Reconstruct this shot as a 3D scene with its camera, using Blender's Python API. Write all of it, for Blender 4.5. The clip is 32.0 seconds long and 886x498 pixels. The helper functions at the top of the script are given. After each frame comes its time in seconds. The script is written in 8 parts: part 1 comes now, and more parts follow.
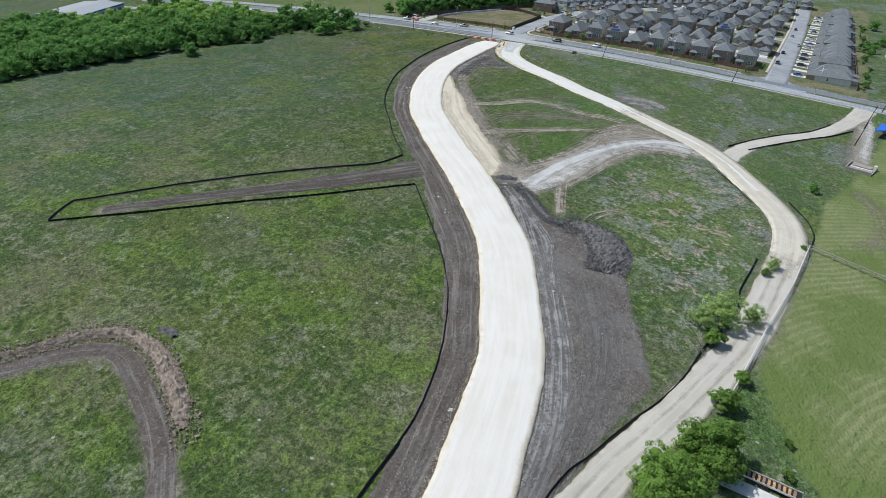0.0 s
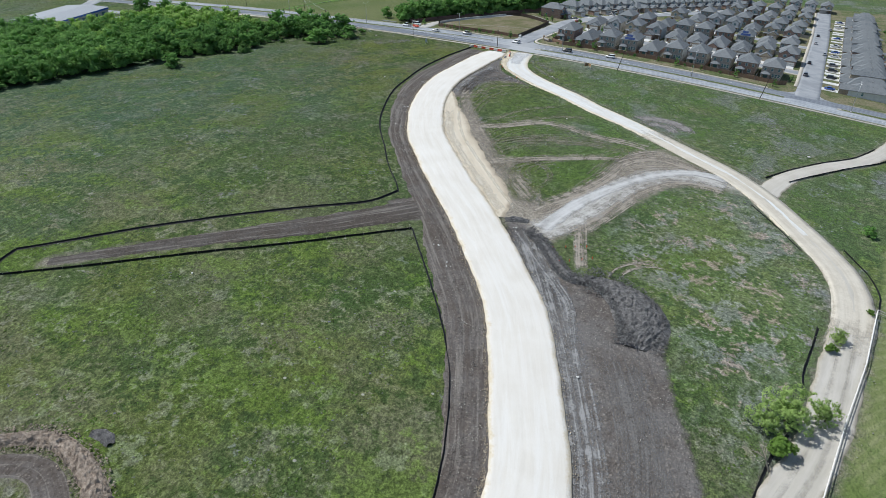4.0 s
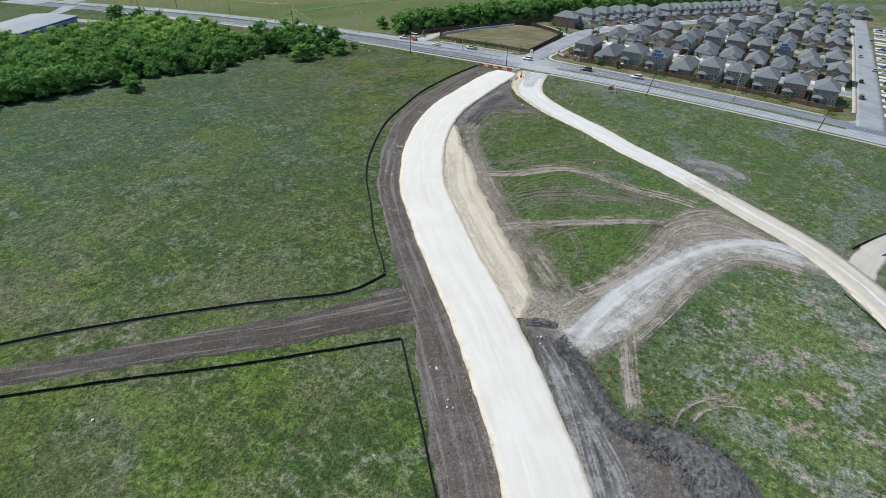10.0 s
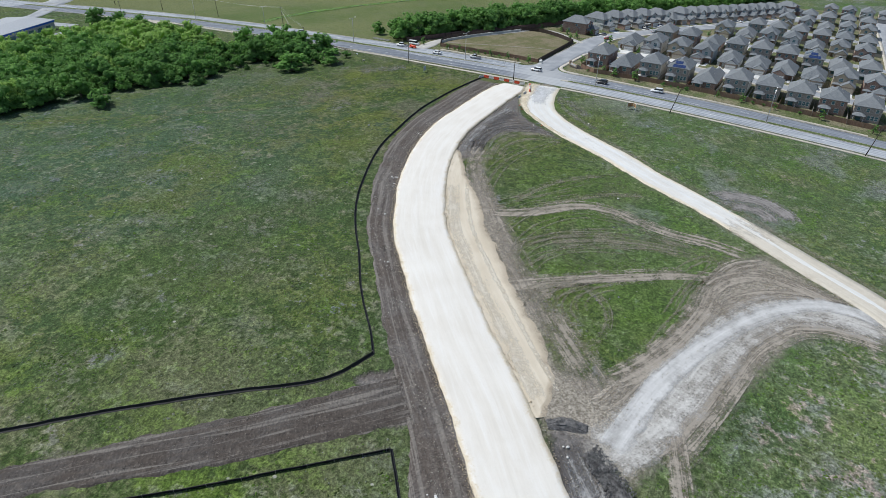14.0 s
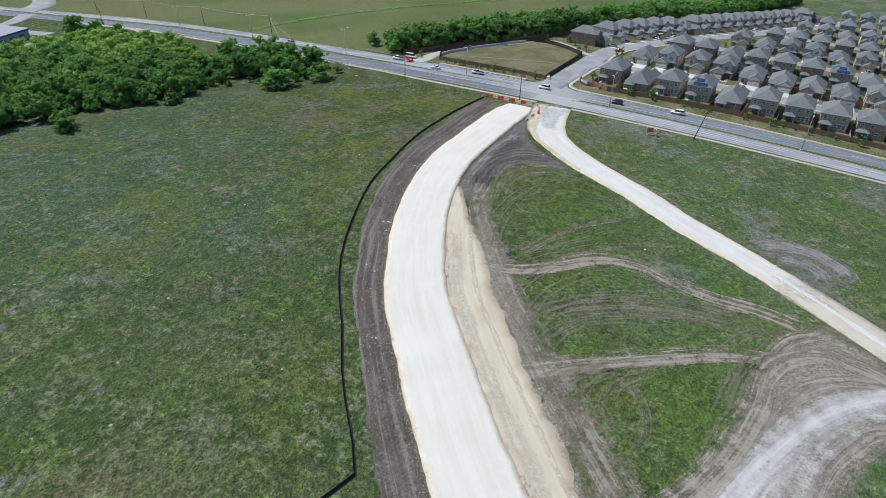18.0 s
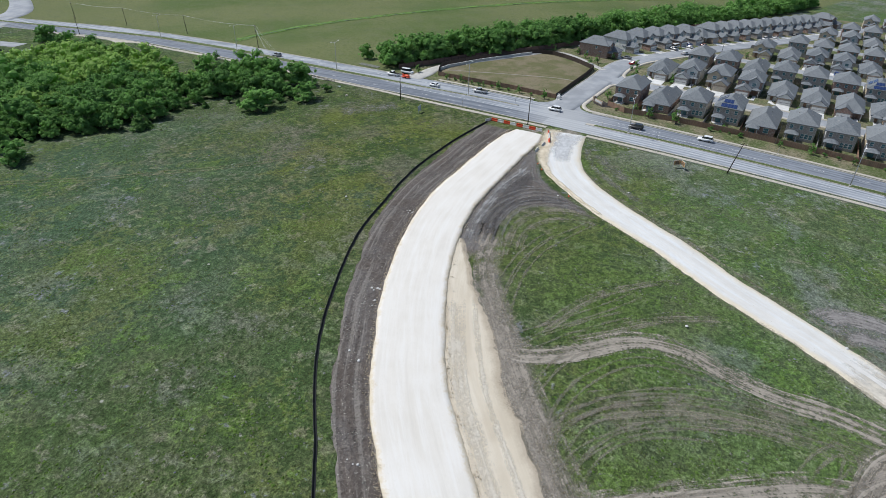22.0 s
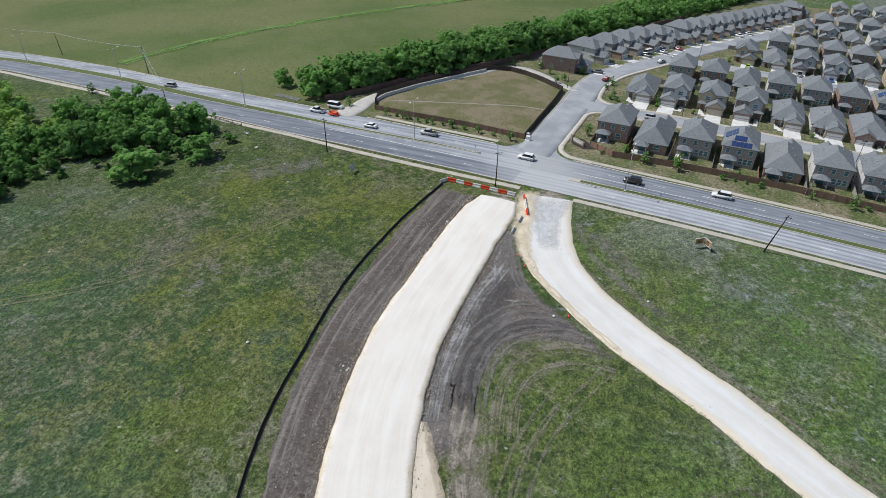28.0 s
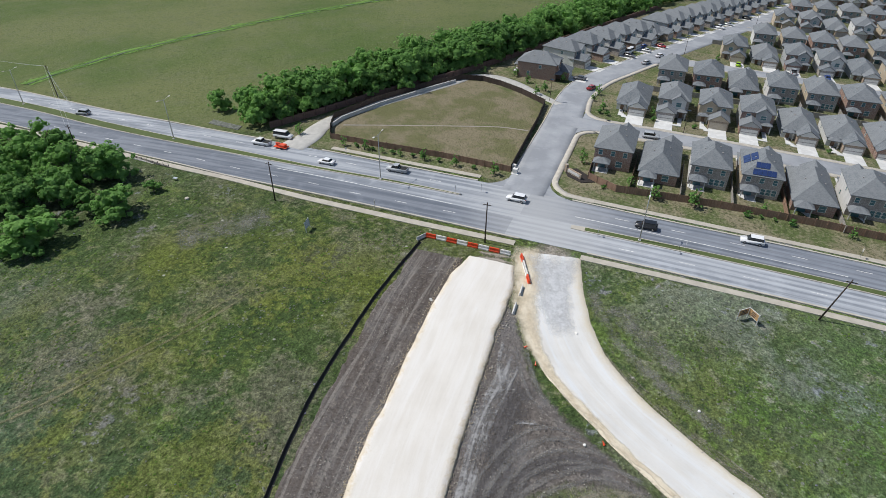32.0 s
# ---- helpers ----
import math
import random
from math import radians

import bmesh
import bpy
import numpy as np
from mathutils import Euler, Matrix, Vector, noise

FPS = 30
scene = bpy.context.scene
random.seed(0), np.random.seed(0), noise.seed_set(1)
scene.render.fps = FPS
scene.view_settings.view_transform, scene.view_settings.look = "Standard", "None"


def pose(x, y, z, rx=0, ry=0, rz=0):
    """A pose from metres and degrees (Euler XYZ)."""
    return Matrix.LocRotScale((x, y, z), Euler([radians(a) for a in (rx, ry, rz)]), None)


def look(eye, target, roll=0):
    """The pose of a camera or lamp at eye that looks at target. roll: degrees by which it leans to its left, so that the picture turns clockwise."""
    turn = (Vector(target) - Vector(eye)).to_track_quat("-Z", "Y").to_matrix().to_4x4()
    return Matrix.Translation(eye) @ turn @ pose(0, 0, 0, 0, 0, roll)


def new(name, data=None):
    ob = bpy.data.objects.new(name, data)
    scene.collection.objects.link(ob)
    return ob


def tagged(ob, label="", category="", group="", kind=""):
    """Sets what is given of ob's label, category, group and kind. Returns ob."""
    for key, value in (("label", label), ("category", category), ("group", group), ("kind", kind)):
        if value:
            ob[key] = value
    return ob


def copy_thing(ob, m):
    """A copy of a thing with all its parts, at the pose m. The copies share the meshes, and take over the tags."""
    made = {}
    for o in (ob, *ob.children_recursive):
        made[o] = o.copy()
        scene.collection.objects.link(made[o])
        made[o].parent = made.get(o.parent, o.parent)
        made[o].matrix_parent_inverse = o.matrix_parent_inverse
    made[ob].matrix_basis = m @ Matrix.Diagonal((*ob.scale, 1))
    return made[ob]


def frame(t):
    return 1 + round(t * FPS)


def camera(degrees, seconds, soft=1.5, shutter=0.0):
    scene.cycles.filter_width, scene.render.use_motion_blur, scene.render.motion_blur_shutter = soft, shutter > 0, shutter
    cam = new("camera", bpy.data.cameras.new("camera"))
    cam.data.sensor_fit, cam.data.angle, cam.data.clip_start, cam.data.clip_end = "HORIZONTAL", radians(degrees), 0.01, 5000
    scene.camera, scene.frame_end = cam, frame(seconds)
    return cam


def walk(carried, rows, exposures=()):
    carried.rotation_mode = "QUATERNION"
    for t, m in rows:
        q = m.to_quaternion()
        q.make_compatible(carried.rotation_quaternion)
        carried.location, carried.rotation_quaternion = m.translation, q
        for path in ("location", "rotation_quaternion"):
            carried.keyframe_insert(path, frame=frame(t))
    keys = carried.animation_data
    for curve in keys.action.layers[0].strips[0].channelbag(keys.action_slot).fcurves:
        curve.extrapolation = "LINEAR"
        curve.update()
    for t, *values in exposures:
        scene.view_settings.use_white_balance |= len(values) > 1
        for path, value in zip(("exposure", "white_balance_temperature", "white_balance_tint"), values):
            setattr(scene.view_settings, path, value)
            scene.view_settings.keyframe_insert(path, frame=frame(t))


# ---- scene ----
# the camera: a drone that flies along the new road towards the junction
cam = camera(73.71, 32.0, soft=0.5)
PATH = [
    (0, (154.36, -309.64, 71.43), (111.02, -236.02, 19.47), 1.60),
    (1, (151.08, -303.83, 71.48), (107.61, -230.30, 19.47), 1.54),
    (2, (147.68, -298.15, 71.51), (104.13, -224.65, 19.53), 1.51),
    (3, (144.07, -292.29, 71.57), (100.53, -218.93, 19.39), 1.60),
    (3.5, (142.21, -289.35, 71.60), (98.73, -215.97, 19.39), 1.61),
    (5.5, (134.80, -277.33, 71.68), (91.37, -204.03, 19.34), 1.58),
    (6, (133.05, -274.14, 71.67), (89.55, -200.91, 19.27), 1.57),
    (7, (129.57, -267.57, 71.60), (85.82, -194.52, 19.17), 1.49),
    (8, (125.84, -260.90, 71.48), (81.99, -187.97, 18.96), 1.52),
    (9, (121.74, -254.41, 71.27), (77.92, -181.49, 18.72), 1.48),
    (10, (117.52, -248.09, 70.99), (73.80, -175.11, 18.43), 1.44),
    (11, (113.56, -241.92, 70.63), (69.87, -168.97, 18.01), 1.42),
    (12, (109.95, -236.05, 70.23), (66.26, -163.13, 17.56), 1.42),
    (13, (106.51, -230.39, 69.94), (62.83, -157.53, 17.19), 1.53),
    (14, (103.13, -224.91, 69.87), (59.42, -152.13, 17.02), 1.49),
    (14.5, (101.50, -222.24, 69.88), (57.69, -149.54, 17.01), 1.52),
    (16.5, (94.89, -211.63, 69.96), (50.96, -138.92, 17.20), 1.66),
    (17, (93.14, -208.85, 69.96), (49.46, -135.87, 17.36), 1.64),
    (18, (89.59, -203.28, 69.95), (46.04, -130.40, 17.12), 1.61),
    (19, (86.08, -197.70, 69.94), (42.50, -124.79, 17.17), 1.58),
    (21, (79.06, -186.09, 70.16), (35.50, -113.28, 17.24), 1.47),
    (23, (70.76, -172.41, 70.43), (27.70, -99.49, 17.24), 1.48),
    (24.5, (63.50, -159.95, 70.69), (22.45, -85.93, 17.44), 1.44),
    (26, (55.56, -146.86, 70.95), (16.86, -71.73, 17.47), 1.19),
    (28.5, (43.86, -125.64, 71.41), (9.36, -50.48, 15.18), 0.82),
    (29, (41.42, -121.55, 71.45), (7.89, -46.61, 14.37), 0.78),
    (30, (36.59, -113.81, 71.47), (4.71, -38.46, 13.97), 0.72),
    (32, (28.42, -100.49, 71.22), (-0.50, -23.91, 13.78), 0.53),
]
walk(cam, [(t, look(eye, target, roll)) for t, eye, target, roll in PATH],
     exposures=[(0, 0.02, 6250, 7), (14, 0.02, 6300, 8), (20, 0.0, 6260, 9.0), (26, 0.0, 6360, 9.5), (32, 0.0, 6500, 10)])

# ---- light: clear spring day, sun high in the west ----
SUN_ELEV, SUN_FROM = radians(55.0), radians(184.0)      # height, and compass angle in the plan the light comes from
world = bpy.data.worlds.new("sky")
scene.world = world
world.use_nodes = True
wn = world.node_tree
wn.nodes.clear()
sky = wn.nodes.new("ShaderNodeTexSky")
sky.sky_type, sky.sun_disc = "NISHITA", False
sky.sun_elevation, sky.sun_rotation = SUN_ELEV, radians(90.0) - SUN_FROM
sky.air_density, sky.dust_density, sky.ozone_density = 1.0, 1.2, 1.0
bg = wn.nodes.new("ShaderNodeBackground")
bg.inputs["Strength"].default_value = 0.1
wo = wn.nodes.new("ShaderNodeOutputWorld")
wn.links.new(sky.outputs[0], bg.inputs[0])
wn.links.new(bg.outputs[0], wo.inputs[0])
sun = new("sun", bpy.data.lights.new("sun", "SUN"))
sun.data.energy, sun.data.angle, sun.data.color = 4.0, radians(0.53), (1.0, 0.975, 0.93)
sun_dir = Vector((math.cos(SUN_FROM) * math.cos(SUN_ELEV), math.sin(SUN_FROM) * math.cos(SUN_ELEV), math.sin(SUN_ELEV)))
sun.matrix_world = look(sun_dir * 200, (0, 0, 0))
scene.view_settings.exposure = 0.0

# ---- materials ----
class Nodes:
    """Small helper round a material's node tree."""

    def __init__(self, name):
        self.mat = bpy.data.materials.new(name)
        self.mat.use_nodes = True
        self.tree = self.mat.node_tree
        self.bsdf = self.tree.nodes["Principled BSDF"]

    def node(self, kind, **props):
        n = self.tree.nodes.new(kind)
        for key, value in props.items():
            setattr(n, key, value)
        return n

    def link(self, a, b):
        self.tree.links.new(a, b)

    def put(self, socket, value):
        if hasattr(value, "is_output"):
            self.link(value, socket)
        else:
            if isinstance(value, (tuple, list)) and len(value) == 3 and socket.type == "RGBA":
                value = (*value, 1.0)
            socket.default_value = value

    def math(self, op, a, b=0.0, c=0.0, clamp=False):
        n = self.node("ShaderNodeMath", operation=op, use_clamp=clamp)
        self.put(n.inputs[0], a), self.put(n.inputs[1], b)
        if op in ("MULTIPLY_ADD", "SMOOTH_MIN", "WRAP"):
            self.put(n.inputs[2], c)
        return n.outputs[0]

    def mix(self, fac, a, b, blend="MIX"):
        n = self.node("ShaderNodeMix", data_type="RGBA", blend_type=blend)
        self.put(n.inputs["Factor"], fac), self.put(n.inputs[6], a), self.put(n.inputs[7], b)
        return n.outputs[2]

    def step(self, value, low, high, a=0.0, b=1.0):
        n = self.node("ShaderNodeMapRange", interpolation_type="SMOOTHSTEP")
        self.put(n.inputs[0], value), self.put(n.inputs[1], low), self.put(n.inputs[2], high)
        self.put(n.inputs[3], a), self.put(n.inputs[4], b)
        return n.outputs[0]

    def where(self, scale=(1, 1, 1), uv=False):
        if uv:
            out = self.node("ShaderNodeUVMap").outputs[0]
        else:
            out = self.node("ShaderNodeNewGeometry").outputs["Position"]
        m = self.node("ShaderNodeMapping")
        m.inputs["Scale"].default_value = scale
        self.link(out, m.inputs[0])
        return m.outputs[0]

    def local(self, scale=(1, 1, 1)):
        m = self.node("ShaderNodeMapping")
        m.inputs["Scale"].default_value = scale
        self.link(self.node("ShaderNodeTexCoord").outputs["Object"], m.inputs[0])
        return m.outputs[0]

    def noise(self, scale, detail=4.0, rough=0.55, at=None, distort=0.0):
        n = self.node("ShaderNodeTexNoise")
        n.inputs["Scale"].default_value, n.inputs["Detail"].default_value = scale, detail
        n.inputs["Roughness"].default_value, n.inputs["Distortion"].default_value = rough, distort
        self.link(at if at is not None else self.where(), n.inputs["Vector"])
        return n.outputs[0]

    def voronoi(self, scale, at=None, out="Distance", feature="F1"):
        n = self.node("ShaderNodeTexVoronoi", feature=feature)
        n.inputs["Scale"].default_value = scale
        self.link(at if at is not None else self.where(), n.inputs["Vector"])
        return n.outputs[out]

    def attr(self, name):
        return self.node("ShaderNodeAttribute", attribute_name=name).outputs["Fac"]

    def rand(self):
        return self.node("ShaderNodeObjectInfo").outputs["Random"]

    def bump(self, height, strength=0.5, distance=0.1):
        n = self.node("ShaderNodeBump")
        n.inputs["Strength"].default_value, n.inputs["Distance"].default_value = strength, distance
        self.link(height, n.inputs["Height"])
        self.link(n.outputs[0], self.bsdf.inputs["Normal"])

    def done(self, colour, rough=0.8, metal=0.0, spec=None):
        self.put(self.bsdf.inputs["Base Color"], colour)
        self.put(self.bsdf.inputs["Roughness"], rough)
        self.put(self.bsdf.inputs["Metallic"], metal)
        if spec is not None:
            self.put(self.bsdf.inputs["Specular IOR Level"], spec)
        return self.mat


def plain(name, colour, rough=0.7, metal=0.0, vary=0.12, scale=1.5, fine=14.0, bump=0.15):
    """A surface of one colour with stains, grain and slight relief."""
    m = Nodes(name)
    at = m.local()
    big, small = m.noise(scale, 4, at=at), m.noise(fine, 5, at=at)
    dark = tuple(c * (1 - vary * 2) for c in colour)
    lite = tuple(min(1, c * (1 + vary)) for c in colour)
    c = m.mix(m.step(big, 0.35, 0.65), dark, lite)
    c = m.mix(m.step(small, 0.3, 0.7, 0.0, 0.35), c, tuple(x * 0.75 for x in colour))
    if bump:
        m.bump(small, bump, 0.02)
    return m.done(c, m.step(big, 0.2, 0.8, rough - 0.08, min(1, rough + 0.08)), metal)


def soil_layers(m, tone=1.0, warmth=1.0):
    """Colours of churned clay, brown and grey, with lumps and pale stones."""
    at = m.where()
    patch, lump, grit = m.noise(0.11, 6, 0.65, at=at), m.noise(1.0, 3, 0.6, at=at), m.noise(2.6, 2, 0.6, at=at)
    c = m.mix(m.step(patch, 0.4, 0.6), (0.135, 0.122, 0.113), (0.172, 0.166, 0.163))
    c = m.mix(m.step(lump, 0.54, 0.68, 0, 0.5), c, (0.285, 0.265, 0.238))
    c = m.mix(m.step(lump, 0.44, 0.3, 0, 0.6), c, (0.068, 0.058, 0.052))
    c = m.mix(m.step(grit, 0.43, 0.3, 0, 0.5), c, (0.05, 0.043, 0.039))
    c = m.mix(m.step(grit, 0.58, 0.7, 0, 0.6), c, (0.36, 0.34, 0.31))
    stone = m.voronoi(0.8, at)
    c = m.mix(m.step(stone, 0.05, 0.1, 0.7, 0.0), c, (0.5, 0.47, 0.42))
    if tone != 1.0:
        c = m.mix(1.0, c, (tone, tone * (1 - 0.055 * warmth), tone * (1 - 0.095 * warmth)), "MULTIPLY")
    return c, lump, grit


def grass_layers(m):
    """Rough pasture: colonies of deep green, bright and yellow-green herbs, olive thatch, grey and lilac flowers, tan straw."""
    at = m.where()
    east = m.node("ShaderNodeSeparateXYZ")
    m.link(at, east.inputs[0])
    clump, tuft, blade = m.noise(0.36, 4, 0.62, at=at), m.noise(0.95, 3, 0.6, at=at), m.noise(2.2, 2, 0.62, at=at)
    lean = m.noise(1.0, 3, 0.6, at=m.where((0.55, 1.5, 1)), distort=1.2)
    ragged = m.math("ADD", m.math("MULTIPLY", m.math("SUBTRACT", clump, 0.5), 0.55), m.math("MULTIPLY", m.math("SUBTRACT", tuft, 0.5), 0.4))

    def zone(value, size, spread, low, high):
        return m.step(m.math("ADD", value, m.math("MULTIPLY", m.math("SUBTRACT", m.noise(size, 4, at=at), 0.5), spread)), low, high)

    def colony(size, low, high, shift, most=1.0, stretch=(1, 1), torn=1.0):
        """A mask of plant colonies of one kind with torn edges."""
        place = m.node("ShaderNodeMapping")
        place.inputs["Location"].default_value = (shift * 13.7, shift * -7.3, shift * 3.1)
        place.inputs["Scale"].default_value = (stretch[0], stretch[1], 1)
        m.link(at, place.inputs[0])
        n = m.noise(size, 5, 0.6, at=place.outputs[0])
        return m.step(m.math("ADD", n, m.math("MULTIPLY", ragged, torn)), low, high, 0, most)

    # far western field: the bluish cast of haze is put into the grass colour
    hazy = m.math("MULTIPLY", zone(east.outputs[0], 0.02, 160, 20, -85), zone(east.outputs[1], 0.03, 80, -25, -95))
    warm = zone(m.math("MULTIPLY_ADD", east.outputs[1], 0.5, east.outputs[0]), 0.04, 60, 5, 60)
    c = m.mix(colony(0.045, 0.4, 0.6, 1), (0.062, 0.098, 0.03), (0.092, 0.117, 0.047))
    c = m.mix(m.math("MULTIPLY", hazy, 0.6), c, (0.057, 0.112, 0.064))
    c = m.mix(m.math("MULTIPLY", warm, 0.5), c, (0.085, 0.124, 0.056))
    c = m.mix(colony(0.07, 0.5, 0.64, 2, 0.45, (1, 1.5)), c, (0.112, 0.118, 0.066))
    c = m.mix(colony(0.055, 0.5, 0.61, 3, 0.5), c, (0.045, 0.09, 0.024))
    c = m.mix(colony(0.026, 0.5, 0.62, 4, 0.55, (1.2, 0.8)), c, (0.112, 0.14, 0.032))
    c = m.mix(colony(0.085, 0.56, 0.65, 5, 0.55, (1.3, 0.8)), c, (0.085, 0.148, 0.028))
    c = m.mix(m.math("MULTIPLY", warm, colony(0.034, 0.52, 0.62, 6, 0.55, (1, 1), 0.6)), c, (0.055, 0.112, 0.024))
    c = m.mix(colony(0.05, 0.54, 0.67, 7, 0.3, (0.8, 1.3)), c, (0.165, 0.167, 0.142))
    c = m.mix(m.math("MULTIPLY", hazy, colony(0.05, 0.49, 0.65, 8, 0.28)), c, (0.135, 0.165, 0.138))
    c = m.mix(m.math("MULTIPLY", warm, colony(0.034, 0.51, 0.62, 9, 0.42, (1.3, 0.9), 0.45)), c, (0.18, 0.182, 0.186))
    c = m.mix(colony(0.16, 0.6, 0.7, 10, 0.36), c, (0.2, 0.178, 0.135))
    c = m.mix(colony(0.11, 0.665, 0.72, 11, 0.4), c, (0.16, 0.16, 0.215))
    south = m.math("MULTIPLY", zone(east.outputs[1], 0.03, 60, -150, -205), zone(m.math("MULTIPLY_ADD", east.outputs[1], 0.45, east.outputs[0]), 0.03, 30, 62, 40))
    c = m.mix(m.math("MULTIPLY", south, colony(0.03, 0.46, 0.62, 15, 0.62, (1.0, 1.2), 0.7)), c, (0.145, 0.143, 0.088))
    c = m.mix(m.math("MULTIPLY", south, colony(0.045, 0.5, 0.62, 16, 0.7, (0.7, 1.5), 0.8)), c, (0.096, 0.15, 0.026))
    c = m.mix(m.math("MULTIPLY", south, colony(0.14, 0.58, 0.68, 17, 0.4)), c, (0.2, 0.2, 0.165))
    west = m.math("MULTIPLY", zone(east.outputs[0], 0.03, 20, 8, -4), m.math("MULTIPLY", zone(east.outputs[1], 0.03, 40, -115, -75), zone(east.outputs[0], 0.03, 50, -105, -55)))
    c = m.mix(m.math("MULTIPLY", west, colony(0.05, 0.48, 0.62, 19, 0.56, (1, 1), 0.8)), c, (0.15, 0.14, 0.105))
    c = m.mix(m.math("MULTIPLY", west, colony(0.06, 0.5, 0.62, 20, 0.6, (1.2, 0.8), 0.8)), c, (0.112, 0.135, 0.026))
    c = m.mix(m.math("MULTIPLY", m.step(m.math("ADD", m.attr("herb"), m.math("MULTIPLY", ragged, 30)), 5, -6, 0, 0.6), colony(0.05, 0.4, 0.54, 12)), c, m.mix(m.step(east.outputs[0], -8, 20), (0.122, 0.15, 0.032), (0.082, 0.134, 0.03)))
    c = m.mix(m.math("MULTIPLY", m.step(m.math("ADD", m.attr("meadow"), m.math("MULTIPLY", ragged, 30)), 4, -8, 0, 0.55), colony(0.06, 0.4, 0.54, 13)), c, (0.115, 0.16, 0.058))
    c = m.mix(m.math("MULTIPLY", m.step(m.attr("meadow"), 4, -8, 0, 0.5), colony(0.11, 0.5, 0.61, 14)), c, (0.205, 0.21, 0.205))
    c = m.mix(m.math("MULTIPLY", m.step(m.attr("meadow"), 2, -6, 0, 0.6), colony(0.16, 0.57, 0.66, 18)), c, (0.27, 0.21, 0.17))
    # single clumps and stems, with the shade of the gaps put into their tone
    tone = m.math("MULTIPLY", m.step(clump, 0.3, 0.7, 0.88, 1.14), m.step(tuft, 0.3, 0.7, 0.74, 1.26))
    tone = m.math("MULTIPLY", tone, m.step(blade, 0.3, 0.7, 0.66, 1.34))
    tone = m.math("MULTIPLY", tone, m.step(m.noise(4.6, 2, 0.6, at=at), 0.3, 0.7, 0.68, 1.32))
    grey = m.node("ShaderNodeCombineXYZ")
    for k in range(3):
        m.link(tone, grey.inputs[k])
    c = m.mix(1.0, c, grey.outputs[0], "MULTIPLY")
    c = m.mix(m.step(lean, 0.58, 0.74, 0, 0.22), c, (0.17, 0.195, 0.125))
    c = m.mix(1.0, c, m.mix(west, m.mix(south, m.mix(warm, (0.835, 0.84, 0.905), (1.03, 1.02, 1.1)), (0.85, 0.86, 0.84)), (0.81, 0.8, 0.8)), "MULTIPLY")
    c = m.mix(m.step(m.voronoi(0.14, m.where((1, 1.2, 1))), 0.06, 0.03, 0, 0.75), c, (0.36, 0.36, 0.32))
    return c, clump, tuft, blade


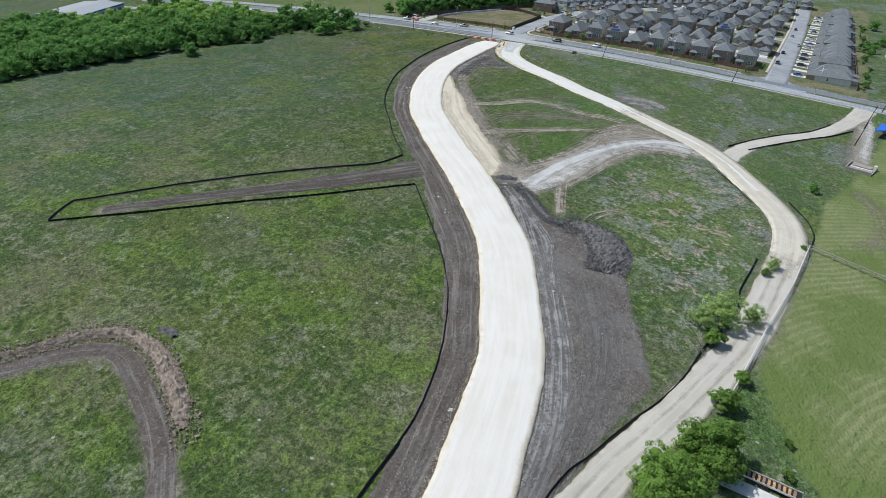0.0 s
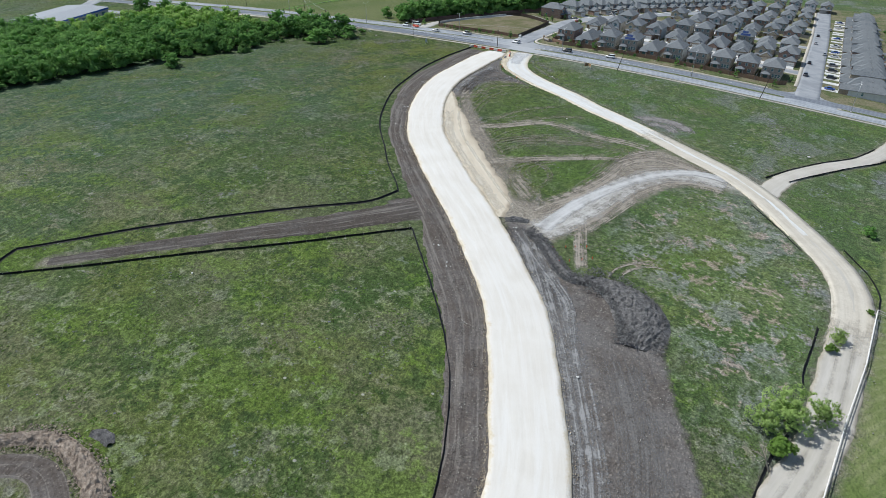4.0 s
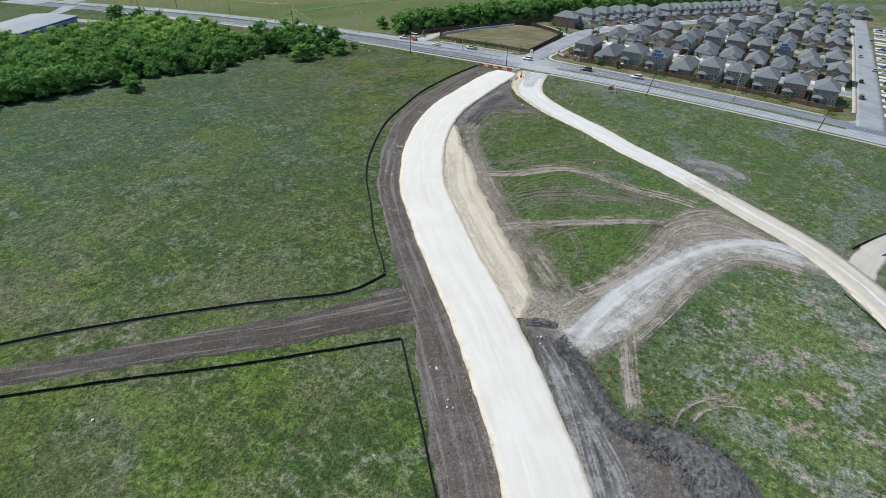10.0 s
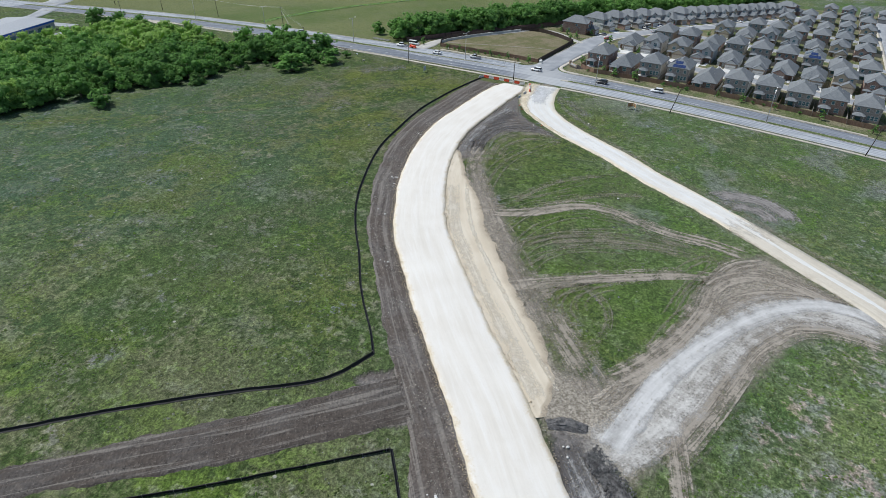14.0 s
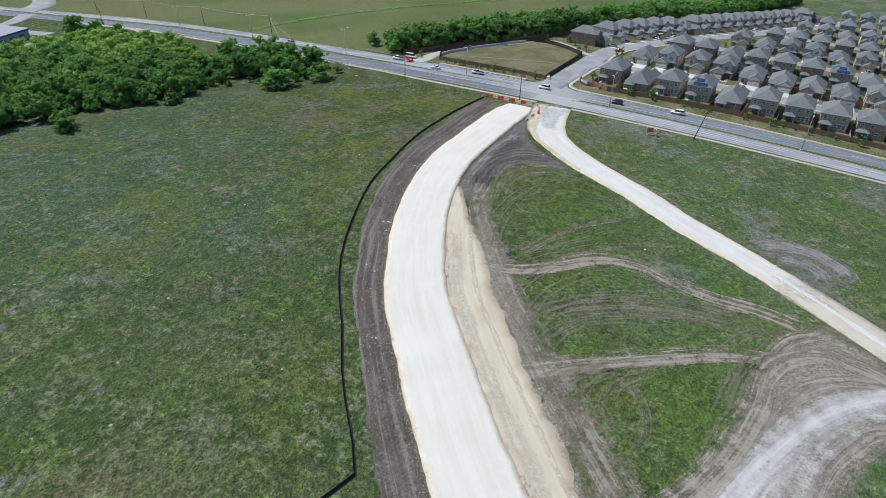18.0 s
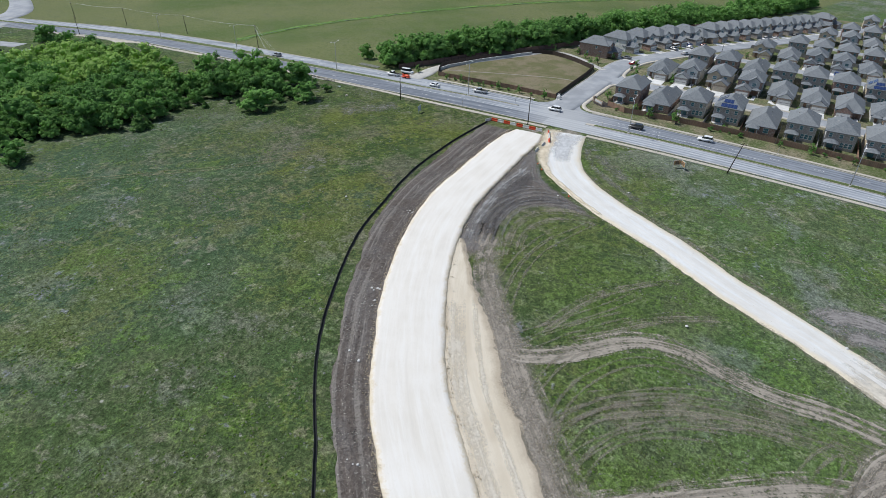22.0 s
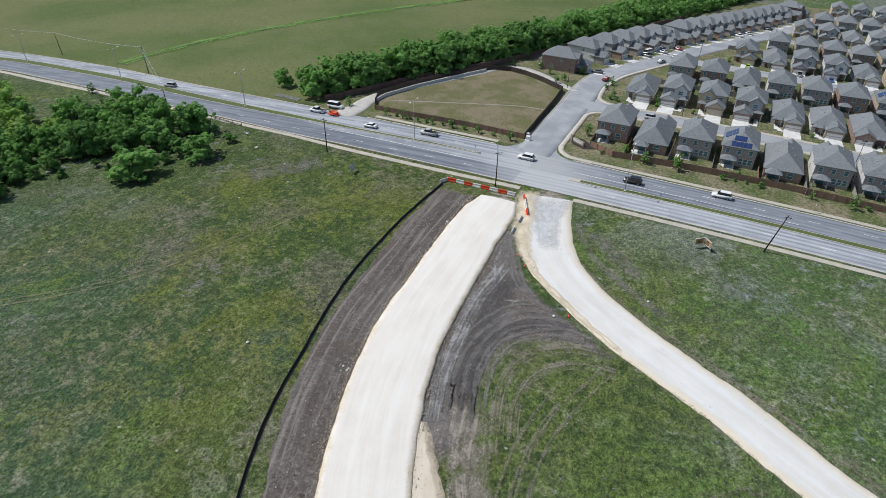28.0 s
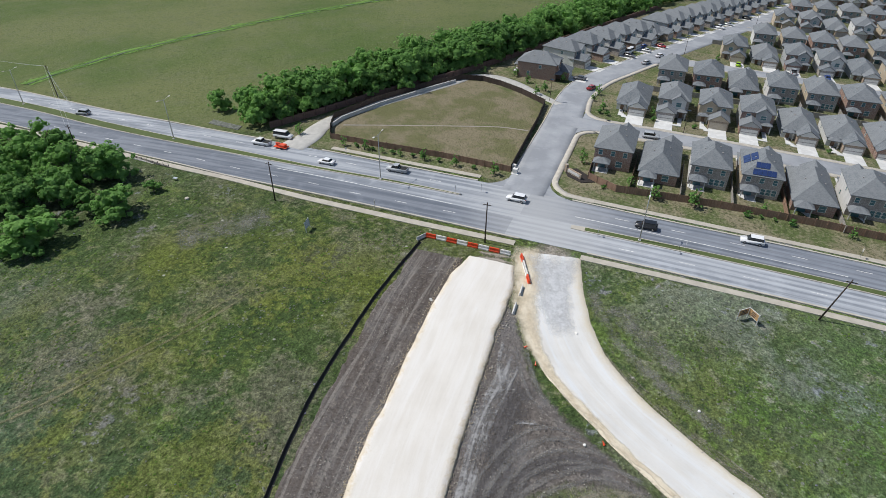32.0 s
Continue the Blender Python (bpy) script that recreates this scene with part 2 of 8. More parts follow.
def ground_mat():
    m = Nodes("pasture_and_earth")
    at = m.where()
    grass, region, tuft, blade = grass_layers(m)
    edge_big, edge_small = m.noise(0.35, 5, 0.6, at=at), m.noise(2.2, 5, 0.7, at=at)
    wander = m.math("ADD", m.math("MULTIPLY", m.math("SUBTRACT", edge_big, 0.5), 5.0), m.math("MULTIPLY", m.math("SUBTRACT", edge_small, 0.5), 3.0))
    soil, lump, grit = soil_layers(m, 0.84, 0.45)
    # lawn that is mown in bands
    mown = m.mix(m.step(m.noise(0.05, 5, 0.6, at=at), 0.38, 0.62), (0.122, 0.166, 0.05), (0.178, 0.205, 0.088))
    swath = m.node("ShaderNodeTexWave", wave_type="RINGS", rings_direction="Z")
    swath.inputs["Scale"].default_value, swath.inputs["Distortion"].default_value = 0.16, 5.0
    swath.inputs["Detail"].default_value, swath.inputs["Detail Scale"].default_value = 3.0, 0.4
    place = m.node("ShaderNodeMapping")
    place.inputs["Location"].default_value = (-262.0, 250.0, 0.0)
    m.link(at, place.inputs[0]), m.link(place.outputs[0], swath.inputs["Vector"])
    mown = m.mix(m.math("MULTIPLY", m.step(swath.outputs["Fac"], 0.3, 0.95, 0, 0.75), m.step(m.noise(0.05, 4, 0.6, at=at), 0.4, 0.62, 0.0, 0.9)), mown, (0.25, 0.265, 0.135))
    mown = m.mix(m.step(m.noise(3.4, 3, 0.65, at=at), 0.5, 0.34, 0, 0.5), mown, (0.07, 0.105, 0.03))
    mown = m.mix(m.step(m.noise(0.22, 5, 0.7, at=at), 0.52, 0.66, 0, 0.45), mown, (0.1, 0.155, 0.042))
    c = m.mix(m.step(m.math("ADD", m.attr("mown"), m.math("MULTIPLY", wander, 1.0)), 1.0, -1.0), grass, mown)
    fine = m.noise(1.3, 3, 0.65, at=at)
    # smooth hay fields beyond the highway
    hay = m.mix(m.step(m.noise(0.012, 5, 0.6, at=at), 0.38, 0.6), (0.078, 0.116, 0.03), (0.132, 0.148, 0.058))
    hay = m.mix(m.step(m.noise(0.1, 6, 0.7, at=at), 0.45, 0.75, 0, 0.6), hay, (0.118, 0.13, 0.074))
    hay = m.mix(m.step(m.noise(0.6, 6, 0.75, at=at), 0.48, 0.4, 0, 0.6), hay, (0.055, 0.085, 0.025))
    hay = m.mix(m.step(fine, 0.52, 0.62, 0, 0.4), hay, (0.18, 0.19, 0.11))
    c = m.mix(m.step(m.attr("hay"), 3.0, -3.0), c, hay)
    basin = m.mix(m.step(m.noise(0.07, 6, 0.65, at=at), 0.42, 0.58), (0.132, 0.132, 0.062), (0.205, 0.176, 0.116))
    # house lots and verges: dry short lawn
    lawn = m.mix(m.step(m.noise(0.09, 6, 0.65, at=at), 0.4, 0.6), (0.09, 0.118, 0.042), (0.2, 0.178, 0.115))
    lawn = m.mix(m.step(fine, 0.48, 0.38, 0, 0.7), lawn, (0.06, 0.075, 0.028))
    lawn = m.mix(m.step(fine, 0.53, 0.63, 0, 0.5), lawn, (0.27, 0.25, 0.165))
    c = m.mix(m.step(m.math("ADD", m.attr("lawn"), m.math("MULTIPLY", wander, 0.1)), 0.3, -0.3), c, lawn)
    c = m.mix(m.step(m.attr("basin"), 0.4, -0.4), c, m.mix(m.step(blade, 0.47, 0.36, 0, 0.6), basin, (0.08, 0.085, 0.04)))
    # worn, scuffed earth, ruts, tan base course, pale caliche dust
    scuffed = m.mix(m.step(lump, 0.3, 0.7), (0.205, 0.18, 0.152), (0.305, 0.274, 0.234))
    scuffed = m.mix(m.step(grit, 0.52, 0.62, 0, 0.6), scuffed, (0.43, 0.395, 0.345))
    scuffed = m.mix(m.step(grit, 0.47, 0.38, 0, 0.6), scuffed, (0.1, 0.085, 0.068))
    worn = m.step(m.math("ADD", m.attr("scuff"), m.math("MULTIPLY", wander, 1.25)), 1.4, -2.6, 0, 0.92)
    c = m.mix(worn, c, scuffed)
    dark = m.step(m.math("ADD", m.attr("dark"), m.math("MULTIPLY", wander, 0.55)), 0.5, -0.9)
    c = m.mix(dark, c, soil)
    pale = m.step(m.math("ADD", m.attr("pale"), m.math("MULTIPLY", wander, 0.8)), 1.2, -2.4, 0, 0.9)
    c = m.mix(pale, c, m.mix(m.step(lump, 0.3, 0.7), (0.31, 0.295, 0.262), (0.45, 0.43, 0.395)))
    bare = m.math("MAXIMUM", m.math("MAXIMUM", worn, dark), pale)
    height = m.math("ADD", m.math("MULTIPLY", m.math("MULTIPLY_ADD", region, 1.2, tuft), m.math("SUBTRACT", 1.15, bare)), m.math("MULTIPLY", grit, 0.35))
    height = m.math("ADD", height, m.math("MULTIPLY", lump, m.math("MULTIPLY", bare, 0.5)))
    m.bump(m.math("ADD", height, m.math("MULTIPLY", blade, 0.5)), 1.0, 0.4)
    return m.done(c, 0.95, spec=0.15)


def soil_mat(name="churned_clay", tone=0.74):
    m = Nodes(name)
    c, lump, grit = soil_layers(m, tone)
    lugs = m.noise(1.0, 2, 0.6, at=m.where((1.2, 3.0, 1), uv=True))
    rows = m.noise(1.0, 3, 0.65, at=m.where((1.0, 0.035, 1), uv=True), distort=0.4)
    c = m.mix(m.step(rows, 0.52, 0.62, 0, 0.55), c, (0.24, 0.222, 0.2))
    c = m.mix(m.step(rows, 0.48, 0.4, 0, 0.45), c, (0.085, 0.07, 0.06))
    c = m.mix(m.step(lugs, 0.46, 0.34, 0, 0.4), c, (0.06, 0.05, 0.045))
    m.bump(m.math("ADD", m.math("ADD", lump, m.math("MULTIPLY", grit, 0.6)), m.math("MULTIPLY", lugs, 0.5)), 1.0, 0.3)
    return m.done(c, 0.95, spec=0.15)


def tracks_mat(name, a, b, low, high, u=1.3, v=0.025, most=0.85, lines=0.9, hem=0.3, grain=1.0):
    """A thin film of dust or disturbed soil in streaks along the way vehicles went; the ground shows between the streaks."""
    m = Nodes(name)
    at = m.where()
    streak = m.noise(1.0, 3, 0.65, at=m.where((u, v, 1), uv=True), distort=0.3)
    blot, grit = m.noise(0.3, 5, 0.65, at=at), m.noise(2.2, 3, 0.65, at=at)
    c = m.mix(m.step(m.math("ADD", m.math("MULTIPLY", streak, 0.6), m.math("MULTIPLY", blot, 0.4)), 0.4, 0.62), a, b)
    c = m.mix(m.step(grit, 0.45, 0.3, 0, 0.6 * grain), c, tuple(x * 0.5 for x in a))
    c = m.mix(m.step(grit, 0.56, 0.7, 0, 0.6 * grain), c, tuple(min(1, x * 1.35) for x in b))
    cover = m.math("ADD", m.math("MULTIPLY_ADD", m.math("SUBTRACT", streak, 0.5), lines, 0.45), m.math("ADD", m.math("MULTIPLY", m.math("SUBTRACT", blot, 0.5), 0.6), m.math("MULTIPLY", m.math("SUBTRACT", grit, 0.5), 0.35 * grain)))
    cover = m.math("SUBTRACT", m.math("ADD", cover, 0.15), m.math("MULTIPLY", m.math("POWER", m.attr("rim"), 2.0), hem))
    alpha = m.step(cover, low, high, 0, most)
    m.bump(m.math("ADD", streak, grit), 0.5, 0.1)
    m.done(c, 0.95, spec=0.15)
    m.put(m.bsdf.inputs["Alpha"], alpha)
    return m.mat


def clod_mat():
    m = Nodes("black_clods")
    at = m.where()
    big, small = m.noise(1.4, 6, 0.7, at=at), m.noise(7.0, 4, 0.7, at=at)
    c = m.mix(m.step(big, 0.35, 0.7), (0.085, 0.083, 0.083), (0.215, 0.21, 0.207))
    c = m.mix(m.step(small, 0.5, 0.8, 0, 0.5), c, (0.32, 0.312, 0.3))
    m.bump(m.math("ADD", big, m.math("MULTIPLY", small, 0.5)), 1.0, 0.35)
    return m.done(c, 0.95, spec=0.15)


def rubble_mat(name="pinkish_rubble", low=(0.27, 0.215, 0.17), high=(0.49, 0.415, 0.345), chip=(0.55, 0.48, 0.4)):
    m = Nodes(name)
    at = m.where()
    big, small = m.noise(1.2, 6, 0.7, at=at), m.noise(6.0, 4, 0.7, at=at)
    c = m.mix(m.step(big, 0.35, 0.7), low, high)
    c = m.mix(m.step(small, 0.5, 0.75, 0, 0.7), c, chip)
    m.bump(m.math("ADD", big, small), 1.0, 0.3)
    return m.done(c, 0.95, spec=0.15)


def limestone_mat(name, base, lite, edge, streak, hem=0.86):
    """Compacted crushed limestone: faintly streaked along its length, yellower and rougher at the edges."""
    m = Nodes(name)
    at = m.where()
    patch, grit, pebble = m.noise(0.12, 6, 0.6, at=at), m.noise(2.6, 6, 0.75, at=at), m.noise(9.0, 4, 0.8, at=at)
    lane = m.noise(1.0, 6, 0.7, at=m.where((0.7, 0.045, 1), uv=True), distort=0.4)
    c = m.mix(m.step(patch, 0.3, 0.7, 0, 0.7), base, lite)
    c = m.mix(m.step(lane, 0.42, 0.7, 0, 0.7), c, streak)
    c = m.mix(m.step(lane, 0.46, 0.28, 0, 0.35), c, tuple(x * 0.86 for x in base))
    c = m.mix(m.step(grit, 0.52, 0.78, 0, 0.45), c, tuple(x * 0.84 for x in base))
    c = m.mix(m.step(pebble, 0.55, 0.8, 0, 0.5), c, tuple(x * 0.72 for x in base))
    wander = m.math("ADD", m.math("MULTIPLY", m.math("SUBTRACT", m.noise(0.35, 5, 0.65, at=at), 0.5), 0.42), m.math("MULTIPLY", m.math("SUBTRACT", grit, 0.5), 0.4))
    rim = m.math("ADD", m.attr("rim"), wander)
    c = m.mix(m.step(rim, hem, 1.03, 0, 0.85), c, edge)
    c = m.mix(m.step(m.math("ADD", rim, m.math("MULTIPLY", wander, 0.6)), 1.06, 1.12, 0, 0.6), c, (0.2, 0.175, 0.14))
    m.bump(m.math("ADD", m.math("MULTIPLY", grit, 0.7), pebble), 0.55, 0.1)
    return m.done(c, 0.92, spec=0.2)


def asphalt_mat(name, low, high, dust=False):
    m = Nodes(name)
    at = m.where()
    worn = m.noise(1.0, 4, 0.55, at=m.where((0.012, 0.75, 1) if dust else (0.12, 0.12, 1)))
    stain, grain = m.noise(0.25, 5, 0.6, at=at), m.noise(14.0, 4, 0.7, at=at)
    c = m.mix(m.step(worn, 0.38, 0.64), low, high)
    c = m.mix(m.step(stain, 0.5, 0.75, 0, 0.45), c, tuple(x * 1.25 for x in high))
    c = m.mix(m.step(grain, 0.5, 0.8, 0, 0.4), c, tuple(x * 0.7 for x in low))
    if dust:
        wheel = m.node("ShaderNodeTexWave", bands_direction="Y")
        wheel.inputs["Scale"].default_value, wheel.inputs["Distortion"].default_value = 0.17, 0.6
        wheel.inputs["Detail Scale"].default_value = 0.05
        m.link(at, wheel.inputs["Vector"])
        place = m.node("ShaderNodeSeparateXYZ")
        m.link(at, place.inputs[0])
        lanes = m.math("MULTIPLY", m.step(wheel.outputs["Fac"], 0.25, 0.85), m.step(place.outputs[0], -20, 20, 0.12, 0.6))
        c = m.mix(m.math("MULTIPLY", lanes, m.step(stain, 0.3, 0.6, 0.55, 1.0)), c, tuple(x * 1.3 for x in high))
        far = m.math("ADD", m.attr("dust"), m.math("MULTIPLY", m.math("SUBTRACT", m.noise(0.22, 6, 0.65, at=m.where((0.6, 1.2, 1))), 0.5), 16.0))
        c = m.mix(m.step(far, 20.0, -8.0, 0, 0.74), c, (0.4, 0.408, 0.412))
    m.bump(grain, 0.3, 0.01)
    return m.done(c, 0.85, spec=0.25)


def concrete_mat(name, colour, joints=1.5, axis=0):
    m = Nodes(name)
    at = m.where()
    stain, grain = m.noise(0.5, 5, 0.6, at=at), m.noise(12.0, 4, 0.7, at=at)
    c = m.mix(m.step(stain, 0.35, 0.7), tuple(x * 0.82 for x in colour), colour)
    c = m.mix(m.step(grain, 0.5, 0.8, 0, 0.3), c, tuple(x * 0.75 for x in colour))
    c = m.mix(m.step(m.noise(0.08, 4, at=at), 0.52, 0.72, 0, 0.35), c, tuple(x * 0.7 for x in colour))
    m.bump(grain, 0.2, 0.01)
    return m.done(c, 0.88, spec=0.25)


def brick_mat(name, a, b, mortar):
    """Brick veneer, seen from afar: courses and mottled bricks."""
    m = Nodes(name)
    t = m.node("ShaderNodeTexBrick")
    geo = m.node("ShaderNodeTexCoord").outputs["Object"]
    flat = m.node("ShaderNodeSeparateXYZ")
    m.link(geo, flat.inputs[0])
    join = m.node("ShaderNodeCombineXYZ")
    m.link(m.math("ADD", flat.outputs[0], flat.outputs[1]), join.inputs[0])
    m.link(flat.outputs[2], join.inputs[1])
    m.link(join.outputs[0], t.inputs["Vector"])
    t.inputs["Scale"].default_value = 1.0
    t.inputs["Brick Width"].default_value, t.inputs["Row Height"].default_value = 0.3, 0.1
    t.inputs["Mortar Size"].default_value = 0.012
    m.put(t.inputs["Color1"], a), m.put(t.inputs["Color2"], b), m.put(t.inputs["Mortar"], mortar)
    mott = m.noise(2.2, 5, 0.7, at=m.local())
    c = m.mix(m.step(mott, 0.45, 0.7, 0, 0.55), t.outputs[0], tuple(x * 0.5 for x in a))
    m.bump(t.outputs["Fac"], -0.3, 0.02)
    return m.done(c, 0.88, spec=0.2)


def siding_mat(name, colour):
    m = Nodes(name)
    w = m.node("ShaderNodeTexWave", bands_direction="Z", wave_profile="SAW")
    w.inputs["Scale"].default_value = 1.6
    m.link(m.local(), w.inputs["Vector"])
    n = m.noise(0.8, 4, at=m.local())
    c = m.mix(m.step(n, 0.3, 0.7), tuple(x * 0.86 for x in colour), colour)
    m.bump(w.outputs["Fac"], 0.5, 0.03)
    return m.done(c, 0.7)


def shingle_mat():
    m = Nodes("grey_shingles")
    at = m.local()
    v = m.voronoi(3.2, m.local((1, 1, 2)), "Color")
    n, big = m.noise(9.0, 4, 0.7, at=at), m.noise(0.5, 4, at=at)
    grey = m.node("ShaderNodeRGBToBW")
    m.link(v, grey.inputs[0])
    tone = m.step(grey.outputs[0], 0.2, 0.8)
    c = m.mix(tone, (0.112, 0.127, 0.138), (0.168, 0.183, 0.196))
    c = m.mix(m.step(big, 0.35, 0.7, 0, 0.5), c, (0.205, 0.218, 0.23))
    c = m.mix(m.math("MULTIPLY", m.rand(), 0.35), c, (0.235, 0.245, 0.25))
    w = m.node("ShaderNodeTexWave", bands_direction="Z", wave_profile="SAW")
    w.inputs["Scale"].default_value = 1.9
    m.link(at, w.inputs["Vector"])
    m.bump(m.math("ADD", n, w.outputs["Fac"]), 0.35, 0.03)
    return m.done(c, 0.93, spec=0.15)


def wood_mat(name, a, b):
    m = Nodes(name)
    at = m.where((7.0, 7.0, 0.35))
    n, s = m.noise(1.0, 4, at=at), m.noise(0.4, 4, at=m.where())
    c = m.mix(m.step(n, 0.3, 0.7), a, b)
    c = m.mix(m.step(s, 0.5, 0.75, 0, 0.4), c, tuple(x * 0.6 for x in a))
    m.bump(n, 0.3, 0.02)
    return m.done(c, 0.85, spec=0.2)


def leaf_mat(name, a, b):
    """Foliage: each leaf, each clump and each plant differ a little; light shines through."""
    m = Nodes(name)
    isle = m.node("ShaderNodeNewGeometry").outputs["Random Per Island"]
    clump = m.step(m.noise(0.55, 3, 0.6, at=m.where()), 0.34, 0.68, 0.0, 0.5)
    c = m.mix(m.math("ADD", m.math("MULTIPLY", isle, 0.5), clump), a, b)
    c = m.mix(m.math("MULTIPLY", m.rand(), 0.4), c, tuple(x * 1.2 for x in b))
    trans = m.node("ShaderNodeBsdfTranslucent")
    m.link(c, trans.inputs[0])
    m.done(c, 0.8, spec=0.15)
    mix = m.node("ShaderNodeMixShader")
    mix.inputs[0].default_value = 0.48
    m.link(m.bsdf.outputs[0], mix.inputs[1]), m.link(trans.outputs[0], mix.inputs[2])
    m.link(mix.outputs[0], m.tree.nodes["Material Output"].inputs["Surface"])
    return m.mat


def glass_mat(name, colour=(0.03, 0.045, 0.055), rough=0.08):
    m = Nodes(name)
    n = m.noise(0.7, 2, at=m.local())
    return m.done(m.mix(n, colour, tuple(min(1, x * 2.2) for x in colour)), rough, spec=0.6)


def paint_mat(name, colour, rough=0.3):
    m = Nodes(name)
    n = m.noise(2.0, 3, at=m.local())
    m.bsdf.inputs["Coat Weight"].default_value = 0.5
    m.bsdf.inputs["Coat Roughness"].default_value = 0.1
    return m.done(m.mix(m.step(n, 0.35, 0.65), tuple(x * 0.92 for x in colour), colour), rough)


DARKSOIL = soil_mat("dark_stripped_clay", 0.5)
GROUND, SOIL, CLODS, RUBBLE = ground_mat(), soil_mat(), clod_mat(), rubble_mat()
LIMESTONE = limestone_mat("white_limestone", (0.62, 0.588, 0.533), (0.69, 0.665, 0.62), (0.56, 0.48, 0.345), (0.71, 0.697, 0.67))
HAUL = limestone_mat("haul_road_caliche", (0.575, 0.56, 0.525), (0.65, 0.642, 0.615), (0.6, 0.53, 0.4), (0.65, 0.682, 0.71), hem=0.6)
LANE = limestone_mat("grey_gravel", (0.42, 0.395, 0.345), (0.52, 0.49, 0.44), (0.35, 0.315, 0.25), (0.55, 0.525, 0.485))
TAN = limestone_mat("tan_base_course", (0.5, 0.44, 0.345), (0.59, 0.535, 0.435), (0.4, 0.34, 0.26), (0.64, 0.59, 0.5), hem=0.7)
DUSTFILM = tracks_mat("pale_dust_tracks", (0.38, 0.365, 0.338), (0.5, 0.49, 0.47), 0.22, 0.7, 0.6, 0.04, most=0.95, lines=0.45, hem=0.5)
COREFILM = tracks_mat("pale_dust_lane", (0.45, 0.447, 0.44), (0.565, 0.565, 0.56), 0.12, 0.62, 0.9, 0.03, most=0.92, lines=0.4, hem=0.5, grain=0.35)
WORNFILM = tracks_mat("scuffed_clay", (0.205, 0.182, 0.154), (0.325, 0.292, 0.248), 0.38, 0.74, 1.1, 0.06, most=0.8, lines=0.6, hem=0.55)
ARCFILM = tracks_mat("turning_wheel_tracks", (0.17, 0.155, 0.12), (0.28, 0.255, 0.21), 0.34, 0.64, 1.0, 0.15, most=0.38, lines=0.3, hem=0.25)
DARKCLAY = tracks_mat("dark_turned_clay", (0.07, 0.066, 0.066), (0.12, 0.113, 0.112), 0.3, 0.66, 1.3, 0.08, most=0.8, lines=0.5, hem=0.4)
SMEARFILM = tracks_mat("grey_scuffed_turf", (0.2, 0.187, 0.18), (0.3, 0.284, 0.274), 0.2, 0.62, 1.6, 0.12, most=0.85, lines=0.5, hem=0.5)
SWEEPFILM = tracks_mat("pale_sweeping_wheel_tracks", (0.16, 0.155, 0.15), (0.26, 0.25, 0.235), 0.28, 0.62, 1.0, 0.15, most=0.42, lines=0.3, hem=0.25)
THATCHFILM = tracks_mat("grey_dead_thatch", (0.15, 0.145, 0.125), (0.25, 0.238, 0.22), 0.34, 0.8, 0.4, 0.35, most=0.55, lines=0.25, hem=0.7)
MUDFILM = tracks_mat("brown_wheel_tracks", (0.225, 0.2, 0.168), (0.36, 0.325, 0.278), 0.36, 0.64, most=0.85)
FAINTFILM = tracks_mat("faint_wheel_tracks", (0.16, 0.145, 0.11), (0.26, 0.24, 0.19), 0.44, 0.75, 1.8, most=0.6)
STRAWFILM = tracks_mat("straw_wheel_tracks", (0.17, 0.165, 0.085), (0.25, 0.235, 0.135), 0.3, 0.7, 1.0, 0.1, most=0.55, lines=0.3, hem=0.3)
CLAYFILM = tracks_mat("grey_clay_tracks", (0.11, 0.104, 0.102), (0.2, 0.192, 0.185), 0.4, 0.75, 1.6, most=0.65)
ROCKFILM = tracks_mat("grey_crushed_rock_film", (0.455, 0.465, 0.475), (0.575, 0.585, 0.595), 0.05, 0.7, 1.2, 0.5, most=0.85, lines=0.15, hem=0.6, grain=0.7)
SANDFILM = tracks_mat("tan_sand_film", (0.57, 0.49, 0.36), (0.67, 0.605, 0.48), 0.08, 0.7, 1.0, 0.25, most=0.9, lines=0.3, hem=0.55, grain=0.45)
PALECLAY = tracks_mat("pale_clay_tracks", (0.182, 0.18, 0.179), (0.325, 0.323, 0.32), 0.36, 0.72, 1.4, most=0.85)
CREAMFILM = tracks_mat("cream_lane_film", (0.52, 0.47, 0.385), (0.64, 0.6, 0.52), 0.3, 0.7, 1.0, 0.03, most=0.7, lines=0.7, hem=0.4)
LANEFILM = tracks_mat("tan_lane_dust", (0.5, 0.458, 0.385), (0.585, 0.545, 0.47), 0.0, 0.4, 0.8, 0.03, most=0.95, lines=0.5, hem=0.25, grain=0.35)
RUTFILM = tracks_mat("gravel_ruts", (0.26, 0.24, 0.205), (0.36, 0.335, 0.295), 0.38, 0.85, 1.2, most=0.4)
REED = tracks_mat("creek_grass", (0.085, 0.165, 0.034), (0.16, 0.27, 0.064), 0.06, 0.56, 0.5, 0.07, most=0.85, lines=0.5, hem=0.5, grain=0.7)
WATER = plain("dark_creek_bed", (0.028, 0.04, 0.022), 0.5, vary=0.2, scale=0.5)
ASPHALT = asphalt_mat("highway_asphalt", (0.19, 0.21, 0.238), (0.35, 0.37, 0.395), dust=True)
STREET = asphalt_mat("street_asphalt", (0.25, 0.264, 0.283), (0.318, 0.332, 0.35))
NEWROAD = asphalt_mat("new_dark_asphalt", (0.118, 0.134, 0.16), (0.195, 0.213, 0.242), dust=True)
WALK = concrete_mat("sidewalk_concrete", (0.46, 0.425, 0.36))
KERB = concrete_mat("kerb_concrete", (0.5, 0.465, 0.4))
PADGREY = concrete_mat("old_pad_concrete", (0.33, 0.3, 0.265))
DRIVE = concrete_mat("driveway_concrete", (0.66, 0.66, 0.64))
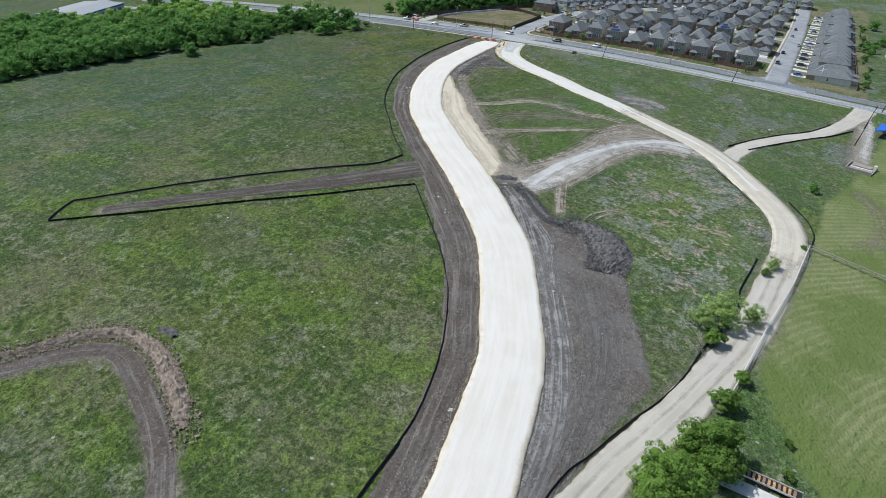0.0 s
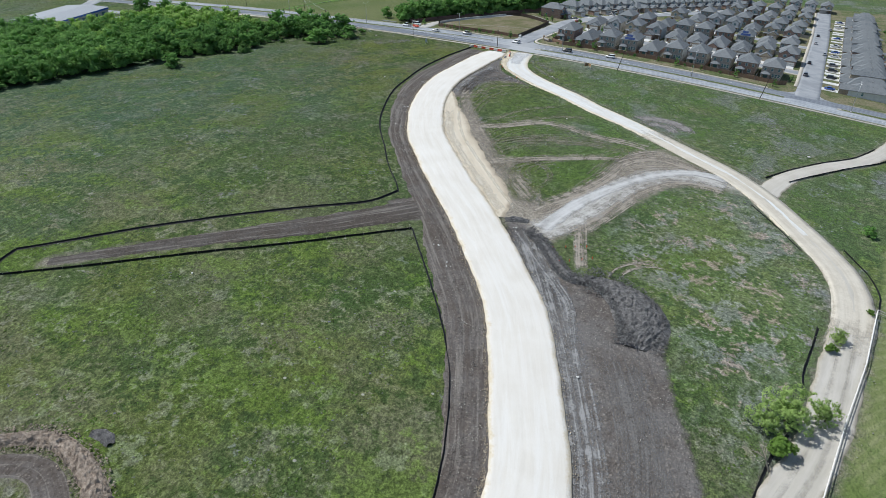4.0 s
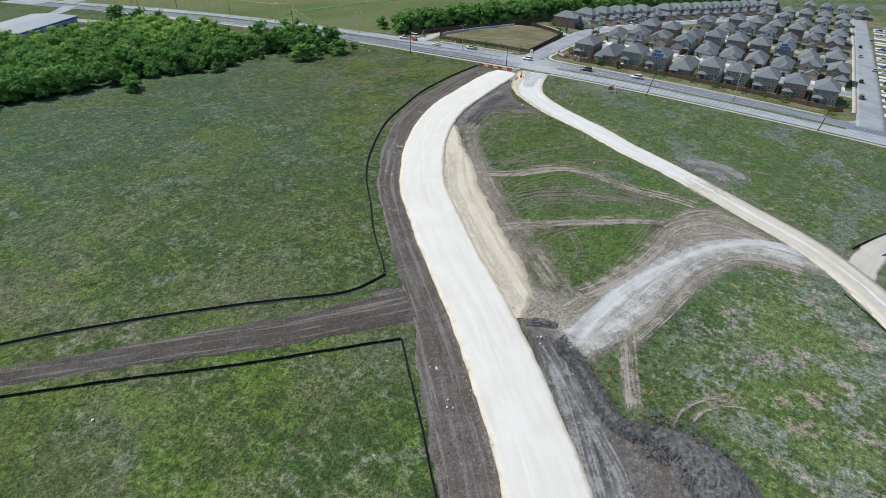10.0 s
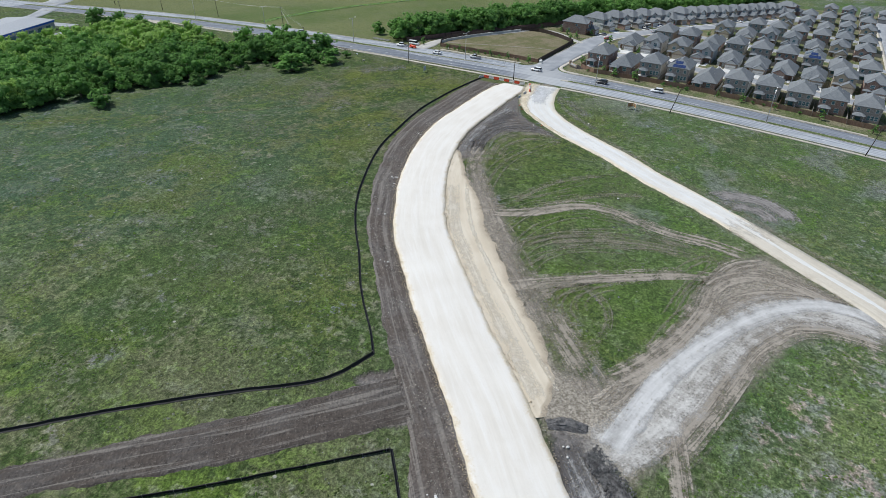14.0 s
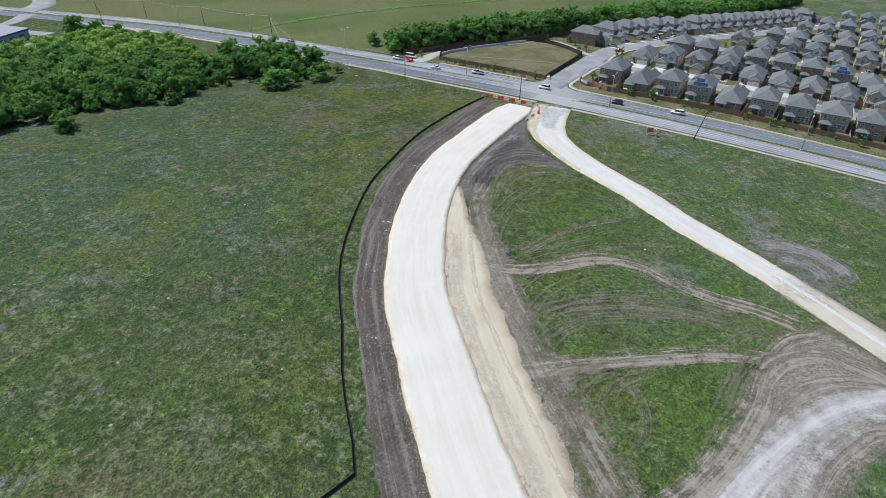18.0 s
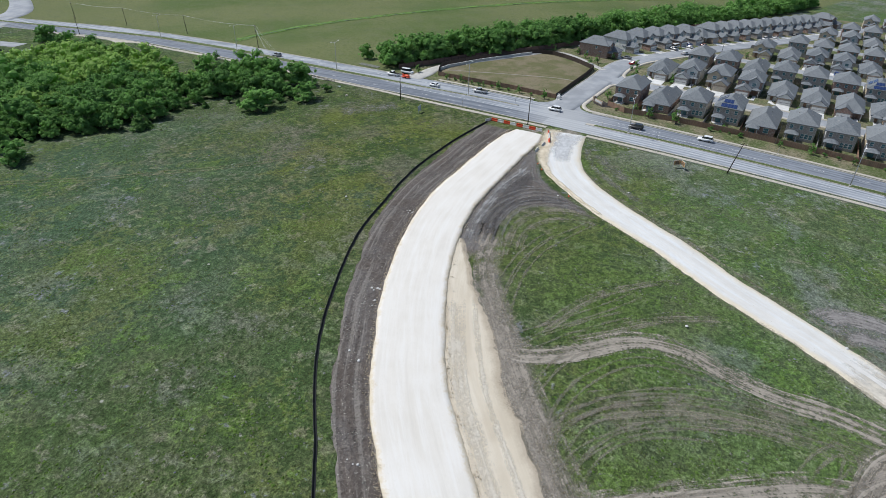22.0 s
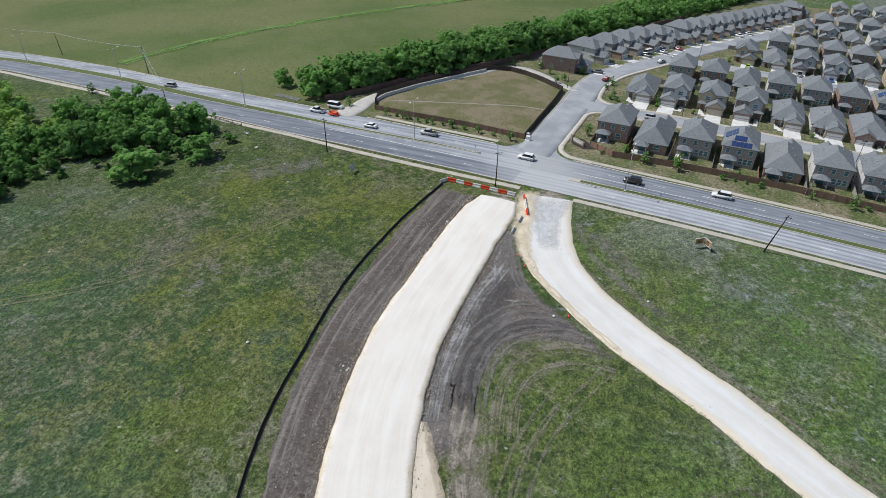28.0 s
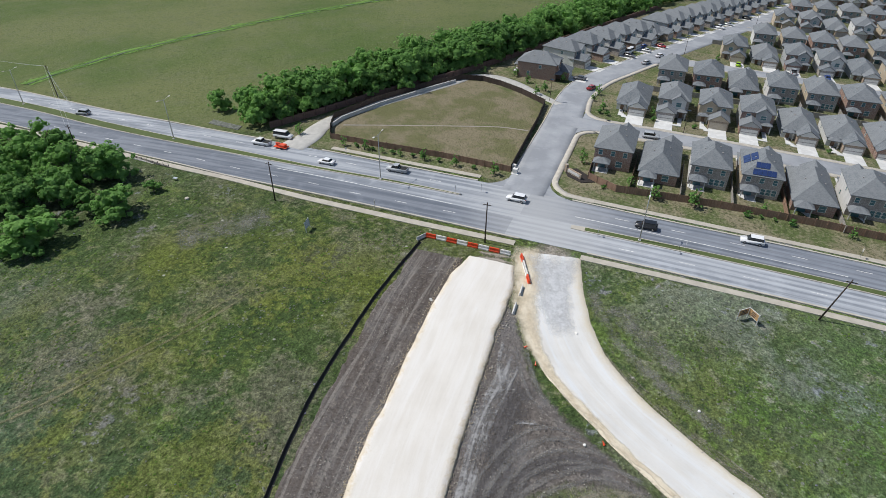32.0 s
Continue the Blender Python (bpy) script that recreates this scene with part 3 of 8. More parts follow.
SERVICE = concrete_mat("service_drive_concrete", (0.47, 0.46, 0.43))
BLOCK = concrete_mat("block_concrete", (0.62, 0.61, 0.59))
LINE = plain("road_paint_white", (0.72, 0.72, 0.7), 0.6)
SHINGLE = shingle_mat()
BRICKS = [brick_mat("red_brown_brick", (0.25, 0.145, 0.11), (0.36, 0.225, 0.18), (0.38, 0.35, 0.31)),
          brick_mat("mixed_grey_brick", (0.25, 0.215, 0.195), (0.42, 0.375, 0.34), (0.42, 0.4, 0.37)),
          brick_mat("tan_brick", (0.3, 0.22, 0.155), (0.4, 0.31, 0.23), (0.36, 0.33, 0.29))]
SIDINGS = [siding_mat("tan_siding", (0.5, 0.42, 0.31)), siding_mat("white_siding", (0.68, 0.68, 0.66)), siding_mat("grey_siding", (0.42, 0.43, 0.43))]
TRIM = plain("white_trim", (0.72, 0.7, 0.66), 0.6, vary=0.05)
GARAGE = plain("garage_door_grey", (0.34, 0.32, 0.3), 0.6, vary=0.05)
GARAGE_TAN = plain("garage_door_tan", (0.5, 0.43, 0.33), 0.6, vary=0.05)
GLASS = glass_mat("window_glass", (0.055, 0.115, 0.13))
CARGLASS = glass_mat("car_glass", (0.012, 0.014, 0.016), 0.05)
WOODFENCE = wood_mat("red_brown_fence", (0.22, 0.138, 0.098), (0.32, 0.21, 0.15))
GREYFENCE = wood_mat("weathered_fence", (0.25, 0.235, 0.21), (0.36, 0.34, 0.31))
DARKFENCE = wood_mat("dark_stained_fence", (0.055, 0.042, 0.035), (0.09, 0.07, 0.058))
POLEWOOD = wood_mat("tarred_pole", (0.035, 0.028, 0.024), (0.07, 0.058, 0.048))
STONEWALL = plain("brown_brick_wall", (0.17, 0.105, 0.085), 0.85)
SILT = plain("black_silt_fabric", (0.008, 0.008, 0.009), 0.75, vary=0.2)
STEEL = plain("galvanised_steel", (0.5, 0.51, 0.52), 0.4, 0.9, vary=0.08)
ORANGE = plain("orange_plastic", (0.72, 0.075, 0.02), 0.45, vary=0.08)
WHITEPL = plain("white_plastic", (0.76, 0.74, 0.7), 0.45, vary=0.08)
DRYWOOD = plain("bleached_dead_wood", (0.36, 0.31, 0.25), 0.9, vary=0.2, scale=3)
BARK = plain("grey_brown_bark", (0.13, 0.1, 0.075), 0.95, vary=0.25, scale=3)
LEAVES = [leaf_mat("elm_leaves", (0.078, 0.178, 0.05), (0.25, 0.455, 0.122)),
          leaf_mat("light_willow_leaves", (0.18, 0.3, 0.07), (0.36, 0.53, 0.15)),
          leaf_mat("dark_oak_leaves", (0.066, 0.155, 0.046), (0.205, 0.39, 0.105)),
          leaf_mat("cedar_needles", (0.085, 0.18, 0.05), (0.18, 0.32, 0.09)),
          leaf_mat("hackberry_leaves", (0.085, 0.16, 0.034), (0.24, 0.385, 0.085)),
          leaf_mat("pale_ash_leaves", (0.2, 0.3, 0.085), (0.41, 0.54, 0.19))]
MULCH = plain("dark_mulch", (0.028, 0.022, 0.02), 0.95, vary=0.2, scale=4)
TYRE = plain("tyre_rubber", (0.018, 0.018, 0.018), 0.85)
RIM = plain("wheel_rim", (0.45, 0.45, 0.46), 0.35, 0.9)
CARPAINT = {"white": paint_mat("car_white", (0.74, 0.75, 0.76)), "silver": paint_mat("car_silver", (0.4, 0.42, 0.44)), "black": paint_mat("car_black", (0.012, 0.012, 0.014)),
            "red": paint_mat("car_red", (0.28, 0.012, 0.012)), "blue": paint_mat("car_blue", (0.02, 0.07, 0.3)), "grey": paint_mat("car_grey", (0.1, 0.105, 0.115)), "lime": paint_mat("car_lime", (0.32, 0.55, 0.02))}
SOLAR = glass_mat("solar_glass", (0.014, 0.026, 0.075), 0.15)
HEADLIGHT = plain("headlight_lens", (0.7, 0.72, 0.75), 0.2)
TAILLIGHT = plain("tail_light_lens", (0.35, 0.01, 0.01), 0.25)
SIGNORANGE = plain("sign_orange", (0.5, 0.31, 0.15), 0.6)
SIGNGREY = plain("sign_grey_blue", (0.42, 0.47, 0.52), 0.5)
INK = plain("sign_dark_ink", (0.05, 0.05, 0.06), 0.6)
BLUEROOF = plain("blue_metal", (0.015, 0.12, 0.62), 0.4, 0.0)
METALROOF = plain("grey_metal_roof", (0.33, 0.345, 0.365), 0.5, 0.2)


def ground_z(x, y):
    """Height of the natural ground: a very gentle rise that peaks by the junction."""
    u, v = x / 100.0, y / 100.0
    return 14.0 * np.tanh((0.1666 * u + 0.1718 * v -2.3794 * u * u -1.6544 * u * v -1.1400 * v * v) / 14.0)


# ---- mesh tools ----
def part(name, bm, material, parent=None, label="", kind="", smooth=False):
    """Links a bmesh as one mesh object under a thing or a part."""
    me = bpy.data.meshes.new(name)
    if smooth:
        for face in bm.faces:
            face.smooth = True
    bm.to_mesh(me)
    bm.free()
    me.materials.append(material)
    ob = new(name, me)
    if parent is not None:
        ob.parent = parent
    return tagged(ob, label, kind=kind)


def thing(name, m, label, category, group="", kind=""):
    ob = new(name)
    ob.matrix_world = m
    ob.empty_display_size = 0.3
    return tagged(ob, label, category, group, kind)


def raw(name, verts, faces, material, parent=None, smooth=False, label="", kind=""):
    me = bpy.data.meshes.new(name)
    me.from_pydata(verts, [], faces)
    me.materials.append(material)
    if smooth:
        me.polygons.foreach_set("use_smooth", [True] * len(me.polygons))
    me.update()
    ob = new(name, me)
    if parent is not None:
        ob.parent = parent
    return tagged(ob, label, kind=kind)


def box(bm, lo, hi, bevel=0.0):
    m = Matrix.Translation([(a + b) / 2 for a, b in zip(lo, hi)]) @ Matrix.Diagonal([*(max(b - a, 1e-4) for a, b in zip(lo, hi)), 1])
    made = bmesh.ops.create_cube(bm, size=1.0, matrix=m)["verts"]
    if bevel:
        edges = list({e for v in made for e in v.link_edges})
        bmesh.ops.bevel(bm, geom=edges, offset=bevel, segments=1, affect="EDGES")
    return made


def boxed(lo, hi, bevel=0.0):
    bm = bmesh.new()
    box(bm, lo, hi, bevel)
    return bm


def rod(bm, a, b, r0, r1, sides=8):
    a, b = Vector(a), Vector(b)
    turn = (b - a).to_track_quat("Z", "Y").to_matrix().to_4x4()
    bmesh.ops.create_cone(bm, cap_ends=True, segments=sides, radius1=r0, radius2=r1, depth=(b - a).length, matrix=Matrix.Translation((a + b) / 2) @ turn)


def spline(points, step=1.0):
    """A Catmull-Rom line through control points, sampled about every step metres. Columns past x, y are carried along."""
    p = np.array(points, float)
    p = np.vstack([2 * p[0] - p[1], p, 2 * p[-1] - p[-2]])
    out = []
    for i in range(1, len(p) - 2):
        n = max(2, int(np.linalg.norm(p[i + 1, :2] - p[i, :2]) / step))
        t = np.linspace(0, 1, n, endpoint=False)[:, None]
        a, b, c, d = p[i - 1], p[i], p[i + 1], p[i + 2]
        out.append(0.5 * (2 * b + (c - a) * t + (2 * a - 5 * b + 4 * c - d) * t**2 + (3 * b - a - 3 * c + d) * t**3))
    return np.vstack(out + [p[-2:-1]])


def polyline_distance(x, y, line):
    """Distance from many points to a line of points."""
    best = np.full(x.shape, 1e9)
    for (ax, ay), (bx, by) in zip(line[:-1, :2], line[1:, :2]):
        dx, dy = bx - ax, by - ay
        t = np.clip(((x - ax) * dx + (y - ay) * dy) / max(dx * dx + dy * dy, 1e-9), 0, 1)
        best = np.minimum(best, np.hypot(x - ax - t * dx, y - ay - t * dy))
    return best


def region_distance(x, y, corners):
    """Signed distance to a closed outline: negative inside."""
    c = np.array(list(corners) + [corners[0]], float)
    inside = np.zeros(x.shape, bool)
    for (ax, ay), (bx, by) in zip(c[:-1], c[1:]):
        if ay != by:
            inside ^= ((ay > y) != (by > y)) & (x < (bx - ax) * (y - ay) / (by - ay) + ax)
    d = polyline_distance(x, y, c)
    return np.where(inside, -d, d)


def wobble(s, seed, size=1.0):
    """A ragged one-dimensional wave, about -1 to 1."""
    s = np.asarray(s, float) / size
    out = np.zeros_like(s)
    for k, (f, a) in enumerate(((0.31, 0.45), (0.83, 0.3), (2.1, 0.2), (5.3, 0.13))):
        out += a * np.sin(s * f * 2 * math.pi * 0.2 + seed * 3.1 + k * 1.7 + 1.3 * np.sin(s * f * 0.37 + seed))
    return out


def strip(name, line, left, right, material, lift=0.12, crown=0.0, ragged=0.3, across=12, relief=None, seed=1, label="", step=1.0, skirt=0.35, category="", fade=0.0):
    """A band of ground laid along a line: its surface lies lift metres over the natural ground and slopes down to it at both edges."""
    p = spline(line, step)
    xy = p[:, :2]
    run = np.r_[0, np.cumsum(np.linalg.norm(np.diff(xy, axis=0), axis=1))]
    tan = np.gradient(xy, axis=0)
    tan /= np.linalg.norm(tan, axis=1)[:, None]
    nor = np.stack([-tan[:, 1], tan[:, 0]], 1)
    lw = (np.interp(np.linspace(0, 1, len(run)), np.linspace(0, 1, len(left)), left) if len(left) > 1 else np.full(len(run), left[0]))
    rw = (np.interp(np.linspace(0, 1, len(run)), np.linspace(0, 1, len(right)), right) if len(right) > 1 else np.full(len(run), right[0]))
    lw = lw + ragged * wobble(run, seed, 2.0) + ragged * 0.5 * wobble(run, seed + 5, 0.5)
    rw = rw + ragged * wobble(run, seed + 9, 2.0) + ragged * 0.5 * wobble(run, seed + 3, 0.5)
    f = np.linspace(0, 1, across + 1)
    cols = [(-skirt, -0.3, 1.15, 1)] + [(0.0, v, abs(2 * v - 1), 0) for v in f] + [(skirt, 1.3, 1.15, 1)]
    verts, uvs, rims = [], [], []
    for extra, v, rim, low in cols:
        vv = min(max(v, 0), 1)
        off = lw + (-rw - lw) * vv
        off = off - extra if extra else off
        x, y = xy[:, 0] + nor[:, 0] * off, xy[:, 1] + nor[:, 1] * off
        z = ground_z(x, y) + (-0.15 if low else lift + crown * (1 - (2 * vv - 1) ** 2))
        if relief is not None and not low:
            z = z + relief(off, run, vv)
        verts.append(np.stack([x, y, z], 1)), uvs.append(np.stack([off, run], 1)), rims.append(np.maximum(rim, 1.5 * np.clip(1 - np.minimum(run, run[-1] - run) / fade, 0, 1)) if fade else np.full(len(run), rim))
    n, k = len(run), len(cols)
    verts, uvs, rims = np.concatenate(verts), np.concatenate(uvs), np.concatenate(rims)
    i, j = np.meshgrid(np.arange(k - 1), np.arange(n - 1), indexing="ij")
    a = (i * n + j).ravel()
    faces = np.stack([a, a + n, a + n + 1, a + 1], 1)
    up = np.cross(verts[faces[0, 1]] - verts[faces[0, 0]], verts[faces[0, 3]] - verts[faces[0, 0]])[2]
    if up < 0:
        faces = faces[:, ::-1]
    me = bpy.data.meshes.new(name)
    me.from_pydata(verts.tolist(), [], faces.tolist())
    layer = me.uv_layers.new(name="UVMap")
    loops = np.empty(len(me.loops), np.int32)
    me.loops.foreach_get("vertex_index", loops)
    layer.data.foreach_set("uv", uvs[loops].astype(np.float32).ravel())
    me.attributes.new("rim", "FLOAT", "POINT").data.foreach_set("value", rims.astype(np.float32))
    me.attributes.new("dust", "FLOAT", "POINT").data.foreach_set("value", dust_distance(verts[:, 0], verts[:, 1]).astype(np.float32))
    me.polygons.foreach_set("use_smooth", [True] * len(me.polygons))
    me.materials.append(material)
    me.update()
    return tagged(new(name, me), label, category, kind="structure")


def dust_distance(x, y):
    """Metres from where lorries drag pale dust over the highway."""
    return polyline_distance(x, y, np.array([(14.0, 3.0), (10.0, 12.0), (6.0, 20.0)])) * 1.0 + np.abs(np.asarray(x) - 9) * 0.12 - 6

# ---- the ground: one sheet with zones told by distance ----
ROADBED = [(3.6, -7.5), (3.6, -22), (4.5, -34), (5.3, -46), (6.8, -60.5), (11.6, -79), (20.3, -98.7), (27.5, -111), (36, -123.4), (52.7, -141), (65.5, -153.5), (78, -165.3),
           (90, -178.2), (102.6, -192.5), (110.7, -206), (117.5, -218.5), (123, -230), (127.8, -248.8), (130, -258), (132.5, -275), (134, -300), (134, -330)]
HAUL_LINE = [(14.4, 0.6), (15.4, -5), (17.8, -14), (21.9, -23.6), (27.4, -31), (37.3, -39.3), (48, -45.8), (61, -53), (75, -62), (96.5, -73.6), (116, -85.8), (130, -94.6), (141, -105.5),
             (153, -122), (161.8, -137), (164.6, -152), (163.5, -168), (160.8, -194), (156.8, -211), (151.8, -228.5), (147, -243), (143.5, -258), (140.5, -285), (139, -330)]
BRANCH = [(141, -103), (143.5, -90), (148, -79), (157, -63.5), (166.7, -49.5), (175.5, -27), (180.5, -8), (183, 3.8)]
ARM = [(62, -168), (53, -179), (44, -189.5), (34.5, -199), (23, -211), (12, -222), (1, -234)]
CROSSOVER = [(92.5, -164), (95.5, -158), (98.3, -151.2), (101.5, -138), (104.6, -122.8), (108.1, -114.6), (112.2, -108.1), (120, -103.5), (127.9, -102.5), (134, -103)]
HEDGE = [(-78.5, 36), (-70.8, 48.8), (-60.2, 69.6), (-43.4, 98.6), (-34, 118.5), (-22, 150), (-5, 200), (18, 270), (42, 340), (70, 430)]
CREEK = [(-195.5, 47), (-194.5, 62), (-190.7, 84), (-181.4, 107), (-170, 132), (-147, 176), (-130, 206.5), (-100, 262), (-60, 330), (-10, 420)]
SCUFFED = [(24, -72), (36, -90), (47.8, -104), (60, -119), (65.8, -127.6), (71.4, -133.3), (77.4, -142.6), (82.3, -148), (87.1, -147.6), (92.3, -141.5), (95.6, -130.5), (97.2, -119.5), (97.3, -108.2), (99.5, -96), (106.6, -86.2), (116, -91),
           (128, -99), (134, -107.7), (128, -105.5), (121.9, -108.2), (116.4, -116.2), (112.9, -126.1), (109, -138.2), (105.5, -148.8), (102.1, -157.3), (99, -165), (92, -163), (84, -162.5), (60, -138), (38, -112)]
LOOP = [(24, -300), (33, -291), (42.4, -281.2), (47.3, -274), (53.2, -268.6), (59, -267), (66.8, -269.6), (76, -273.4), (84.3, -277.6), (91.2, -282.8), (103, -293), (118, -308)]


def steps(lo, hi, core_lo, core_hi, fine, grow):
    """Grid lines: fine in the core, wider and wider outside it."""
    mid = list(np.arange(core_lo, core_hi + 0.01, fine))
    d, a = fine, core_hi
    while a < hi:
        d *= grow
        a += d
        mid.append(a)
    d, a = fine, core_lo
    while a > lo:
        d *= grow
        a -= d
        mid.insert(0, a)
    return np.array(mid)


def build_ground():
    gx = steps(-4300, 4300, -20, 190, 1.1, 1.045)
    gy = steps(-4300, 4300, -300, 40, 1.1, 1.045)
    x, y = np.meshgrid(gx, gy, indexing="ij")
    z = ground_z(x, y)
    z = z + 0.05 * np.sin(x * 0.41 + 2 * np.sin(y * 0.13)) * np.sin(y * 0.37 + np.sin(x * 0.17))
    z = z - 0.06
    n, k = x.shape
    i, j = np.meshgrid(np.arange(n - 1), np.arange(k - 1), indexing="ij")
    a = (i * k + j).ravel()
    faces = np.stack([a, a + k, a + k + 1, a + 1], 1)
    me = bpy.data.meshes.new("ground")
    me.from_pydata(np.stack([x, y, z], -1).reshape(-1, 3).tolist(), [], faces.tolist())
    fx, fy = x.ravel(), y.ravel()

    def put(name, value):
        me.attributes.new(name, "FLOAT", "POINT").data.foreach_set("value", np.clip(value, -60, 60).astype(np.float32))

    dark = region_distance(fx, fy, [(8, -15), (12.6, -20), (15.4, -26), (17, -30), (21, -36.2), (26, -40), (32, -43.8), (37, -46.8), (42, -50), (33, -48.7), (27, -51), (23, -55), (21.5, -61.5), (23, -69), (25, -78), (19, -84), (12, -62), (10, -40)])
    dark = np.minimum(dark, region_distance(fx, fy, [(85, -160.5), (92, -159), (98.7, -166.5), (108.4, -175), (118, -170.5), (129, -175), (133, -185), (133.8, -191), (139, -203), (145.7, -216),
                                                     (147.6, -222), (144.6, -234), (141, -250), (138, -278), (137, -330), (134, -330), (131, -255), (122, -216), (105, -192), (92, -176)]))
    dark = np.minimum(dark, region_distance(fx, fy, [(52, -169), (57, -163), (67, -172), (62, -176)]))
    put("dark", dark)
    scuff = region_distance(fx, fy, SCUFFED)
    scuff = np.minimum(scuff, region_distance(fx, fy, [(40, -48.6), (33, -49.5), (27, -52), (24, -57), (23, -64), (25, -76), (22, -84), (20, -62), (26, -49)]))
    scuff = np.minimum(scuff, polyline_distance(fx, fy, spline(HAUL_LINE, 3.0)) - 4.4)
    scuff = np.minimum(scuff, polyline_distance(fx, fy, spline(BRANCH, 3.0)) - 3.6)
    scuff = np.minimum(scuff, polyline_distance(fx, fy, spline(ARM, 3.0)) - 2.6)
    scuff = np.minimum(scuff, polyline_distance(fx, fy, spline(LOOP, 3.0)) - 2.6)
    scuff = np.minimum(scuff, polyline_distance(fx, fy, np.array([(182, -20), (181, -45), (180, -75)])) - 4.0)
    put("scuff", scuff)
    put("pale", np.minimum(polyline_distance(fx, fy, spline(CROSSOVER, 3.0)) - 3.0, polyline_distance(fx, fy, np.array([(181, -26), (183, -45), (182, -70)])) - 1.2))
    put("mown", region_distance(fx, fy, [(170, -146), (169.5, -151), (163, -206), (172, -226), (190, -246), (260, -330), (600, -330), (600, 0), (192, 0), (188, -40), (178, -95), (171, -118)]))
    put("herb", np.minimum(region_distance(fx, fy, [(34, -88), (40, -60), (52, -56), (98, -80), (112, -92), (97, -128), (84, -142), (60, -118)]), region_distance(fx, fy, [(-72, -22), (-40, -10), (-16, -8), (-15, -32), (-34, -40), (-60, -34)])))
    put("meadow", region_distance(fx, fy, [(108, -160), (112, -134), (122, -112), (136, -108), (152, -126), (160, -146), (157, -190), (150, -212), (140, -196), (126, -172)]))
    put("hay", region_distance(fx, fy, [(-900, 14), (-430, 10), (-352, 31), (-260, 42), (-209, 39), (-158, 31), (-110, 28), (-79, 34), (-60, 70), (-34, 119), (-22, 150), (18, 270), (70, 430), (200, 900), (-900, 900)]))
    put("basin", region_distance(fx, fy, [(-57, 35.5), (-4, 34), (-6.2, 83), (-32, 98), (-39, 96), (-46, 88), (-61, 55), (-61, 42)]))
    put("lawn", region_distance(fx, fy, [(-79, 29), (184, 25), (190, 380), (52, 372), (-5, 205), (-34, 119)]))
    me.polygons.foreach_set("use_smooth", [True] * len(me.polygons))
    me.materials.append(GROUND)
    me.update()
    return tagged(new("ground", me), "rough green pasture with dry patches, bare earth and wheel ruts", "ground", kind="structure")


build_ground()

# ---- earthworks ----
def bed_relief(off, run, v):
    return 0.04 * wobble(run, 2, 4.0) * (1 - abs(2 * v - 1)) + 0.02 * np.sin(off * 2.1 + 0.4 * wobble(run, 7, 6))


strip("roadbed", [(3.6, -6.3)] + ROADBED[1:], [4.4, 6.1] + [6.4] * 58, [4.8, 6.2] + [6.4] * 58, LIMESTONE, lift=0.42, crown=0.12, ragged=0.2, across=14, relief=bed_relief, seed=2, skirt=0.3,
      label="new road bed of compacted white crushed limestone with ragged edges", category="road")


def rut_relief(off, run, v):
    lane = 0.10 * np.sin(off * 2.6 + 0.8 * wobble(run, 3, 9)) * wobble(run + 40 * v, 6, 5)
    windrow = 0.32 * np.exp(-((v - 0.07) / 0.05) ** 2) * (0.55 + 0.45 * wobble(run, 4, 1.2))
    heap = 0.2 * np.exp(-((v - 0.7) / 0.06) ** 2) * np.maximum(wobble(run, 8, 2.0), 0)
    return lane + windrow + heap


strip("earth_shoulder", ROADBED, [-6.0], [16.2, 16.0, 15.8, 15.2, 14.2, 13.2, 12.4, 12.2, 12.4, 13.0, 14.6, 15.6, 14.6, 13.8, 13.4, 13.2, 13.4, 13.4, 13.2, 13.2], SOIL, lift=0.07, ragged=0.5,
      across=26, relief=rut_relief, seed=4, skirt=0.5, step=0.8, label="dark churned clay shoulder with wheel and track marks beside the road bed", category="bare earth")


def arm_relief(off, run, v):
    return 0.16 * np.exp(-((v - 0.55) / 0.05) ** 2) * (0.5 + 0.5 * wobble(run, 4, 2)) + 0.07 * np.sin(off * 2.3 + wobble(run, 3, 8))


strip("earth_spur", ARM, [5.0, 4.6, 3.8, 3.0, 2.2, 1.2], [4.6, 4.4, 3.6, 2.8, 2.0, 1.2], DARKSOIL, lift=0.10, ragged=0.5, across=16, relief=arm_relief, seed=6, step=0.8,
      label="stripped spur of dark clay leading off the new road", category="bare earth")


def haul_relief(off, run, v):
    return 0.05 * np.cos(off * 1.55 + 0.3 * wobble(run, 2, 12)) + 0.02 * wobble(run, 5, 3)


strip("haul_road", HAUL_LINE[:14], [5.6, 5.9, 5.9, 5.5, 4.9, 4.75, 4.6, 4.45, 4.3, 4.1, 4.0, 3.9, 3.8, 3.8, 3.9, 4.1, 4.3, 4.4, 4.5], [5.2, 5.6, 5.9, 5.5, 4.9, 4.75, 4.6, 4.45, 4.3, 4.1, 4.0, 3.9, 3.8, 3.8, 3.9, 4.1, 4.3, 4.4, 4.5],
      HAUL, lift=0.13, crown=0.05, ragged=0.2, across=12, relief=haul_relief, seed=8, label="pale dusty caliche haul road worn by lorries", category="road")
strip("gravel_road", HAUL_LINE[12:], [4.4, 4.1, 3.8, 3.5, 3.4, 3.4, 3.4, 3.4], [4.4, 4.1, 3.8, 3.5, 3.4, 3.4, 3.4, 3.4],
      LANE, lift=0.12, crown=0.05, ragged=0.3, across=12, relief=haul_relief, seed=9, label="grey-tan gravel road beside a white rail fence", category="road")
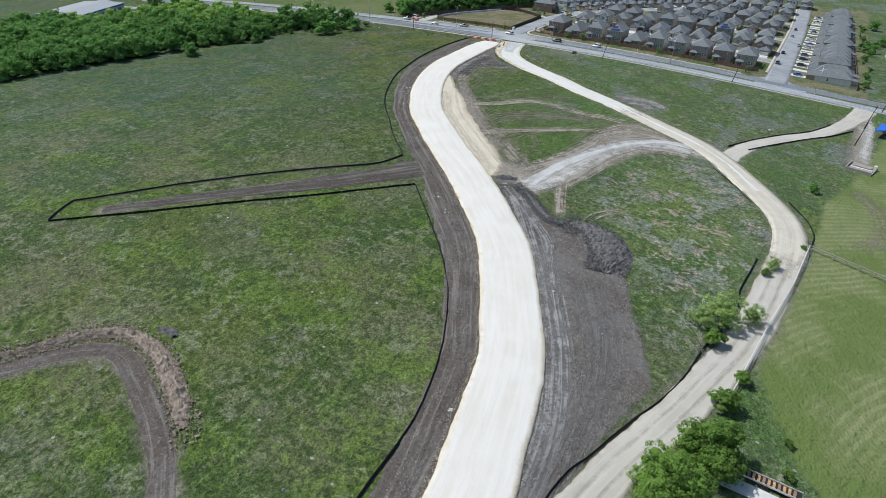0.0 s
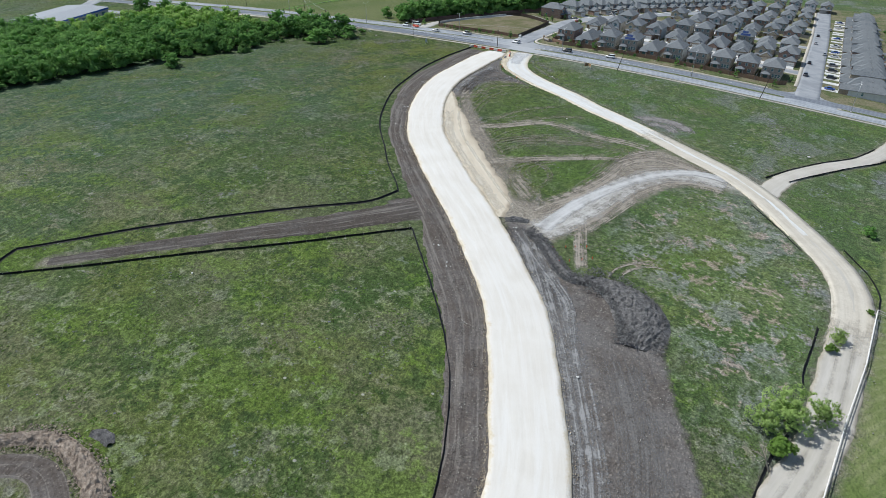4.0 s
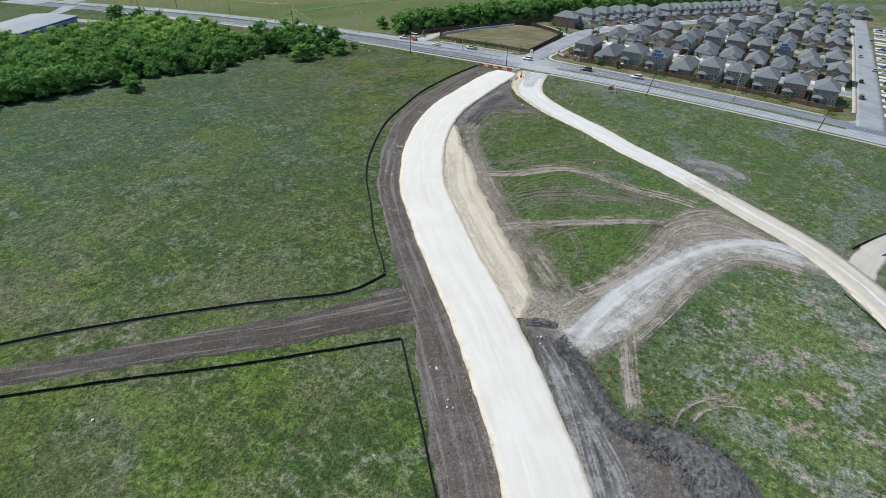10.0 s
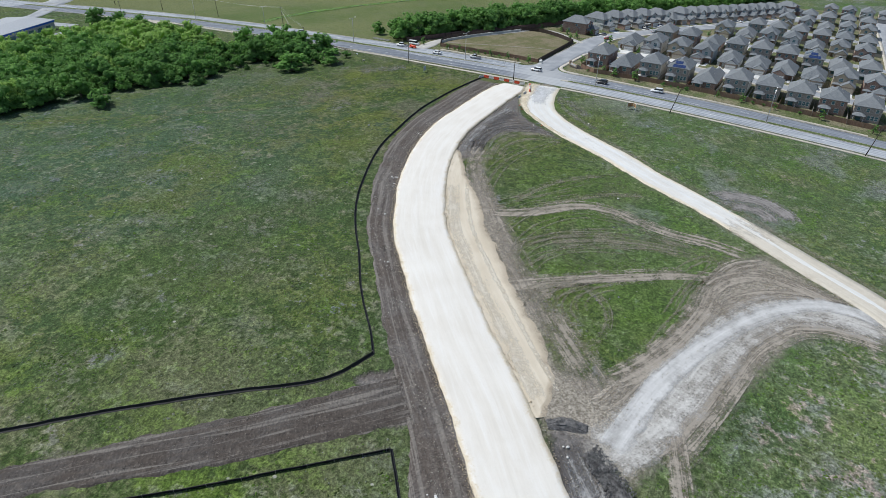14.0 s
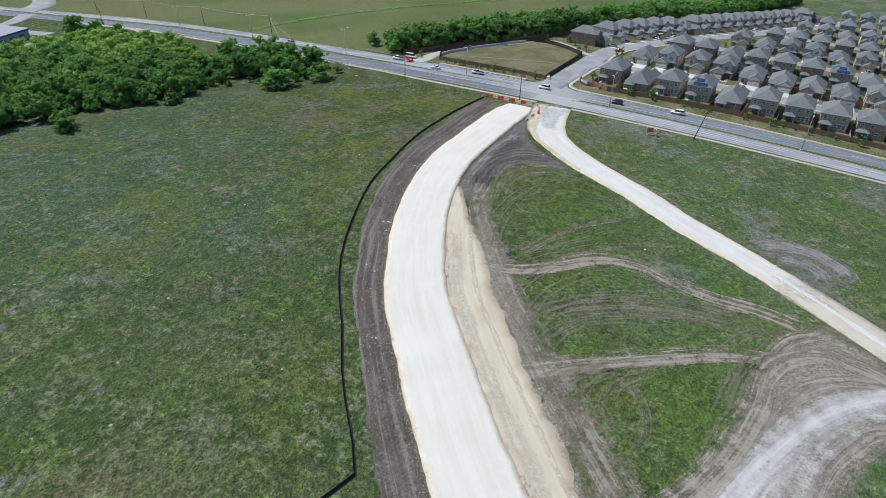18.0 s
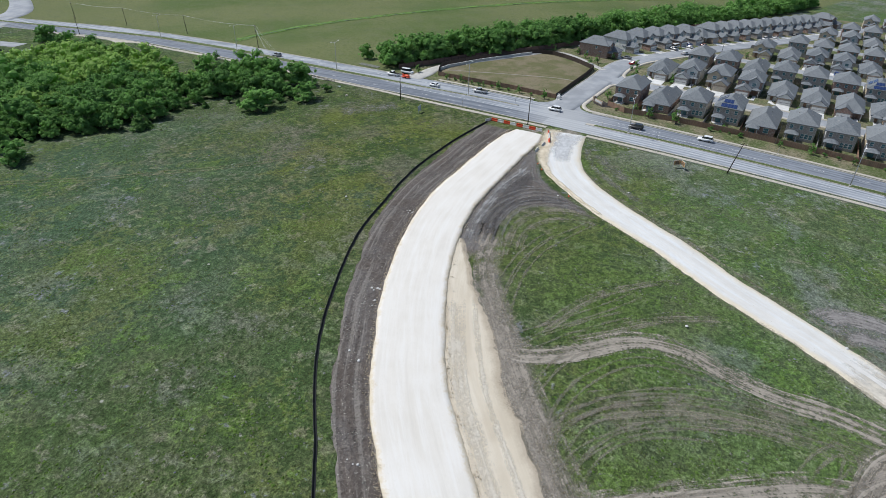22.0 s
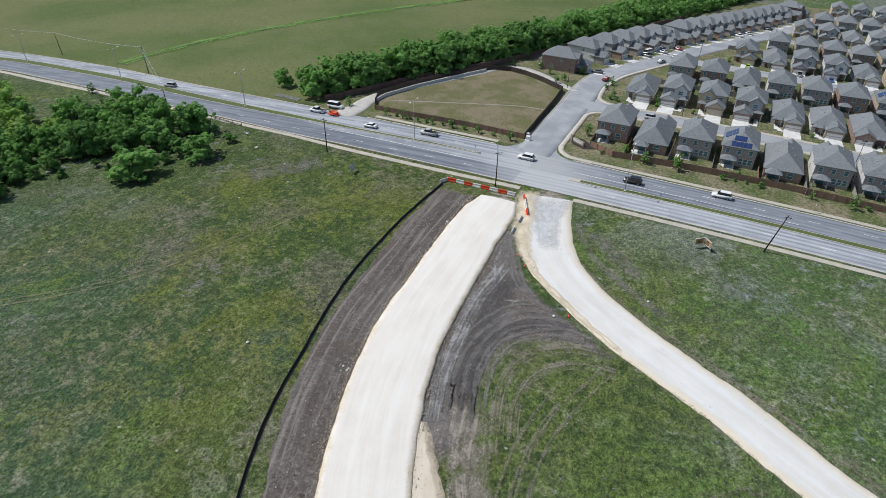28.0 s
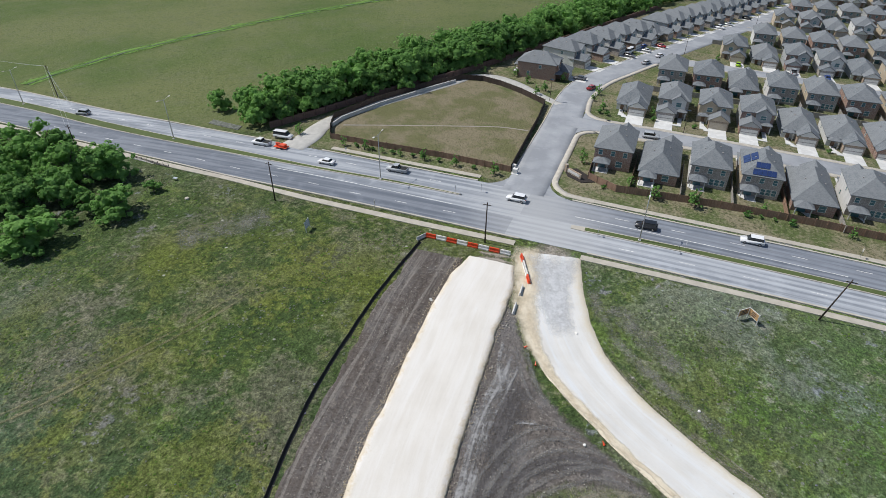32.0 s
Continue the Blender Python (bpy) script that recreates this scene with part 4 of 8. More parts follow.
strip("side_lane", BRANCH, [3.0, 2.9, 2.9, 2.9, 3.2, 4.5], [3.0, 2.9, 2.9, 2.9, 3.2, 4.5], LANE, lift=0.10, crown=0.05, ragged=0.3, across=8, relief=haul_relief, seed=11,
      label="grey gravel lane between the haul road and the highway", category="road")


def loop_relief(off, run, v):
    return 0.05 * np.cos(off * 2.4)


strip("dirt_track", LOOP, [2.0], [2.0], SOIL, lift=0.10, ragged=0.25, across=8, relief=loop_relief, seed=13, label="narrow dark dirt track curving through the grass", category="track")


strip("base_course", ROADBED[5:12], [7.0, 8.8, 10.5, 12, 13.5, 14.4, 15.2, 15.3, 15.4, 15.2, 15.0, 14.7, 14.4, 14.0, 13.6, 12.4, 7.4], [-5.9], TAN, lift=0.11, ragged=0.6, across=10, seed=21, skirt=1.4,
      label="tan crushed base course spread beside the white road bed", category="bare earth")


def shifted(line, off):
    """A line beside another."""
    p = spline(line, 4.0)
    t = np.gradient(p, axis=0)
    t /= np.linalg.norm(t, axis=1)[:, None]
    return [(float(a - d * off), float(b + c * off)) for (a, b), (c, d) in zip(p, t)][::2]


# where lorries and graders turned on the grass
TURNS = [[(82.7, -136.7), (79.0, -134.7), (76.1, -131.8), (75.5, -126.9), (78.0, -121.4), (82.8, -115.7)],
         [(81.8, -132.2), (79.0, -130.6), (77.8, -127.0), (79.3, -122.4), (84.1, -116.7)],
         [(91.3, -110.0), (92.0, -105.2), (94.4, -98.8), (99.2, -92.9)],
         [(93.1, -126.7), (93.9, -120.0), (94.4, -112.9), (96.3, -104.9), (100.7, -98.2)],
         [(59.4, -119.4), (59.6, -113.2), (66.0, -103.5), (75.6, -96.7), (87.2, -93.2), (96.7, -93.1)],
         [(59.7, -123.8), (57.4, -112.4), (59.4, -102.4), (65.2, -94.3), (74.3, -91.9), (84.7, -91.8)],
         [(93.5, -136.7), (94.2, -129.2), (95.9, -120.4), (100.3, -111.3)],
         [(64.9, -126.6), (64.7, -119.7), (67.9, -112.2), (75.1, -106.6), (83.9, -103.1)],
         [(79.8, -144.5), (75.8, -138.6), (72.9, -132.4), (73.1, -126.2), (76.7, -118.9)],
         [(65.2, -134.4), (67.9, -128.8), (73.3, -121.1), (80.1, -112.8)]]
SWEEPS = [[(36.0, -45.7), (29.3, -45.3), (23.6, -48.5), (20.7, -54.2), (20.4, -62.0), (22.3, -69.0), (24.7, -76.9)], [(33.6, -45.0), (25.9, -44.4), (20.9, -49.3), (18.6, -58.0), (19.9, -67.0), (22.9, -77.8)],
          [(40.3, -48.5), (32.8, -46.8), (27.8, -49.6), (23.6, -54.0), (22.8, -60.7), (24.3, -69.0), (26.8, -75.7)], [(14.5, -25.3), (16.7, -31.2), (20.0, -36.9), (24.4, -40.5)], [(30.5, -43.3), (23, -43.4), (18.6, -49), (16.8, -58), (17.8, -68)]]
WISPS = [[(52.9, -118.9), (52.2, -110.4), (54.3, -99.0), (59.7, -91.0)], [(47.8, -107.4), (51.8, -101.6), (55.5, -96.0)], [(41.7, -103.9), (48.4, -93.7), (56.2, -81.0), (62.6, -68.3)], [(44.3, -106.5), (51.8, -92.7), (61.1, -80.3)],
         [(57.7, -122.2), (58.0, -115.6), (63.1, -107.0), (72.5, -99.9), (86.5, -95.1)], [(60.4, -123.5), (61.3, -113.5), (67.1, -106.2), (77.7, -100.1)], [(62.6, -126.3), (63.4, -118.6), (68.5, -110.4), (78.2, -102.3), (89.6, -96.4)]]
LOOPS = [[(70.1, -137.3), (69.3, -131.0), (71.6, -125.2), (79.9, -117.2), (90.4, -108.9)], [(72.4, -136.9), (71.8, -130.6), (74.9, -124.3), (81.7, -117.3)], [(93.2, -95.7), (97.8, -97.4), (96.2, -108.4), (94.5, -121.5)],
         [(100.2, -95.7), (96.7, -105.4), (95.2, -114.2), (95.4, -122.1)], [(51.6, -116.3), (59.6, -124.0), (67.1, -131.2), (71.1, -137.7)], [(48.5, -114.7), (57.6, -125.2), (65.7, -133.3), (70.4, -139.2)],
         [(37.5, -95.9), (34.4, -87.2), (33.1, -72.6), (36.6, -55.8)], [(40.9, -98.6), (36.5, -85.8), (36.0, -69.0), (42.3, -49.9)]]
# films of dust and mud that follow the vehicles' ways
FILMS = [("dust_fan", CROSSOVER, 6.4, DUSTFILM, 0.045), ("dust_fan", [(94.3, -162.4), (95.2, -154.6), (97.4, -141.0), (102.1, -126.7), (109.0, -112.1), (117.4, -102.3), (125.7, -99.2), (133.0, -101.6)], 2.6, COREFILM, 0.075), ("wheel_tracks", shifted(CROSSOVER[1:], -3.0), 6.5, MUDFILM, 0.026), ("wheel_tracks", shifted(CROSSOVER[1:9], 4.5), 5.0, MUDFILM, 0.03),
         ("wheel_tracks", [(88, -148), (92, -143), (96.5, -131), (99, -118), (99.8, -107), (103, -96), (110, -89)], 3.4, MUDFILM, 0.034), ("wheel_tracks", [(98, -112), (101, -103), (107, -97), (115, -96.5), (126, -100)], 3.2, MUDFILM, 0.038),
         ("wheel_tracks", [(22, -66), (28, -84), (38, -97), (50, -111), (64, -126), (80, -141), (92, -152)], 6.8, WORNFILM, 0.018),
         ("wheel_tracks", [(42, -104), (47, -104), (53.5, -99.4), (62.4, -90), (70.5, -87.3), (78.1, -89), (86, -90.1), (96, -89), (106, -90)], 3.2, MUDFILM, 0.03),
         ("wheel_tracks", [(56, -136), (62.7, -131), (72.5, -122.5), (83, -114), (93.7, -106), (106, -101)], 2.9, MUDFILM, 0.03),
         ("wheel_tracks", [(44.5, -99), (47.1, -95.8), (51.2, -82), (59, -71.2), (68, -63)], 2.2, FAINTFILM, 0.03),
         ("wheel_tracks", [(49, -98), (56, -91), (66, -80), (78, -72)], 2.6, FAINTFILM, 0.026),
         ("wheel_tracks", [(60, -112), (75, -101), (92, -96), (112, -95), (124, -97)], 5.5, FAINTFILM, 0.026),
         ("wheel_tracks", [(66, -138), (69, -127), (76, -122.5), (83, -127), (85, -136), (80, -145)], 2.2, FAINTFILM, 0.034),
         ("wheel_tracks", [(100.5, -148), (102.5, -152.4), (106.3, -162.7), (110.9, -174)], 2.0, MUDFILM, 0.04),
         ("wheel_tracks", [(114.6, -173), (115.4, -170.2), (116.3, -165.6), (120, -160.6), (126, -158)], 0.7, MUDFILM, 0.04), ("wheel_tracks", [(117, -172), (117.8, -169.1), (119.1, -164.8), (123, -160.7), (128, -159)], 0.7, MUDFILM, 0.04),
         ("wheel_tracks", [(88, -162), (90.7, -164.8), (95.7, -169.7), (103, -176.4), (107.7, -180.7), (112.4, -185.9), (116, -193.5), (122, -206)], 1.8, PALECLAY, 0.05),
         ("wheel_tracks", [(86, -160), (91.5, -166.5), (98, -174), (106, -182), (113, -191)], 4.4, DARKCLAY, 0.024),
         ("wheel_tracks", [(92, -164), (104, -181), (114, -196), (122, -210), (130, -226), (136, -246), (138, -280)], 5.5, PALECLAY, 0.03),
         ("wheel_tracks", [(124, -192), (131, -204), (137, -218), (140, -234), (140, -262)], 6.0, CLAYFILM, 0.036),
         ("wheel_tracks", shifted(HAUL_LINE[3:13], 6.0), 1.5, FAINTFILM, 0.03),
         ("wheel_tracks", shifted(HAUL_LINE[12:], 1.1), 0.8, RUTFILM, 0.2), ("wheel_tracks", shifted(HAUL_LINE[12:], -1.3), 0.8, RUTFILM, 0.2),
         ("wheel_tracks", [(15.2, -27.1), (14.7, -36.4), (14.2, -44.9), (15.3, -55.9), (16.8, -65.2), (18.8, -72), (21.3, -78.7)], 1.9, PALECLAY, 0.05), ("wheel_tracks", [(12.4, -25.1), (13.2, -32.6), (15.6, -38.6), (16.5, -41)], 0.8, PALECLAY, 0.06),
         ("wheel_tracks", [(15.5, -46), (16.9, -44.6), (18.8, -43), (21.9, -42.1), (25, -42)], 0.5, PALECLAY, 0.065), ("wheel_tracks", [(18, -32), (17, -42), (18, -52), (19.5, -62), (21, -72)], 3.6, DARKCLAY, 0.03), ("wheel_tracks", [(36, -46.5), (29, -46.5), (23, -50), (20.5, -56), (20.8, -64), (23, -74)], 2.2, DARKCLAY, 0.036),
         ("wheel_tracks", [(43.5, -50.3), (36.4, -50), (31.4, -52.2), (27.6, -56.4), (26.4, -63.2), (28, -71), (32, -82)], 2.4, FAINTFILM, 0.03), ("wheel_tracks", [(46, -53.5), (38, -53.5), (33.5, -55.8), (30.4, -60), (30, -67), (32.5, -76)], 1.6, FAINTFILM, 0.026),
         ("dust_fan", HAUL_LINE[9:17], 4.3, LANEFILM, 0.21),
         ("wheel_tracks", shifted(ROADBED[6:12], 8.6), 2.0, CREAMFILM, 0.17), ("wheel_tracks", shifted(ROADBED[6:12], 12.4), 0.8, CREAMFILM, 0.17), ("wheel_tracks", [(-3.5, -5.5), (4, -4.6), (10, -4.8)], 2.6, MUDFILM, 0.05),
         ("wheel_tracks", [(92, -66), (93.5, -61), (98, -58.5), (104, -58.5), (109, -62), (111, -68)], 4.4, SMEARFILM, 0.03), ("wheel_tracks", [(94, -69), (97, -65), (102, -64), (106, -67), (107.5, -72)], 3.2, SMEARFILM, 0.036),
         ("wheel_tracks", [(23, -3), (25.2, -11), (29.4, -18.6), (35, -25), (43, -31), (52, -36.5)], 2.6, THATCHFILM, 0.04), ("wheel_tracks", [(26, -7), (30, -13), (37, -20), (46, -26)], 4.6, THATCHFILM, 0.05), ("wheel_tracks", [(-66, -26), (-59, -18), (-52, -10), (-46, -3)], 8.0, THATCHFILM, 0.045),
         ("wheel_tracks", [(183, -4), (184, -25), (183, -45), (181, -72)], 2.6, DUSTFILM, 0.03),
         ("wheel_tracks", [(174, -100), (181, -104), (186, -118), (184, -134), (178, -146)], 4.5, FAINTFILM, 0.03)]
FILMS += [("wheel_tracks", shifted(turn, side), 0.36, ARCFILM, 0.042) for turn in TURNS for side in (-0.95, 0.95)]
OLDWAY = [(-150, -140), (-118, -118), (-90, -100), (-75, -88), (-61.6, -76.8), (-53.5, -67.3), (-47, -54.5), (-42.6, -46), (-39.4, -37.4), (-35, -22)]
FILMS += [("wheel_tracks", shifted(OLDWAY, side), 0.34, STRAWFILM, 0.035) for side in (-0.9, 0.9)]
FILMS += [("wheel_tracks", shifted(turn, side), 0.34, ARCFILM, 0.048) for turn in WISPS + LOOPS for side in (-0.95, 0.95)]
FILMS += [("wheel_tracks", shifted(turn, side), 0.42, SWEEPFILM, 0.06) for turn in SWEEPS for side in (-0.9, 0.9)]
for k, (nm, line, w, mat, lift) in enumerate(FILMS):
    strip(nm, line, [w], [w], mat, lift=lift, ragged=0.2, across=6, seed=30 + k, skirt=0.02, fade=34.0 if mat is LANEFILM else 7.0, label="streaks of dust and wheel tracks over rough ground" if nm == "dust_fan" else "brown wheel tracks worn into the ground", category="wheel tracks")
strip("creek_bank", CREEK, [5.4], [3.6], REED, lift=0.12, ragged=1.6, across=8, seed=71, step=2.5, label="strip of lush bright grass along a small creek", category="creek")
strip("creek", CREEK, [0.5], [0.35], WATER, lift=0.18, ragged=0.5, across=1, seed=72, step=2.5, skirt=0.1, label="narrow dark creek running through the hay field", category="creek")


def heap(name, line, widths, heights, material, label, rough=0.35, seed=1, step=0.7, across=16, category="earth heap"):
    """A long heap of loose earth along a line: rounded section, lumpy all over."""
    p = spline([(*q, w, h) for q, w, h in zip(line, widths, heights)], step)
    tan = np.gradient(p[:, :2], axis=0)
    tan /= np.linalg.norm(tan, axis=1)[:, None]
    verts = []
    rng = np.random.RandomState(seed)
    for k in range(across + 1):
        v = 2 * k / across - 1
        off = p[:, 2] / 2 * v + rng.uniform(-0.12, 0.12, len(p))
        x, y = p[:, 0] - tan[:, 1] * off, p[:, 1] + tan[:, 0] * off
        z = ground_z(x, y) - 0.12 + (p[:, 3] + 0.12) * (1 - abs(v) ** 1.7)
        lump = np.array([noise.fractal(Vector((a * 0.9, b * 0.9, seed)), 0.7, 2.1, 4) for a, b in zip(x, y)])
        verts.append(np.stack([x, y, z + (rough * lump + rng.uniform(-0.08, 0.08, len(p))) * (1 - abs(v) ** 4)], 1))
    n = len(p)
    verts = np.concatenate(verts)
    i, j = np.meshgrid(np.arange(across), np.arange(n - 1), indexing="ij")
    a = (i * n + j).ravel()
    faces = np.stack([a + 1, a + n + 1, a + n, a], 1)
    up = np.cross(verts[faces[0, 1]] - verts[faces[0, 0]], verts[faces[0, 3]] - verts[faces[0, 0]])[2]
    if up < 0:
        faces = faces[:, ::-1]
    return tagged(raw(name, verts.tolist(), faces.tolist(), material), label, category)


BERM = [(92.2, -162.6), (96.7, -165.7), (101.6, -170.3), (105.6, -174.3), (108.6, -176), (112.5, -175.2)]
PILE = [(111.5, -174.6), (117.5, -174.8), (123.5, -177.8), (127.2, -183.8), (128, -191)]
heap("clay_mound", [(84.4, -160.6), (86.8, -159), (90.2, -158.2)], [2.0, 2.8, 2.0], [0.4, 0.9, 0.4], CLODS, "low heap of black clay clods at the road's edge", seed=3)
heap("earth_berm", BERM, [2.2, 3, 3.4, 3.6, 3.4, 3.0], [0.5, 0.8, 1.0, 1.0, 0.9, 0.7], CLODS, "long ragged berm of black clay clods", seed=5, across=20)
heap("earth_stockpile", PILE, [4, 7.5, 11, 11.5, 7], [0.6, 1.1, 1.6, 1.5, 0.15], CLODS, "broad stockpile of dark topsoil with loose clods", rough=0.5, seed=8, across=28)
heap("rubble_berm", [(36, -282.2), (42, -274.5), (46.5, -267.5), (52, -263.4), (58, -262.3), (65, -263.4), (72, -266.2), (79, -269.8), (83.5, -272.8)], [1.8, 2.6, 3.0, 3.2, 3.4, 3.8, 4.2, 3.6, 1.6], [0.3, 0.5, 0.7, 0.7, 0.75, 0.85, 0.9, 0.7, 0.25], RUBBLE,
     "berm of pinkish clay and limestone rubble along the dirt track", rough=0.55, seed=9, step=0.35, across=26)
heap("spoil_pile", [(58, -258.5), (60.5, -257.8), (63, -258.4)], [1.6, 2.6, 1.6], [0.3, 0.6, 0.3], CLODS, "small pile of grey spoil in the grass", seed=12)

# ---- the highway and its footways: bands along x ----
def band(name, table, material, lift=0.06, across=1, step=2.0, edge=0.15, label="", category="", crown=0.0, kind="structure", parent=None):
    """A band of paving between two curves; the table holds x, near y, far y."""
    t = np.array(table, float)
    o = np.argsort(t[:, 0])
    t = t[o]
    dense = spline([(a, b, c) for a, b, c in t], step)
    lo, hi = dense[:, 1], dense[:, 2]
    x = dense[:, 0]
    cols = [(lo, -1)] + [(lo + (hi - lo) * k / across, k / across) for k in range(across + 1)] + [(hi, -1)]
    verts = []
    for y, v in cols:
        z = ground_z(x, y) + (lift + crown * (1 - (2 * v - 1) ** 2) if v >= 0 else lift - edge - 0.1)
        verts.append(np.stack([x, y, z], 1))
    n, k = len(x), len(cols)
    verts = np.concatenate(verts)
    i, j = np.meshgrid(np.arange(k - 1), np.arange(n - 1), indexing="ij")
    a = (i * n + j).ravel()
    faces = np.stack([a + 1, a + n + 1, a + n, a], 1)[:, ::-1]
    faces = np.stack([a, a + 1, a + n + 1, a + n], 1)
    me = bpy.data.meshes.new(name)
    me.from_pydata(verts.tolist(), [], faces.tolist())
    me.attributes.new("dust", "FLOAT", "POINT").data.foreach_set("value", dust_distance(verts[:, 0], verts[:, 1]).astype(np.float32))
    me.materials.append(material)
    me.update()
    ob = new(name, me)
    if parent is not None:
        ob.parent = parent
    return tagged(ob, label, category, kind=kind)


NEAR = [(-430, -12), (-352, 8), (-321, 15), (-281, 22.5), (-236, 23.5), (-193, 19.5), (-123, 11.5), (-95, 8.8), (-71, 6.6), (-30, 5.2), (0, 4.4), (30, 4.2), (90, 4.2), (190, 4.4), (420, 8)]
FAR = [(-430, 10), (-353, 31.5), (-312, 41.5), (-270, 45.4), (-227, 44.2), (-186, 40.3), (-147, 34.2), (-115, 31), (-88, 28.8), (-57, 27.3), (-30, 26), (0, 25.2), (30, 23.8), (90, 24), (190, 24.2), (420, 28)]


def curve(table, x):
    t = np.array(table, float)
    return float(np.interp(x, t[:, 0], t[:, 1]))


band("highway", [(x, y, curve(FAR, x)) for x, y in NEAR], ASPHALT, lift=0.05, across=14, label="four-lane asphalt highway with grassed median, dusty at the junction", category="road")


def beside(base, a, b, x0, x1, every=24):
    """A table for a band that keeps its distance from one edge of the highway."""
    xs = list(np.arange(x0, x1, every)) + [x1]
    return [(x, curve(base, x) + a, curve(base, x) + b) for x in xs]


band("kerb", beside(NEAR, -0.45, 0.0, -430, 6.5), KERB, lift=0.2, label="pale concrete kerb along the highway", category="kerb")
band("kerb", beside(NEAR, -0.45, 0.0, 21, 178), KERB, lift=0.2, label="pale concrete kerb along the highway", category="kerb")
band("kerb", beside(NEAR, -0.45, 0.0, 188, 420), KERB, lift=0.2, label="pale concrete kerb along the highway", category="kerb")
band("kerb", beside(FAR, 0.0, 0.45, -430, -73), KERB, lift=0.2, label="pale concrete kerb along the highway", category="kerb")
band("kerb", beside(FAR, 0.0, 0.45, -56, -10), KERB, lift=0.2, label="pale concrete kerb along the highway", category="kerb")
band("kerb", beside(FAR, 0.0, 0.45, 14, 130), KERB, lift=0.2, label="pale concrete kerb along the highway", category="kerb")
band("kerb", beside(FAR, 0.0, 0.45, 158, 420), KERB, lift=0.2, label="pale concrete kerb along the highway", category="kerb")
band("footway", [(-330, 9.6, 12.2), (-300, 15.4, 18.4), (-272, 18.6, 23), (-258, 16.4, 22.6), (-246, 20.4, 22.6), (-205, 16.8, 19.2), (-170, 13.6, 15.6), (-130, 9.6, 11.4), (-94, 6.0, 7.8), (-70, 4.4, 6.0), (-56, 3.0, 4.7), (-42, 1.9, 3.7), (-17, 1.1, 2.9), (6, 1.2, 3.0)], WALK, lift=0.09, label="concrete footway along the highway", category="footway")
band("footway", [(x, 1.3, 3.0) for x in (20, 50, 80, 110, 140, 177)], WALK, lift=0.09, label="concrete footway along the highway", category="footway")
band("footway", [(x, curve(FAR, x) + 1.7, curve(FAR, x) + 3.3) for x in (-54, -44, -30, -20, -10)], WALK, lift=0.09, label="concrete footway along the highway", category="footway")
band("footway", [(x, curve(FAR, x) + 1.4, curve(FAR, x) + 3.0) for x in (15, 24, 50, 80, 110, 128)], WALK, lift=0.09, label="concrete footway along the highway", category="footway")
MEDIANS = [[(-400, 7.4, 10.4), (-352, 18.8, 22.2), (-312, 27.8, 31.4), (-255, 33.6, 37.6), (-211, 31.5, 35.4), (-172, 27.7, 31.5), (-135, 22.1, 25.7), (-105, 19.0, 22.1), (-80, 17.5, 20.0), (-52, 16.8, 18.2), (-30, 16.9, 18.1), (-11.5, 17, 17.6)],
           [(16.2, 12.5, 13.3), (19, 12.1, 13.9), (48, 12.4, 14.4), (77, 12.5, 14.6), (118, 12.5, 15.4), (136, 12.8, 15)], [(157, 12.8, 15), (180, 12.5, 15.6), (260, 13, 16), (400, 15.5, 18.5)]]
WEST = [(x, curve(NEAR, x) + 0.05, b) for x, b in ((-400, 7.6), (-352, 19.1), (-312, 28.1), (-255, 34), (-211, 31.9), (-172, 28.2), (-135, 22.5), (-105, 19.1), (-80, 17.4), (-52, 13.6), (-30, 12.8), (-8, 12.2), (3, 12.0))]
EAST = [(x, a, curve(FAR, x) - 0.05) for x, a in ((4, 14.0), (12, 14.2), (19, 14.2), (48, 14.6), (77, 14.8), (118, 15.6), (136, 15.2), (160, 15.2), (190, 15.7), (260, 16.2), (400, 18.7))]
for table in (WEST, EAST):
    band("carriageway", table, NEWROAD, lift=0.057, across=8, label="newer dark asphalt lanes of the highway", category="road")
MEDGRASS = concrete_mat("median_turf", (0.092, 0.122, 0.042))
for table in MEDIANS:
    band("median_kerb", table, KERB, lift=0.21, label="concrete kerb round the median", category="kerb")
    band("median_turf", [(x, a + 0.28, b - 0.28) for x, a, b in (table if len(table) > 8 else table[1:] if table[0][0] < 100 else [(158.5, 12.8, 15)] + table[1:])], MEDGRASS, lift=0.25, label="strip of dry turf on the median", category="median")


def dashes(name, y_of, x0, x1, label, length=3.05, cycle=12.19, width=0.16):
    x = x0
    while x < x1:
        ya, yb = y_of(x), y_of(x + length)
        v = []
        for px, py in ((x, ya), (x + length, yb)):
            for s in (-width / 2, width / 2):
                v.append((px, py + s, float(ground_z(px, py + s)) + 0.066))
        ob = raw(name, v, [(0, 2, 3, 1)], LINE)
        tagged(ob, label, "road marking", "lane dashes", "structure")
        x += cycle


dashes("lane_dash", lambda x: 9.0 if x > -42 else curve(NEAR, x) + 4.0, -159.3, -4, "white lane dash on the highway")
dashes("lane_dash", lambda x: 8.4, 27.0, 180, "white lane dash on the highway")
dashes("lane_dash", lambda x: 20.4, 24.7, 130, "white lane dash on the highway")
dashes("lane_dash", lambda x: curve(FAR, x) - 4.0, -180, -10, "white lane dash on the highway")
band("turn_lane_line", [(-62, 13.9, 14.07), (-49, 13.7, 13.87), (-30, 13.0, 13.17), (-12, 12.4, 12.57)], LINE, lift=0.066, label="solid white turn lane line", category="road marking")
band("turn_lane_line", [(16, 17.5, 17.67), (45, 17.2, 17.37), (71.5, 17.0, 17.17)], LINE, lift=0.066, label="solid white turn lane line", category="road marking")
